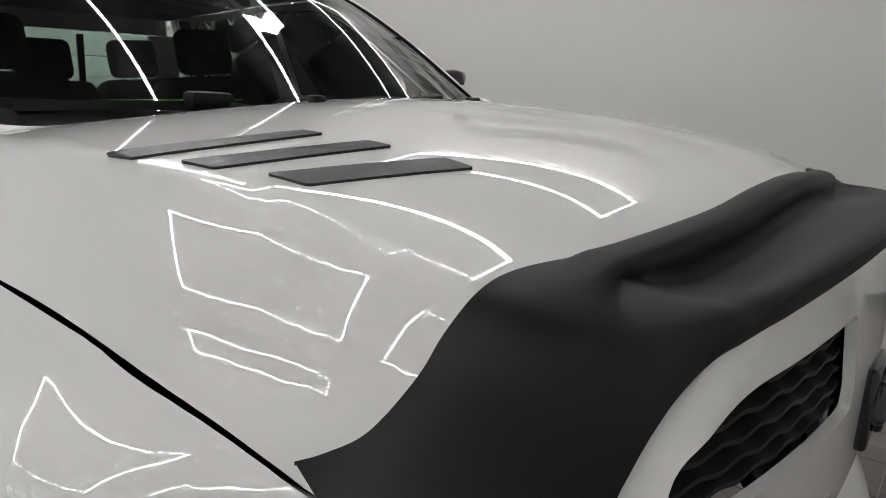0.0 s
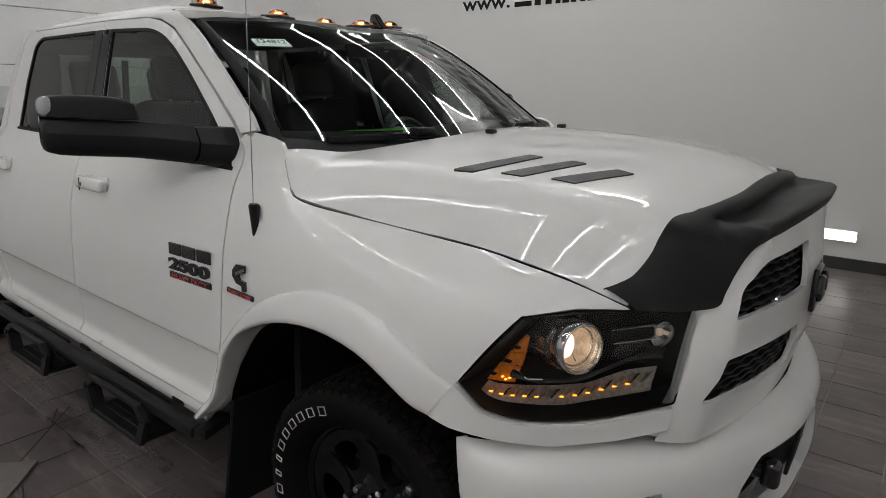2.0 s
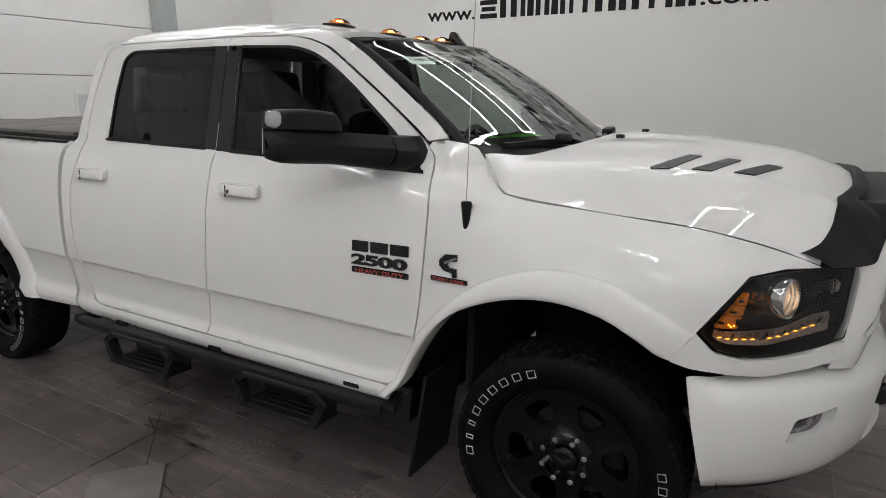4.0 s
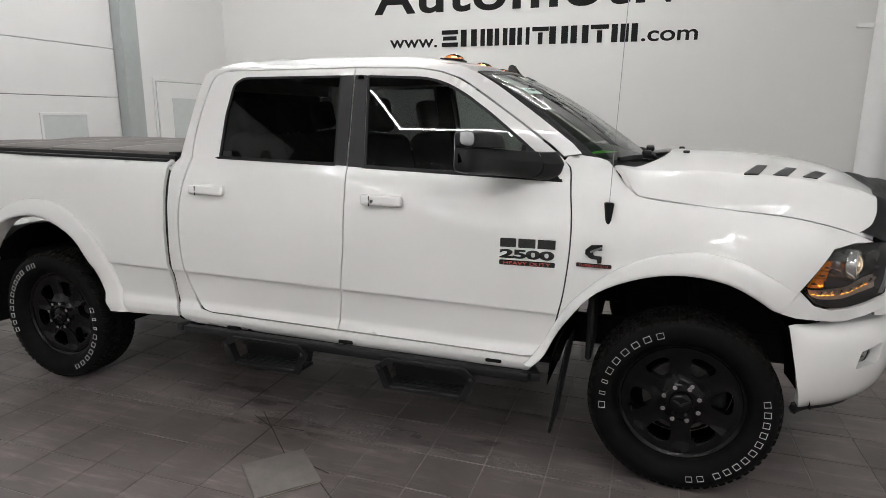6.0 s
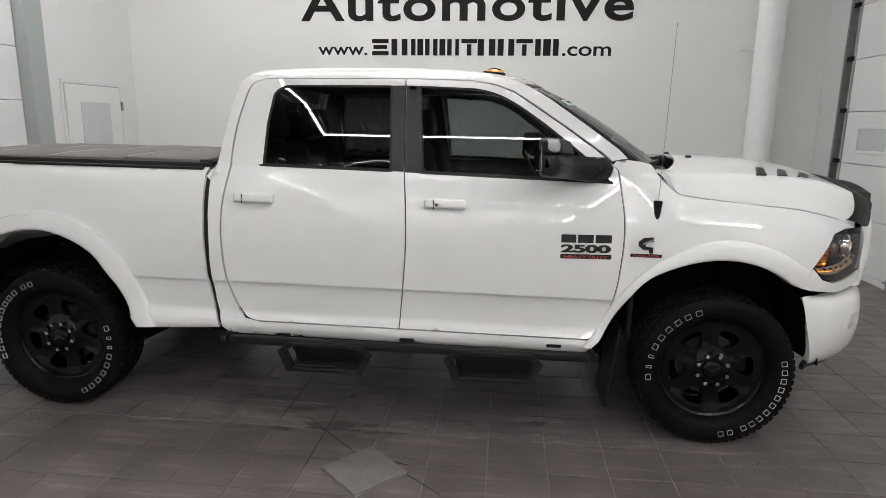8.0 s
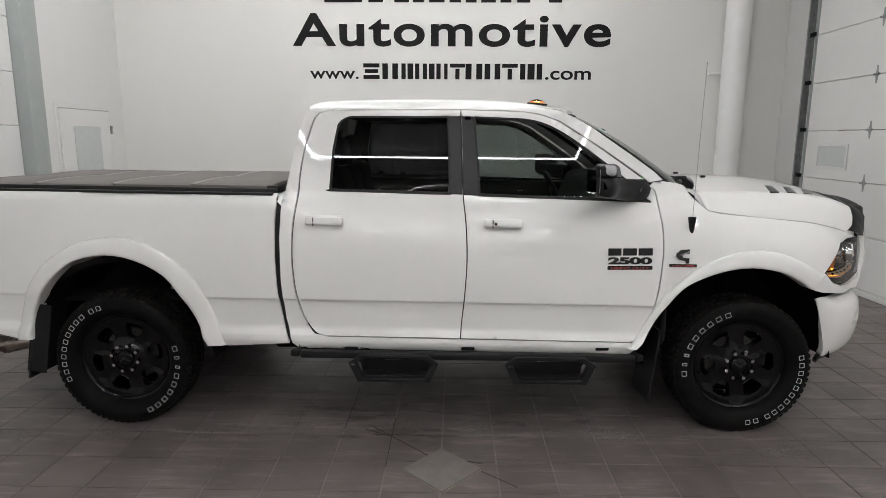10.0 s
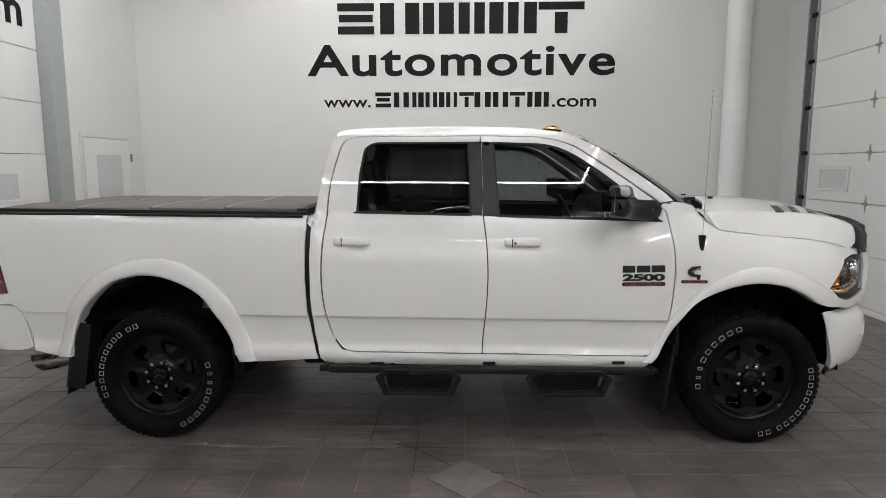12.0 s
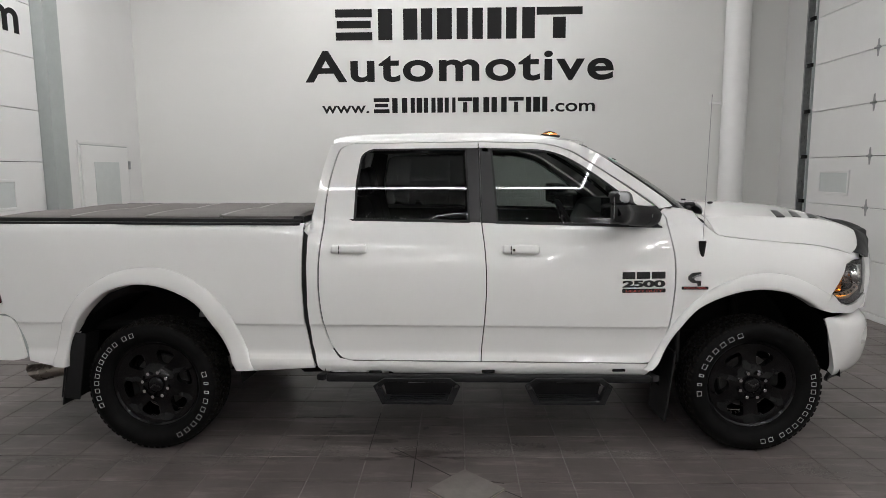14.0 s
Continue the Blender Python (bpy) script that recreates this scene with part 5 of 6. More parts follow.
def build_wheel():
    """Axis along y, outer face to -y, centre at the origin."""
    holes = []
    for k in range(6):
        a0 = radians(5 + 60 * k)
        q = []
        for r, da in ((0.130, -11), (0.130, 11), (0.205, 17), (0.222, 12), (0.226, 0), (0.222, -12), (0.205, -17)):
            a = a0 + radians(da)
            q.append((r * math.cos(a), r * math.sin(a)))
        holes.append(rounded(q, 0.02, 3))
    depth = spl([(0.0, -0.030), (0.075, -0.028), (0.10, -0.012), (0.16, -0.006), (0.22, -0.012), (0.250, -0.020), (0.262, -0.020)])

    def face(u, v):
        r = math.hypot(u, v)
        a = (math.degrees(math.atan2(v, u)) - 35) % 60
        rib = 0.007 * sstep(11, 7.5, min(a, 60 - a)) * sstep(0.08, 0.11, r) * sstep(0.25, 0.22, r)
        return (u, depth(r) - 0.045 + rib, v)

    circ = [(0.262 * math.cos(2 * math.pi * i / 60), 0.262 * math.sin(2 * math.pi * i / 60)) for i in range(60)]
    w = sheet("wheel", circ, face, RIM, None, holes, step=0.020, thick=0.05, flip=False, weld=True, label="gloss black six-spoke alloy wheel")
    prof = [(0.262, -0.067), (0.272, -0.078), (0.279, -0.080), (0.283, -0.074), (0.280, -0.062), (0.258, -0.045), (0.248, 0.02), (0.245, 0.12), (0.275, 0.135)]
    vs, fs = lathe(prof, 60)
    raw("rim_barrel", vs, fs, RIM, w)
    # brake disc and hub behind
    vs, fs = lathe([(0.04, 0.0), (0.17, 0.0), (0.17, 0.03), (0.04, 0.03)], 40, True)
    raw("brake_disc", vs, fs, DISC, w, smooth=False)
    part("caliper", rbox(0.10, 0.08, 0.17, 0.02, 2, m=Matrix.Translation((0.15, 0.02, 0.05))), UNDER, w)
    vs, fs = lathe([(0.0, 0.05), (0.20, 0.06), (0.245, 0.13)], 40)
    raw("drum_shield", vs, fs, WELL, w)
    # cap, lugs
    vs, fs = lathe([(0.0, -0.098), (0.030, -0.097), (0.046, -0.092), (0.052, -0.083), (0.053, -0.065), (0.060, -0.062)], 36)
    cap = raw("hub_cap", vs, fs, RIM, w)
    bm = rbox(0.05, 0.004, 0.012, 0.003, 2, m=pose(-0.012, -0.099, 0.004, 0, 30, 0))
    rbox(0.05, 0.004, 0.012, 0.003, 2, m=pose(0.012, -0.099, 0.004, 0, -30, 0), bm=bm)
    part("cap_relief", bm, BLACKGLOSS, cap)
    for k in range(8):
        a = radians(22.5 + 45 * k)
        bm = cyl(0.0115, 0.028, 6, bev=0.002)
        bm.transform(pose(0.0825 * math.cos(a), -0.084, 0.0825 * math.sin(a), 90, 0, 0))
        part("lug_nut", bm, CHROME, w, "chrome lug nut", smooth=40)
    part("centre_mark", cyl(0.009, 0.004, 14, m=pose(0.082 * math.cos(radians(67)) * 1.35, -0.074, 0.082 * math.sin(radians(67)) * 1.1, 90, 0, 0)), STEEL, w)
    part("valve", cyl(0.004, 0.04, 8, m=pose(-0.215, -0.075, -0.06, 90, 0, 0)), UNDER, w)
    # tyre
    prof = [(0.272, -0.055), (0.279, -0.086), (0.292, -0.108), (0.310, -0.124), (0.345, -0.138), (0.372, -0.137), (0.392, -0.130), (0.404, -0.120), (0.411, -0.108), (0.4135, -0.095), (0.4135, 0.095), (0.411, 0.108), (0.392, 0.130), (0.345, 0.138), (0.30, 0.115), (0.272, 0.06)]
    vs, fs = lathe(prof, 72)
    ty = raw("tyre", vs, fs, RUBBER, w, "black all-terrain tyre with white raised marks")
    # tread blocks
    tv, tf = [], []
    rnd = random.Random(4)
    n = 66
    for i in range(n):
        for row, (yc, wd) in enumerate(((-0.108, 0.036), (-0.064, 0.040), (-0.021, 0.034), (0.021, 0.034), (0.064, 0.040), (0.108, 0.036))):
            a = 2 * math.pi * (i + (0.5 if row % 2 else 0) + rnd.uniform(-0.08, 0.08)) / n
            ha = 2 * math.pi / n * 0.36
            h0, h1 = (0.398, 0.4195) if abs(yc) > 0.1 else (0.408, 0.4215)
            lean = 0.012 * (1 if row % 2 else -1)
            s = len(tv)
            for hh, sh in ((h0, 1.0), (h1, 0.86)):
                for da, dy in ((-1, -1), (1, -1), (1, 1), (-1, 1)):
                    aa = a + da * ha * sh + dy * lean
                    yy = yc + dy * wd / 2 * sh
                    rr = hh - (0.010 if abs(yy) > 0.118 and hh == h1 else 0)
                    tv.append((rr * math.cos(aa), yy, rr * math.sin(aa)))
            tf += [(s + 4, s + 5, s + 6, s + 7)] + [(s + k, s + (k + 1) % 4, s + 4 + (k + 1) % 4, s + 4 + k) for k in range(4)]
    tr = raw("tread", tv, tf, TREAD, ty, "dusty blocky tread", smooth=False)
    tr["kind"] = "stuff"

    # raised white marks on the sidewall, outlined blocks
    def mark(r, ang, wd, ht):
        bm = bmesh.new()
        t = 0.0020
        for dx, dz, sx, sz in ((0, ht / 2, wd, t), (0, -ht / 2, wd, t), (-wd / 2, 0, t, ht + t), (wd / 2, 0, t, ht + t)):
            rbox(sx, 0.003, sz, 0, m=Matrix.Translation((dx, 0, dz)), bm=bm)
        bm.transform(pose(0, 0, 0, 0, 90 - ang, 0) @ Matrix.Translation((0, -0.1395, r)))
        part("sidewall_mark", bm, LETTER, ty)

    for k in range(9):
        mark(0.350, 186 - k * 9.6, 0.030 if k not in (1, 2) else 0.014, 0.026)
    ang = 12
    for k in range(13):
        if k == 10:
            ang -= 4
            continue
        mark(0.350, ang, 0.026, 0.026)
        ang -= 8.0
    return w


wheel = build_wheel()
wheel.parent = truck
WHEELS = [(-0.015, -0.835, 0, 0), (-3.795, -0.835, 0, 172), (-0.015, 0.835, 180, 40), (-3.795, 0.835, 180, 200)]
for i, (x, y, rz, spin) in enumerate(WHEELS):
    m = pose(x, y, WR, 0, 0, rz) @ pose(0, 0, 0, 0, spin, 0)
    if i == 0:
        wheel.matrix_basis = m
    else:
        c = copy_thing(wheel, m)
        c.parent = truck

# ---- wheel wells, floor pan, chassis ----
for cx, r0 in ((-0.02, 0.53), (-3.77, 0.53)):
    for s in (-1, 1):
        rows = []
        for k in range(17):
            a = radians(2 + 180 * k / 16)
            x, z = cx + r0 * 1.08 * math.cos(a), 0.45 + (0.575 if cx < -1 else 0.565) * 1.06 * math.sin(a)
            rows.append([(x, s * 0.955, z), (x, s * 0.60, z - 0.01), (x, s * 0.45, z - 0.02)])
        strip("wheel_liner", rows, WELL, truck, smooth=50)
part("floor_pan", rbox(2.3, 1.75, 0.06, 0.02, 1, m=Matrix.Translation((-1.7, 0, 0.54))), UNDER, truck)
part("bed_floor", rbox(1.9, 1.5, 0.06, 0.02, 1, m=Matrix.Translation((-3.8, 0, 0.80))), UNDER, truck)
part("engine_block", rbox(1.0, 0.85, 0.55, 0.05, 1, m=Matrix.Translation((0.2, 0, 0.78))), UNDER, truck)
for s in (-1, 1):
    part("frame_rail", rbox(5.3, 0.07, 0.16, 0.01, 1, m=Matrix.Translation((-2.0, s * 0.42, 0.58))), UNDER, truck)
    part("leaf_spring", rbox(1.4, 0.07, 0.04, 0.01, 1, m=Matrix.Translation((-3.8, s * 0.55, 0.47))), UNDER, truck)
    part("shock", cyl(0.03, 0.5, 14, m=pose(-3.62, s * 0.62, 0.66, 0, 14, 0)), STEEL, truck)
    part("shock", cyl(0.03, 0.5, 14, m=pose(0.10, s * 0.50, 0.66, 0, -10, 0)), UNDER, truck)
for x in (0.0, -3.79):
    part("axle", cyl(0.055, 1.6, 18, m=pose(x, 0, WR, 90, 0, 0)), UNDER, truck)
part("differential", rbox(0.26, 0.30, 0.28, 0.1, 3, m=Matrix.Translation((-3.79, 0.1, WR))), UNDER, truck, smooth=50)
# exhaust
rows = []
for k in range(33):
    a = 2 * math.pi * k / 32
    c, sn = math.cos(a), math.sin(a)
    rows.append([(-4.36, -0.70 + 0.048 * c, 0.53 + 0.048 * sn), (-4.50, -0.72 + 0.050 * c, 0.512 + 0.050 * sn), (-4.68 - 0.045 * sn, -0.745 + 0.056 * c, 0.490 + 0.056 * sn), (-4.676 - 0.042 * sn, -0.745 + 0.050 * c, 0.490 + 0.050 * sn), (-4.50, -0.72 + 0.046 * c, 0.508 + 0.046 * sn)])
strip("exhaust_tip", rows, EXH, truck, "slanted stained steel exhaust tip", smooth=50)
part("exhaust_pipe", cyl(0.045, 1.4, 18, m=pose(-3.75, -0.66, 0.52, 0, 90, 0)), EXH, truck)


# mud flaps
for s in (-1, 1):
    # thin upright flaps just behind each wheel
    bm = rbox(0.014, 0.30, 0.44, 0.005, 1, m=pose(-0.535, s * 0.845, 0.43, 0, 8, 0))
    f = part("mud_flap", bm, TRIM, truck, "black rubber mud flap", smooth=30)
    for k in range(3):
        part("flap_mark", rbox(0.003, 0.09, 0.05, 0, m=pose(-0.548 - 0.0, s * (0.76 + 0.085 * k), 0.30, 0, 8, 0)), STEEL, f)
    bm = rbox(0.014, 0.30, 0.46, 0.005, 1, m=pose(-4.29, s * 0.845, 0.58, 0, 9, 0))
    part("mud_flap", bm, TRIM, truck, "black rubber mud flap", smooth=30)
    part("flap_edge", rbox(0.12, 0.010, 0.42, 0.004, 1, m=pose(-4.25, s * 0.985, 0.60, 0, 8, 0)), TRIM, truck, smooth=30)

# ---- side steps ----
for s in (-1, 1):
    y0 = 0.99
    st = tagged(new("side_step"), "textured black tubular side step with two drop steps")
    st.parent = truck
    st.location.z = -0.02
    bm = bmesh.new()
    rail = [(-2.66, 0.555), (-2.60, 0.520), (-0.72, 0.490), (-0.66, 0.520)]
    rbox(1.98, 0.05, 0.045, 0.012, 2, m=pose(-1.655, s * (y0 + 0.04), 0.528, 0, 0.85, 0), bm=bm)
    rbox(1.90, 0.035, 0.03, 0.008, 2, m=pose(-1.655, s * (y0 - 0.07), 0.535, 0, 0.85, 0), bm=bm)
    for x, a in ((-2.66, 1), (-0.66, -1)):
        rbox(0.05, 0.15, 0.04, 0.01, 2, m=pose(x, s * (y0 - 0.02), 0.545 if a > 0 else 0.515, 0, 0, s * a * 20), bm=bm)
    part("rail", bm, STEP, st, smooth=40)
    for x0 in (-2.085, -1.170):
        dz = -0.012 if x0 > -1.5 else 0.0
        # hexagonal drop frame
        loop = [(-0.265, 0.506), (-0.212, 0.395), (0.212, 0.388), (0.262, 0.498), (0.20, 0.545), (-0.20, 0.550)]
        outer = [(x0 + a, b + dz) for a, b in loop]
        c = np.array((x0, 0.465 + dz))
        inner = [tuple(c + (np.array(p) - c) * 0.84) for p in outer]
        rows = []
        for p, q in zip(outer, inner):
            rows.append([(p[0], s * (y0 + 0.085), p[1]), (p[0], s * (y0 + 0.105), p[1]), (q[0], s * (y0 + 0.105), q[1]), (q[0], s * (y0 + 0.055), q[1])])
        dsf = strip("drop_frame", rows, STEP, st, closed=True, smooth=20)
        # recessed back plate and tread shelf
        bm = prism([(x0 - 0.20, 0.53 + dz), (x0 + 0.20, 0.527 + dz), (x0 + 0.215, 0.47 + dz), (x0 - 0.215, 0.475 + dz)], s * (y0 - 0.02), s * (y0 - 0.005))
        part("back_plate", bm, STEP, dsf)
        bm = prism([(x0 - 0.215, 0.475 + dz), (x0 + 0.215, 0.47 + dz), (x0 + 0.20, 0.40 + dz), (x0 - 0.20, 0.405 + dz)], s * (y0 - 0.045), s * (y0 - 0.035))
        part("kick_plate", bm, STEP, dsf)
        bm = rbox(0.43, 0.15, 0.02, 0.006, 1, m=Matrix.Translation((x0, s * (y0 + 0.03), 0.402 + dz)))
        part("tread_plate", bm, STEP, dsf, smooth=30)
        for k in range(3):
            part("tread_rib", rbox(0.34, 0.010, 0.006, 0.002, 1, m=Matrix.Translation((x0, s * (y0 - 0.01 + 0.035 * k), 0.415 + dz))), STEP, dsf)
        part("maker_mark", rbox(0.105, 0.002, 0.020, 0, m=Matrix.Translation((x0 - 0.01, s * (y0 - 0.003), 0.503 + dz))), STEEL, dsf)
        for a in (-0.255, 0.255):
            part("bolt", cyl(0.011, 0.012, 10, m=pose(x0 + a * 0.93, s * (y0 + 0.106), 0.500 + dz, 90, 0, 0)), BLACKGLOSS, dsf)
    for x in (-2.35, -1.65, -0.85):
        part("step_bracket", rbox(0.08, 0.30, 0.02, 0.004, 1, m=Matrix.Translation((x, s * (y0 - 0.14), 0.56))), UNDER, st)

# ---- mirrors ----
for s in (-1, 1):
    mr = tagged(new("towing_mirror"), "large black folding side mirror with a clear corner lamp")
    mr.parent = truck
    def loft(name, stations, material, crease=0.0, label=""):
        rows = []
        for y, xc, wx, z0, z1 in stations:
            h = z1 - z0
            if crease:
                zc = z1 - 0.40 * h
                poly = [(xc - wx / 2, z0 + 0.1 * h, 0.2 * h), (xc + 0.20 * wx, z0, 0.25 * h), (xc + 0.44 * wx, z0 + 0.22 * h, 0.2 * h), (xc + wx / 2, zc, 0.03 * h), (xc + 0.34 * wx, z1, 0.05 * h), (xc - wx / 2, z1, 0.1 * h)]
                loop = rounded(poly, 0.01, 4)
            else:
                loop = rounded([(xc - wx / 2, z0), (xc + wx / 2, z0, 0.08 * h), (xc + wx * 0.40, z1), (xc - wx / 2, z1)], 0.30 * min(wx, h), 5)
            rows.append([(x, s * y, z) for x, z in loop] + [(loop[0][0], s * y, loop[0][1])])
        return strip(name, rows, material, mr, label, smooth=32)
    # arm and lower shell, one swept piece with a sharp crease
    loft("arm", [(1.338, -0.935, 0.002, 1.49, 1.492), (1.336, -0.935, 0.045, 1.465, 1.530), (1.326, -0.936, 0.080, 1.446, 1.546), (1.300, -0.930, 0.108, 1.438, 1.549), (1.25, -0.920, 0.124, 1.434, 1.549), (1.16, -0.893, 0.146, 1.430, 1.547), (1.10, -0.872, 0.160, 1.427, 1.545), (1.04, -0.818, 0.166, 1.420, 1.540), (0.988, -0.745, 0.180, 1.413, 1.536), (0.985, -0.743, 0.004, 1.46, 1.465)], TRIM, 1.0)
    # foot that spreads onto the door's corner patch
    loft("foot", [(0.984, -0.740, 0.176, 1.412, 1.530), (0.960, -0.712, 0.195, 1.408, 1.530), (0.935, -0.692, 0.212, 1.404, 1.532), (0.915, -0.684, 0.218, 1.402, 1.535), (0.890, -0.684, 0.218, 1.402, 1.535)], TRIM, 1.0)
    loft("housing", [(1.342, -0.936, 0.002, 1.58, 1.582), (1.340, -0.936, 0.045, 1.558, 1.600), (1.330, -0.934, 0.082, 1.553, 1.610), (1.300, -0.930, 0.112, 1.552, 1.617), (1.25, -0.922, 0.126, 1.552, 1.621), (1.18, -0.900, 0.140, 1.550, 1.620), (1.13, -0.884, 0.150, 1.549, 1.614), (1.110, -0.876, 0.140, 1.549, 1.602), (1.098, -0.872, 0.110, 1.549, 1.585), (1.092, -0.872, 0.002, 1.56, 1.562)], TRIM)
    bm = rbox(0.080, 0.045, 0.060, 0.022, 3, m=pose(-0.930, s * 1.324, 1.584, 0, 0, s * 20))
    part("corner_lamp", bm, mat("clear_corner_lamp", (0.36, 0.37, 0.38), 0.12, coat=1.0, bump=0.4, bscale=90), mr, "clear ribbed corner lamp", smooth=50)
    part("mirror_glass", rbox(0.004, 0.19, 0.12, 0.002, 1, m=pose(-0.988, s * 1.235, 1.53, 0, 0, -8 * s)), CHROME, mr, "mirror glass")

# ---- roof lamps, fin, antenna ----
LAMP_A = mat("glowing_amber_bulb", (1.0, 0.7, 0.4), 0.3, emit=(1.0, 0.55, 0.22), power=6.0)
TRAY = mat("pale_amber_tray", (0.70, 0.38, 0.20), 0.3)
for y in (-0.565, -0.25, 0.0, 0.25, 0.565):
    x = -1.125 - 0.10 * (abs(y) / 0.565) ** 2
    z = roof_surf(x, y)[2]
    bm = bmesh.new()
    bmesh.ops.create_uvsphere(bm, u_segments=20, v_segments=12, radius=1)
    for v in bm.verts:
        v.co = Vector((v.co.x * 0.062 + (0.012 if v.co.x < 0 else 0), v.co.y * 0.045, max(v.co.z, -0.1) * 0.030))
    bm.transform(Matrix.Translation((x, y, z + 0.006)) @ pose(0, 0, 0, 0, 5, 0))
    cl = part("clearance_lamp", bm, glass("amber_cap", (1.0, 0.80, 0.58), 0.05), truck, "amber roof clearance lamp, lit", smooth=60)
    part("lamp_base", rbox(0.128, 0.094, 0.010, 0.004, 1, m=Matrix.Translation((x + 0.003, y, z + 0.004)) @ pose(0, 0, 0, 0, 5, 0)), TRIM, cl, "black gasket")
    part("lamp_bulb", rbox(0.030, 0.018, 0.014, 0.005, 2, m=Matrix.Translation((x + 0.005, y, z + 0.018))), LAMP_A, cl, "glowing amber bulb")
    part("lamp_tray", rbox(0.09, 0.065, 0.006, 0.002, 1, m=Matrix.Translation((x + 0.003, y, z + 0.012)) @ pose(0, 0, 0, 0, 5, 0)), TRAY, cl)
bm = prism([(-1.16, 0), (-1.06, 0), (-1.09, 0.03), (-1.125, 0.075), (-1.155, 0.078), (-1.165, 0.05)], -0.018, 0.018, m=Matrix.Translation((0.05, 0.30, roof_surf(-1.08, 0.30)[2] - 0.004)))
bmesh.ops.bevel(bm, geom=bm.edges[:], offset=0.006, segments=2, affect="EDGES")
part("roof_fin", bm, BLACKGLOSS, truck, "black roof antenna fin", smooth=50)
ax, az = -0.357, 1.278
ay = -(w_side(ax, az) + 0.012)
bm = cyl(0.009, 0.11, 20, r2=0.023, m=pose(ax, ay + 0.004, az - 0.012, 0, 0, 0), bev=0.004)
for v in bm.verts:
    v.co.y = ay + (v.co.y - ay) * 0.75
ant = part("antenna_base", bm, TRIM, truck, "black antenna base", smooth=50)
bm = cyl(0.0016, 0.86, 8, m=pose(ax + 0.012, ay, az + 0.045 + 0.43, 0, 1.5, 0))
part("antenna_mast", bm, STEEL, ant, "thin steel antenna mast", smooth=60)
part("antenna_tip", cyl(0.003, 0.012, 8, m=pose(ax + 0.024, ay, az + 0.91)), STEEL, ant)

# wipers
for y0, y1, b in ((-0.70, -0.10, 0.55), (-0.02, 0.62, 0.5)):
    def on_glass(y, v, h):
        u = y / 0.84
        p = shield(u, v)
        return (p[0] + h * 0.6, p[1], p[2] + h * 0.8)
    pts = [on_glass(y0 + (y1 - y0) * k / 12, 0.03 + 0.035 * math.sin(math.pi * k / 12), 0.016) for k in range(13)]
    wp = strip("wiper", [[(p[0] - 0.008, p[1], p[2] - 0.012), (p[0] - 0.008, p[1], p[2] + 0.006), (p[0] + 0.008, p[1], p[2] + 0.006), (p[0] + 0.008, p[1], p[2] - 0.012), (p[0] - 0.008, p[1], p[2] - 0.012)] for p in pts], TRIM, truck, "black wiper blade and arm", smooth=40)
    a, c = Vector(on_glass(y0 + (y1 - y0) * b, 0.06, 0.035)), Vector(on_glass(y1 + 0.02, -0.045, 0.03))
    d = c - a
    bm = rbox(d.length, 0.022, 0.016, 0.005, 2, m=Matrix.Translation((a + c) / 2) @ d.to_track_quat("X", "Z").to_matrix().to_4x4())
    rbox(0.05, 0.10, 0.035, 0.012, 2, m=Matrix.Translation(a), bm=bm)
    part("wiper_arm", bm, TRIM, wp, smooth=40)

# sticker and green card
def on_ws(u0, u1, v0, v1, off, n=8):
    rows = []
    for k in range(n + 1):
        u = u0 + (u1 - u0) * k / n
        a, c = shield(u, v0), shield(u, v1)
        rows.append([(a[0] + off * 0.55, a[1], a[2] + off * 0.83), (c[0] + off * 0.55, c[1], c[2] + off * 0.83)])
    return rows


stick = strip("stock_sticker", on_ws(-0.84, -0.655, 0.705, 0.775, 0.003), PAPER, truck, "pale green windshield sticker with handwritten digits")
me = text_mesh("134812", 0.118, 0.026, 0.001)
o = link("digits", me, INK, stick)
pA, pB, pC = Vector(shield(-0.825, 0.720)), Vector(shield(-0.67, 0.720)), Vector(shield(-0.7475, 0.775))
ex = (pB - pA).normalized()
ez = (pC - (pA + pB) / 2)
ez = (ez - ex * ez.dot(ex)).normalized()
ey = ez.cross(ex)
mm = Matrix((ex, ey, ez)).transposed().to_4x4()
mm.translation = pA - ey * 0.009
o.matrix_basis = mm
strip("green_card", [[(-0.50, -0.52, 1.527), (-0.52, -0.42, 1.532)], [(-0.43, -0.37, 1.532), (-0.49, -0.28, 1.539)], [(-0.36, -0.22, 1.539), (-0.46, -0.14, 1.546)]], GREEN, truck, "bright green card lying on the dashboard")

# ---- bed, cover, tail ----
RED_LIT = mat("lit_red_bulb", (0.8, 0.05, 0.04), 0.3, emit=(1.0, 0.10, 0.08), power=0.9)
cv = tagged(new("bed_cover"), "dark grey folding vinyl bed cover")
cv.parent = truck
x0, x1 = -2.86, -4.83
cuts = np.linspace(x0, x1, 5)
for a, b in zip(cuts, cuts[1:]):
    bm = rbox(abs(b - a) - 0.008, 1.64, 0.030, 0.010, 2, m=pose((a + b) / 2, 0, 1.480 - 0.022 * ((a + b) / 2 + 2.86) / 1.97 * 1.0 + 0.012, 0, 1.25, 0))
    for yy in (-0.7, -0.5, -0.25, 0, 0.25, 0.5, 0.7):
        bmesh.ops.bisect_plane(bm, geom=bm.verts[:] + bm.edges[:] + bm.faces[:], plane_co=(0, yy, 0), plane_no=(0, 1, 0))
    for v in bm.verts:
        v.co.z += 0.045 * (1 - (v.co.y / 0.83) ** 2)
    part("cover_panel", bm, COVER, cv, smooth=30)
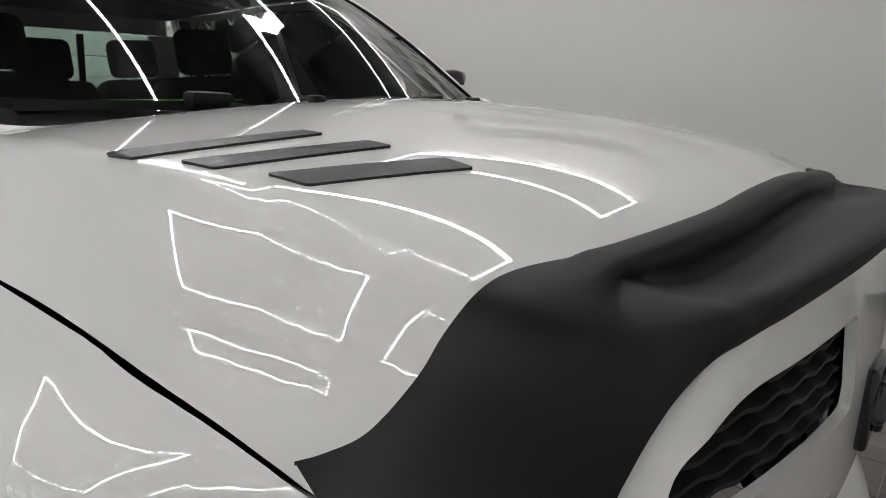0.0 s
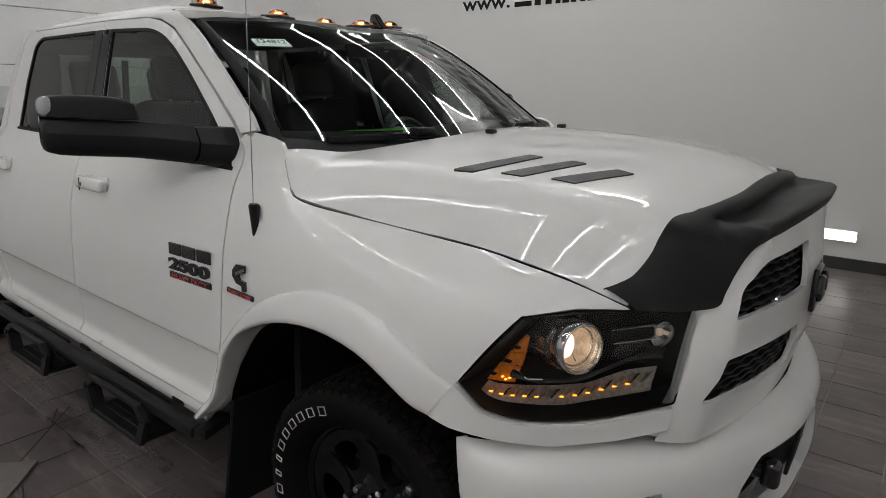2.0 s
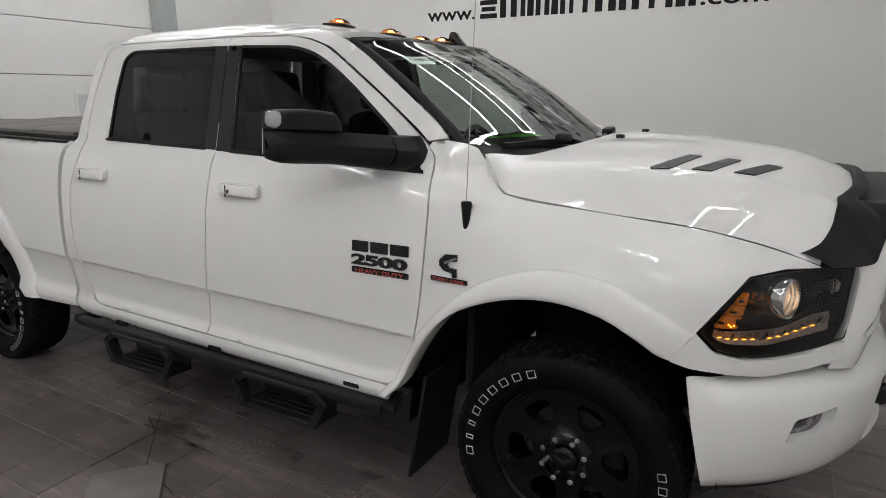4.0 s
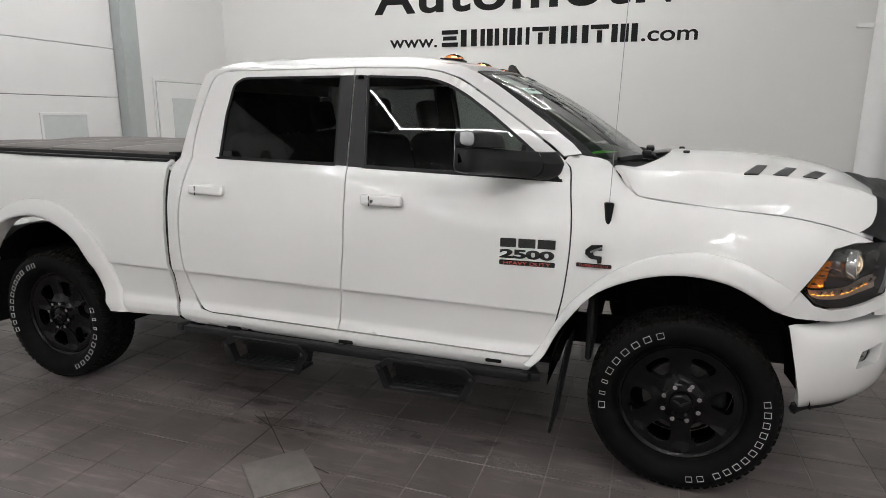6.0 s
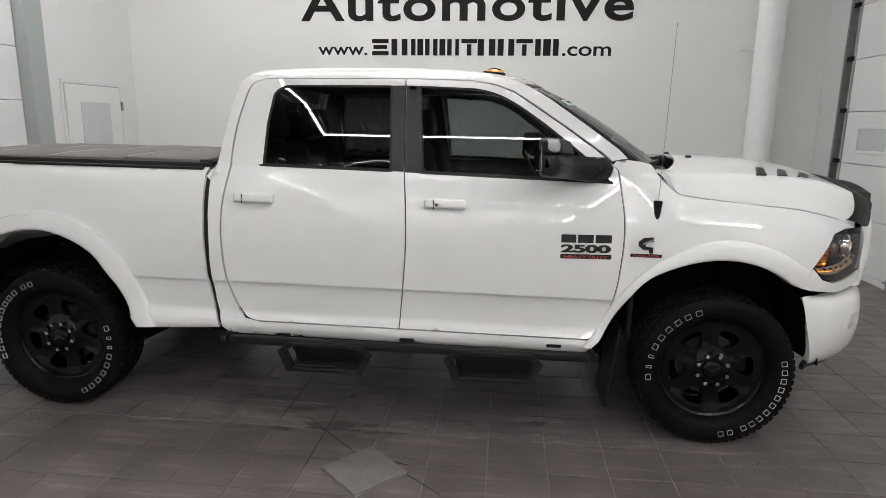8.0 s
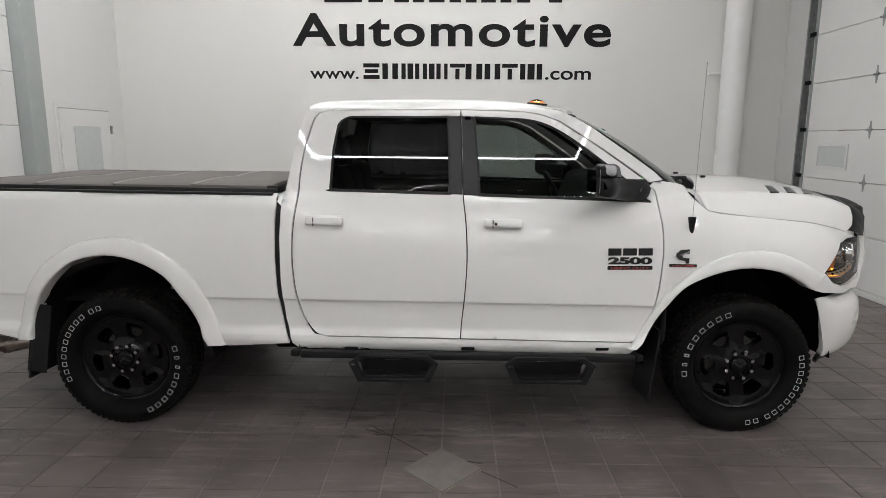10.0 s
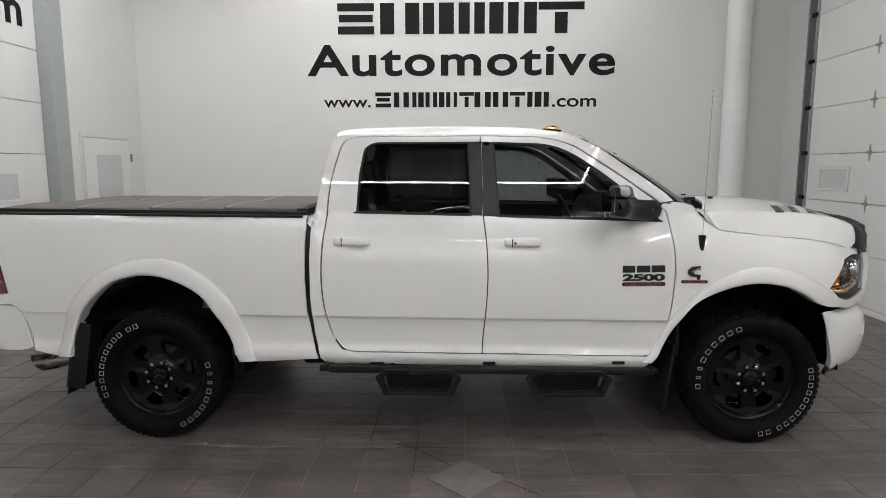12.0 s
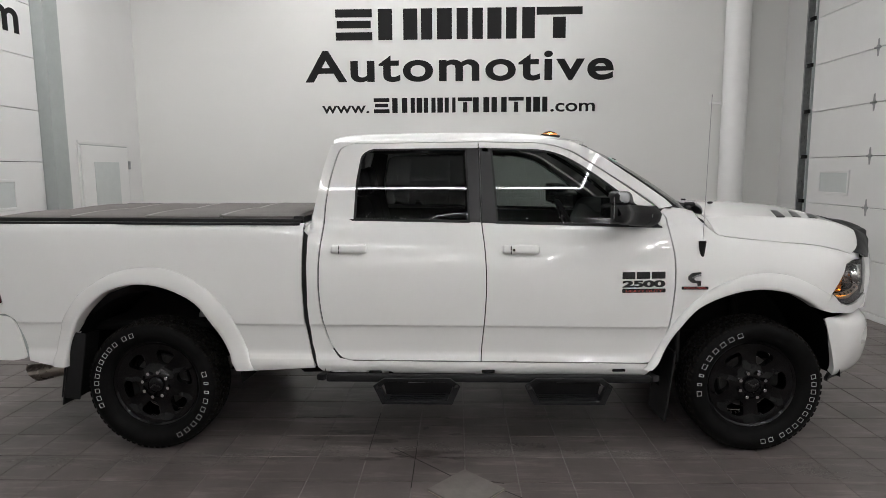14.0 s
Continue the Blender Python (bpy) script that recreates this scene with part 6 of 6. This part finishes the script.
HINGE = mat("pale_vinyl_hinge", (0.25, 0.235, 0.22), 0.55, var=0.15, scale=20)
for x in cuts[1:-1]:
    z = 1.480 - 0.022 * (x + 2.86) / 1.97 + 0.028
    rows = []
    for y in np.linspace(-0.80, 0.80, 17):
        c = z + 0.045 * (1 - (y / 0.83) ** 2)
        rows.append([(x - 0.017, y, c - 0.004), (x - 0.013, y, c + 0.003), (x + 0.013, y, c + 0.003), (x + 0.017, y, c - 0.004)])
    strip("cover_hinge", rows, HINGE, cv, "paler fold between two cover panels", smooth=40)
for s in (-1, 1):
    bm = rbox(2.03, 0.045, 0.040, 0.008, 2, m=pose(-3.83, s * 0.855, 1.490, 0, 1.25, 0))
    part("side_rail", bm, TRIM, cv, "black rail", smooth=40)
    part("rail_cap", rbox(2.02, 0.10, 0.016, 0.006, 2, m=pose(-3.83, s * 0.885, 1.478, 0, 1.25, 0)), TRIM, cv, smooth=40)
part("clamp", rbox(0.06, 0.05, 0.03, 0.008, 2, m=Matrix.Translation((-2.85, -0.83, 1.492))), TRIM, cv, smooth=40)
part("bed_front_wall", rbox(0.04, 1.75, 0.62, 0.01, 1, m=Matrix.Translation((-2.83, 0, 1.14))), PAINT, truck)
tg = part("tailgate", rbox(0.07, 1.62, 0.52, 0.02, 2, m=Matrix.Translation((-4.80, 0, 1.215))), PAINT, truck, smooth=40)
part("tailgate_handle", rbox(0.03, 0.25, 0.08, 0.02, 2, m=Matrix.Translation((-4.845, 0, 1.30))), TRIM, tg, smooth=40)
for s in (-1, 1):
    tl = sheet("tail_lamp", rounded([(-4.748, 1.314), (-4.673, 1.002), (-4.83, 0.994), (-4.86, 1.33)], 0.012), side_surf(s, 0.002), RED_LENS, truck, step=0.04, thick=0.09, flip=s > 0, label="dark red tail lamp")
    for k in range(4):
        part("brake_bulb", rbox(0.022, 0.006, 0.010, 0.003, 1, m=Matrix.Translation((-4.722 - 0.006 * (k % 2), s * (w_side(-4.72, 1.10) + 0.003), 1.075 + 0.018 * k))), RED_LIT, tl, "glowing red bulb")
    part("lamp_back", rbox(0.03, 0.14, 0.27, 0.01, 1, m=Matrix.Translation((-4.845, s * 0.90, 1.125))), RED_LENS, tl)
# rear bumper
RB = [(-4.535, 0.655), (-4.56, 0.76), (-4.60, 0.880), (-4.632, 0.915), (-4.70, 0.925), (-5.02, 0.92), (-5.05, 0.88), (-5.04, 0.70), (-4.98, 0.66), (-4.62, 0.640)]
for s in (-1, 1):
    sheet("rear_bumper_end", rounded(RB, 0.02), lambda x, z, s=s: (x, s * (1.0 - 0.25 * max(0.0, (-4.85 - x)) ** 1.3), z), PAINT, truck, step=0.04, thick=0.30, flip=s > 0, label="white painted bumper end")
    rows = [[(x - 0.012, s * 0.999, z), (x + 0.004, s * 0.985, z + 0.004), (x + 0.010, s * 0.95, z + 0.004)] for x, z in RB[:5]]
    strip("bumper_gap_trim", rows, JAMB, truck, smooth=40)
part("rear_bumper", rbox(0.22, 1.5, 0.24, 0.03, 2, m=Matrix.Translation((-4.94, 0, 0.79))), PAINT, truck, smooth=40)
# cab back wall with rear glass
bm = bmesh.new()
for y0, y1, z0, z1 in ((-0.80, 0.80, 0.95, 1.50), (-0.72, 0.72, 1.86, 1.97), (-0.78, -0.60, 1.50, 1.86), (0.60, 0.78, 1.50, 1.86)):
    rbox(0.03, y1 - y0, z1 - z0, 0, m=Matrix.Translation((-2.715 + 0.0, (y0 + y1) / 2, (z0 + z1) / 2)), bm=bm)
for v in bm.verts:
    v.co.x += 0.16 * max(0, v.co.z - 1.50)
back = part("cab_back", bm, PAINT, truck)
part("rear_window", rbox(0.006, 1.20, 0.38, 0, m=pose(-2.690, 0, 1.68, 0, 9, 0)), GLASS_W, back, "tinted rear window")
for y in (-0.22, 0.22):
    part("window_bar", rbox(0.02, 0.03, 0.38, 0, m=pose(-2.690, y, 1.68, 0, 9, 0)), TRIM, back)
part("bulkhead", rbox(0.03, 1.6, 0.95, 0.01, 1, m=Matrix.Translation((-0.42, 0, 1.0))), SEAM, truck)

# ---- cabin ----
def seat(x, y, w=0.52):
    st = tagged(new("front_seat" if x > -1.9 else "rear_seat"), "dark cloth seat")
    st.parent = truck
    part("seat_cushion", rbox(0.52, w, 0.18, 0.06, 3, m=Matrix.Translation((x, y, 0.98))), INTER, st, smooth=50)
    part("seat_back", rbox(0.16, w, 0.62, 0.06, 3, m=pose(x - 0.30, y, 1.32, 0, -12, 0)), INTER, st, smooth=50)
    part("headrest", rbox(0.09, 0.27, 0.20, 0.04, 3, m=pose(x - 0.385, y, 1.735, 0, -10, 0)), INTER, st, smooth=50)
    for d in (-0.07, 0.07):
        part("headrest_post", cyl(0.008, 0.14, 10, m=pose(x - 0.37, y + d, 1.63)), STEEL, st)


for y in (-0.42, 0.42):
    seat(-1.33, y)
for y in (-0.45, 0.0, 0.45):
    seat(-2.18, y, 0.44)
part("cabin_floor", rbox(2.2, 1.66, 0.04, 0, m=Matrix.Translation((-1.6, 0, 0.80))), INTER, truck)
part("headliner", rbox(1.35, 1.36, 0.02, 0, m=Matrix.Translation((-1.85, 0, 1.955))), mat("grey_headliner", (0.28, 0.28, 0.27), 0.9), truck)
rows = []
for k in range(17):
    y = -0.80 + 1.6 * k / 16
    hump = 0.035 * math.exp(-((y - 0.38) / 0.2) ** 2)
    xs = XB(y / 0.84)
    rows.append([(xs + 0.02, y, 1.445), (xs - 0.10, y, 1.495 + hump * 0.2), (xs - 0.20, y, 1.522 + hump * 0.4), (xs - 0.34, y, 1.524 + hump * 0.6), (-0.78, y, 1.485 + hump * 0.6), (-0.84, y, 1.33), (-0.82, y, 1.10), (-0.70, y, 0.9)])
dash = strip("dashboard", rows, DASH, truck, "dark moulded dashboard", smooth=50)
# steering wheel on the far side
vs, fs = lathe([(0.19 + 0.016 * math.cos(a), 0.016 * math.sin(a)) for a in np.linspace(0, 2 * math.pi, 10, endpoint=False)], 40, True)
sw = raw("steering_wheel", vs, fs, DASH, truck, "dark steering wheel")
sw.matrix_basis = pose(-0.93, 0.40, 1.36, -25, 0, 90)
for a in (0, 180, 270):
    part("wheel_spoke", rbox(0.16, 0.012, 0.035, 0.005, 2, m=pose(0, 0, 0, 0, a, 0) @ Matrix.Translation((0.10, 0, 0))), DASH, sw)
part("wheel_hub", rbox(0.15, 0.05, 0.12, 0.03, 3), DASH, sw, smooth=50)
bm = rbox(0.02, 0.24, 0.06, 0.015, 3, m=Matrix.Translation((-0.86, 0.0, 1.86)))
part("rear_view_mirror", bm, DASH, truck, smooth=50)

# ---- badges ----
def badge_box(parent, x0, x1, z0, z1, material, off=0.004, s=-1, name="badge_block"):
    xm, zm = (x0 + x1) / 2, (z0 + z1) / 2
    y = s * (w_side(xm, zm) + off)
    return part(name, rbox(x1 - x0, 0.006, z1 - z0, 0.002, 1, m=Matrix.Translation((xm, y, zm))), material, parent)


for s in (-1, 1):
    door = [o for o in truck.children if o.name.startswith("front_door")][0 if s < 0 else 1]
    fen = [o for o in truck.children if o.name.startswith("front_fender")][0 if s < 0 else 1]
    yb = s * (w_side(-0.71, 1.10) + 0.003)
    bd = part("door_badge", rbox(0.262, 0.008, 0.024, 0.004, 1, m=Matrix.Translation((-0.7085, yb, 1.026))), BLACKGLOSS, door, "black model badge with a red strip")
    for k, (a, b) in enumerate(((-0.838, -0.762), (-0.752, -0.672), (-0.662, -0.580))):
        badge_box(bd, a, b, 1.098, 1.140, BLACKGLOSS, s=s)
    digits = text_mesh("2500", 0.256, 0.042, 0.006, 0.95, 0.045)
    if s > 0:
        digits.transform(Matrix.Rotation(math.pi, 4, "Z"))
    letters(digits, BLACKGLOSS, bd, (-0.8385 if s < 0 else -0.580, yb, 1.047), "badge_digit")
    o = link("badge_words", text_mesh("HEAVY DUTY", 0.22, 0.015, 0.002), RED_INK, bd, "red words")
    o.matrix_basis = pose(-0.818, yb - 0.004, 1.018) if s < 0 else pose(-0.598, yb + 0.004, 1.018, 0, 0, 180)
    xb = -0.375
    yb2 = s * (w_side(xb, 1.06) + 0.004)
    eb = part("engine_badge", rbox(0.155, 0.008, 0.018, 0.003, 1, m=Matrix.Translation((-0.405, yb2, 1.040))), BLACKGLOSS, fen, "black engine badge with a red strip")
    o = link("badge_words", text_mesh("TURBO DIESEL", 0.135, 0.010, 0.002), RED_INK, eb, "red words")
    o.matrix_basis = pose(-0.472, yb2 - 0.004, 1.035) if s < 0 else pose(-0.338, yb2 + 0.004, 1.035, 0, 0, 180)
    bm = prism([(-0.425, 1.072), (-0.445, 1.09), (-0.445, 1.11), (-0.42, 1.132), (-0.372, 1.136), (-0.372, 1.112), (-0.405, 1.108), (-0.412, 1.095), (-0.405, 1.086), (-0.372, 1.084), (-0.372, 1.054), (-0.39, 1.052), (-0.392, 1.068)], s * (w_side(-0.40, 1.09) + 0.001), s * (w_side(-0.40, 1.09) + 0.009))
    part("engine_mark", bm, BLACKGLOSS, eb)
    part("mark_bar", rbox(0.055, 0.003, 0.009, 0.001, 1, m=pose(-0.398, s * (w_side(-0.40, 1.11) + 0.011), 1.112, 0, -24 * 1, 0)), STEEL, eb)

# ---- the body's set: sides lean in towards the roof, the middle lies lower, the tail a little down ----
def settle(x, y, z):
    u, f = abs(y), sstep(-0.55, -0.15, x)
    lean = 0.065 * (z - 1.0) * (1 - f) - 0.022 * f
    nu = u - lean * sstep(0.30, 0.95, u)
    return (x - 0.033 - 0.0065 * x - 0.028 * sstep(-0.2, 0.65, x), math.copysign(nu, y), z + 0.017 + 0.011 * x - 0.05 * (0.9 - u) - 0.008 * sstep(0.3, 0.85, x) - 0.014 * sstep(1.85, 2.0, z))


bpy.context.view_layer.update()
rolling = {o for w in truck.children if w.name.startswith("wheel") and "liner" not in w.name for o in (w, *w.children_recursive)}
for o in truck.children_recursive:
    if o.data is None or o in rolling:
        continue
    there = o.matrix_world.copy()
    back = there.inverted()
    for v in o.data.vertices:
        v.co = back @ Vector(settle(*(there @ v.co)))
    o.data.update()

# ---- floor ----
slab("floor", LX - 0.5, RX + 0.5, BY - 0.2, WY + 0.2, -0.12, -0.004, GROUT, "grey grout bed under the slate floor tiles", "floor")
floor = bpy.data.objects["floor"]
T = 0.3048
ox, oy = -2.124, -1.355
# the loose tile
lt = part("loose_tile", rbox(T, T, 0.010, 0.0012, 1), LOOSE, None)
lt.matrix_basis = pose(-1.816, -1.452, 0.0105, 0.6, -0.4, 47)
tagged(lt, "pale loose square tile lying askew on the floor", "tile")
part("tile_edge", rbox(T - 0.004, T - 0.004, 0.0035, 0, m=Matrix.Translation((0, 0, -0.0060))), TILEEDGE, lt, "raw pale edge")
# floor tiles: near ones singly, the rest joined
rt = random.Random(11)
tile_me = bpy.data.meshes.new("tile")
b = rbox(T - 0.006, T - 0.006, 0.008, 0.0012, 1)
b.to_mesh(tile_me)
b.free()
tile_me.materials.append(TILE)
bv, bf = [], []
near = []
i0, i1 = int((LX - 0.5 - ox) / T) - 1, int((RX + 0.5 - ox) / T) + 1
j0, j1 = int((BY - oy) / T) - 1, int((WY - oy) / T) + 1
base_v = [v.co.copy() for v in tile_me.vertices]
base_f = [tuple(p.vertices) for p in tile_me.polygons]
for i in range(i0, i1 + 1):
    for j in range(j0, j1 + 1):
        cx, cy = ox + (i + 0.5) * T, oy + (j + 0.5) * T
        if cx < LX - 0.35 or cx > RX + 0.3 or cy < BY or cy > WY:
            continue
        dz = -0.004 + rt.uniform(-0.0005, 0.0005)
        if -4.6 < cx < 1.4 and -2.6 < cy < 1.1 and len(near) < 295:
            near.append((cx, cy, dz, rt.choice((0, 90, 180, 270))))
        else:
            m = pose(cx, cy, dz, 0, 0, rt.choice((0, 90, 180, 270)))
            s = len(bv)
            bv += [tuple(m @ v) for v in base_v]
            bf += [tuple(s + k for k in f) for f in base_f]
me = bpy.data.meshes.new("tile_field")
me.from_pydata(bv, [], bf)
o = link("tile_field", me, TILE, floor, "dark slate floor tiles")
o["kind"] = "stuff"
for cx, cy, dz, rz in near:
    o = new("tile", tile_me)
    o.parent = floor
    o.matrix_basis = pose(cx, cy, dz, 0, 0, rz)
# dried wash-off dust
def dust_material():
    m = mat("dried_dust", (0.34, 0.315, 0.295), 0.8)
    N, L = m.node_tree.nodes, m.node_tree.links
    geo = N.new("ShaderNodeNewGeometry")
    fine, broad = N.new("ShaderNodeTexNoise"), N.new("ShaderNodeTexNoise")
    for nz, sc, st in ((fine, 60.0, (1, 1.6, 1)), (broad, 7.0, (0.5, 2.4, 1))):
        mp = N.new("ShaderNodeMapping")
        mp.inputs["Scale"].default_value = st
        L.new(geo.outputs["Position"], mp.inputs["Vector"])
        nz.inputs["Scale"].default_value = sc
        nz.inputs["Detail"].default_value = 5
        L.new(mp.outputs[0], nz.inputs["Vector"])
    mu = N.new("ShaderNodeMath")
    mu.operation = "MULTIPLY"
    L.new(fine.outputs["Fac"], mu.inputs[0])
    L.new(broad.outputs["Fac"], mu.inputs[1])
    mr = N.new("ShaderNodeMapRange")
    mr.inputs[1].default_value, mr.inputs[2].default_value = 0.26, 0.40
    mr.inputs[3].default_value, mr.inputs[4].default_value = 0.0, 0.75
    L.new(mu.outputs[0], mr.inputs[0])
    L.new(mr.outputs[0], N["Principled BSDF"].inputs["Alpha"])
    return m


DUST = dust_material()
for k, (cx, cy, rx, ry) in enumerate(((-1.72, -0.93, 0.62, 0.10), (-3.45, -1.08, 0.55, 0.09), (-0.62, -1.0, 0.5, 0.10), (-2.75, -0.98, 0.45, 0.09), (-4.3, -1.15, 0.4, 0.08), (0.4, -1.2, 0.5, 0.10))):
    r = random.Random(40 + k)
    loop = [(cx + rx * (0.7 + 0.5 * r.random()) * math.cos(a), cy + ry * (0.6 + 0.7 * r.random()) * math.sin(a)) for a in np.linspace(0, 2 * math.pi, 14, endpoint=False)]
    bm = bmesh.new()
    bm.faces.new([bm.verts.new((x, y, 0.0016 + 0.0001 * k)) for x, y in catmull(loop, 4, True)])
    part("dust_patch", bm, DUST, floor, "pale dried dust left by washing")
# wet stains and cracks
def blot(cx, cy, rx, ry, seed):
    r = random.Random(seed)
    loop = []
    for k in range(11):
        a = 2 * math.pi * k / 11
        q = 0.55 + 0.7 * r.random()
        loop.append((cx + rx * q * math.cos(a), cy + ry * q * math.sin(a)))
    bm = bmesh.new()
    bm.faces.new([bm.verts.new((x, y, 0.0013)) for x, y in catmull(loop, 4, True)])
    return part("wet_stain", bm, STAIN, floor)


for k, (cx, cy, rx, ry) in enumerate(((-2.355, -0.824, 0.09, 0.035), (-2.421, -0.443, 0.05, 0.016), (-2.276, -0.450, 0.10, 0.012), (-2.01, -0.435, 0.10, 0.018), (-1.866, -0.716, 0.05, 0.022), (-2.488, -0.691, 0.10, 0.03), (-2.66, -0.42, 0.05, 0.02), (-2.75, -0.62, 0.08, 0.018), (-0.94, -0.84, 0.07, 0.035), (-1.93, -0.455, 0.03, 0.012), (-2.58, -0.70, 0.10, 0.02), (-2.12, -1.02, 0.17, 0.06))):
    blot(cx, cy, rx, ry, k)
rb = random.Random(77)
for k in range(26):
    blot(rb.uniform(-3.0, -0.9), rb.uniform(-1.15, -0.40), rb.uniform(0.02, 0.10), rb.uniform(0.008, 0.026), 100 + k)
for x0, y0, x1, y1 in ((-2.27, -0.93, -1.899, -1.288), (-2.124, -0.82, -2.124, -1.42), (-2.427, -0.35, -2.427, -0.977), (-2.25, -1.05, -1.93, -1.05), (-2.12, -1.074, -2.30, -0.98), (-1.60, -1.452, -1.42, -1.60), (-1.70, -1.34, -1.60, -1.37)):
    L = math.hypot(x1 - x0, y1 - y0)
    part("crack", rbox(L, 0.0045, 0.002, 0, m=pose((x0 + x1) / 2, (y0 + y1) / 2, 0.0008, 0, 0, math.degrees(math.atan2(y1 - y0, x1 - x0)))), CRACK, floor)
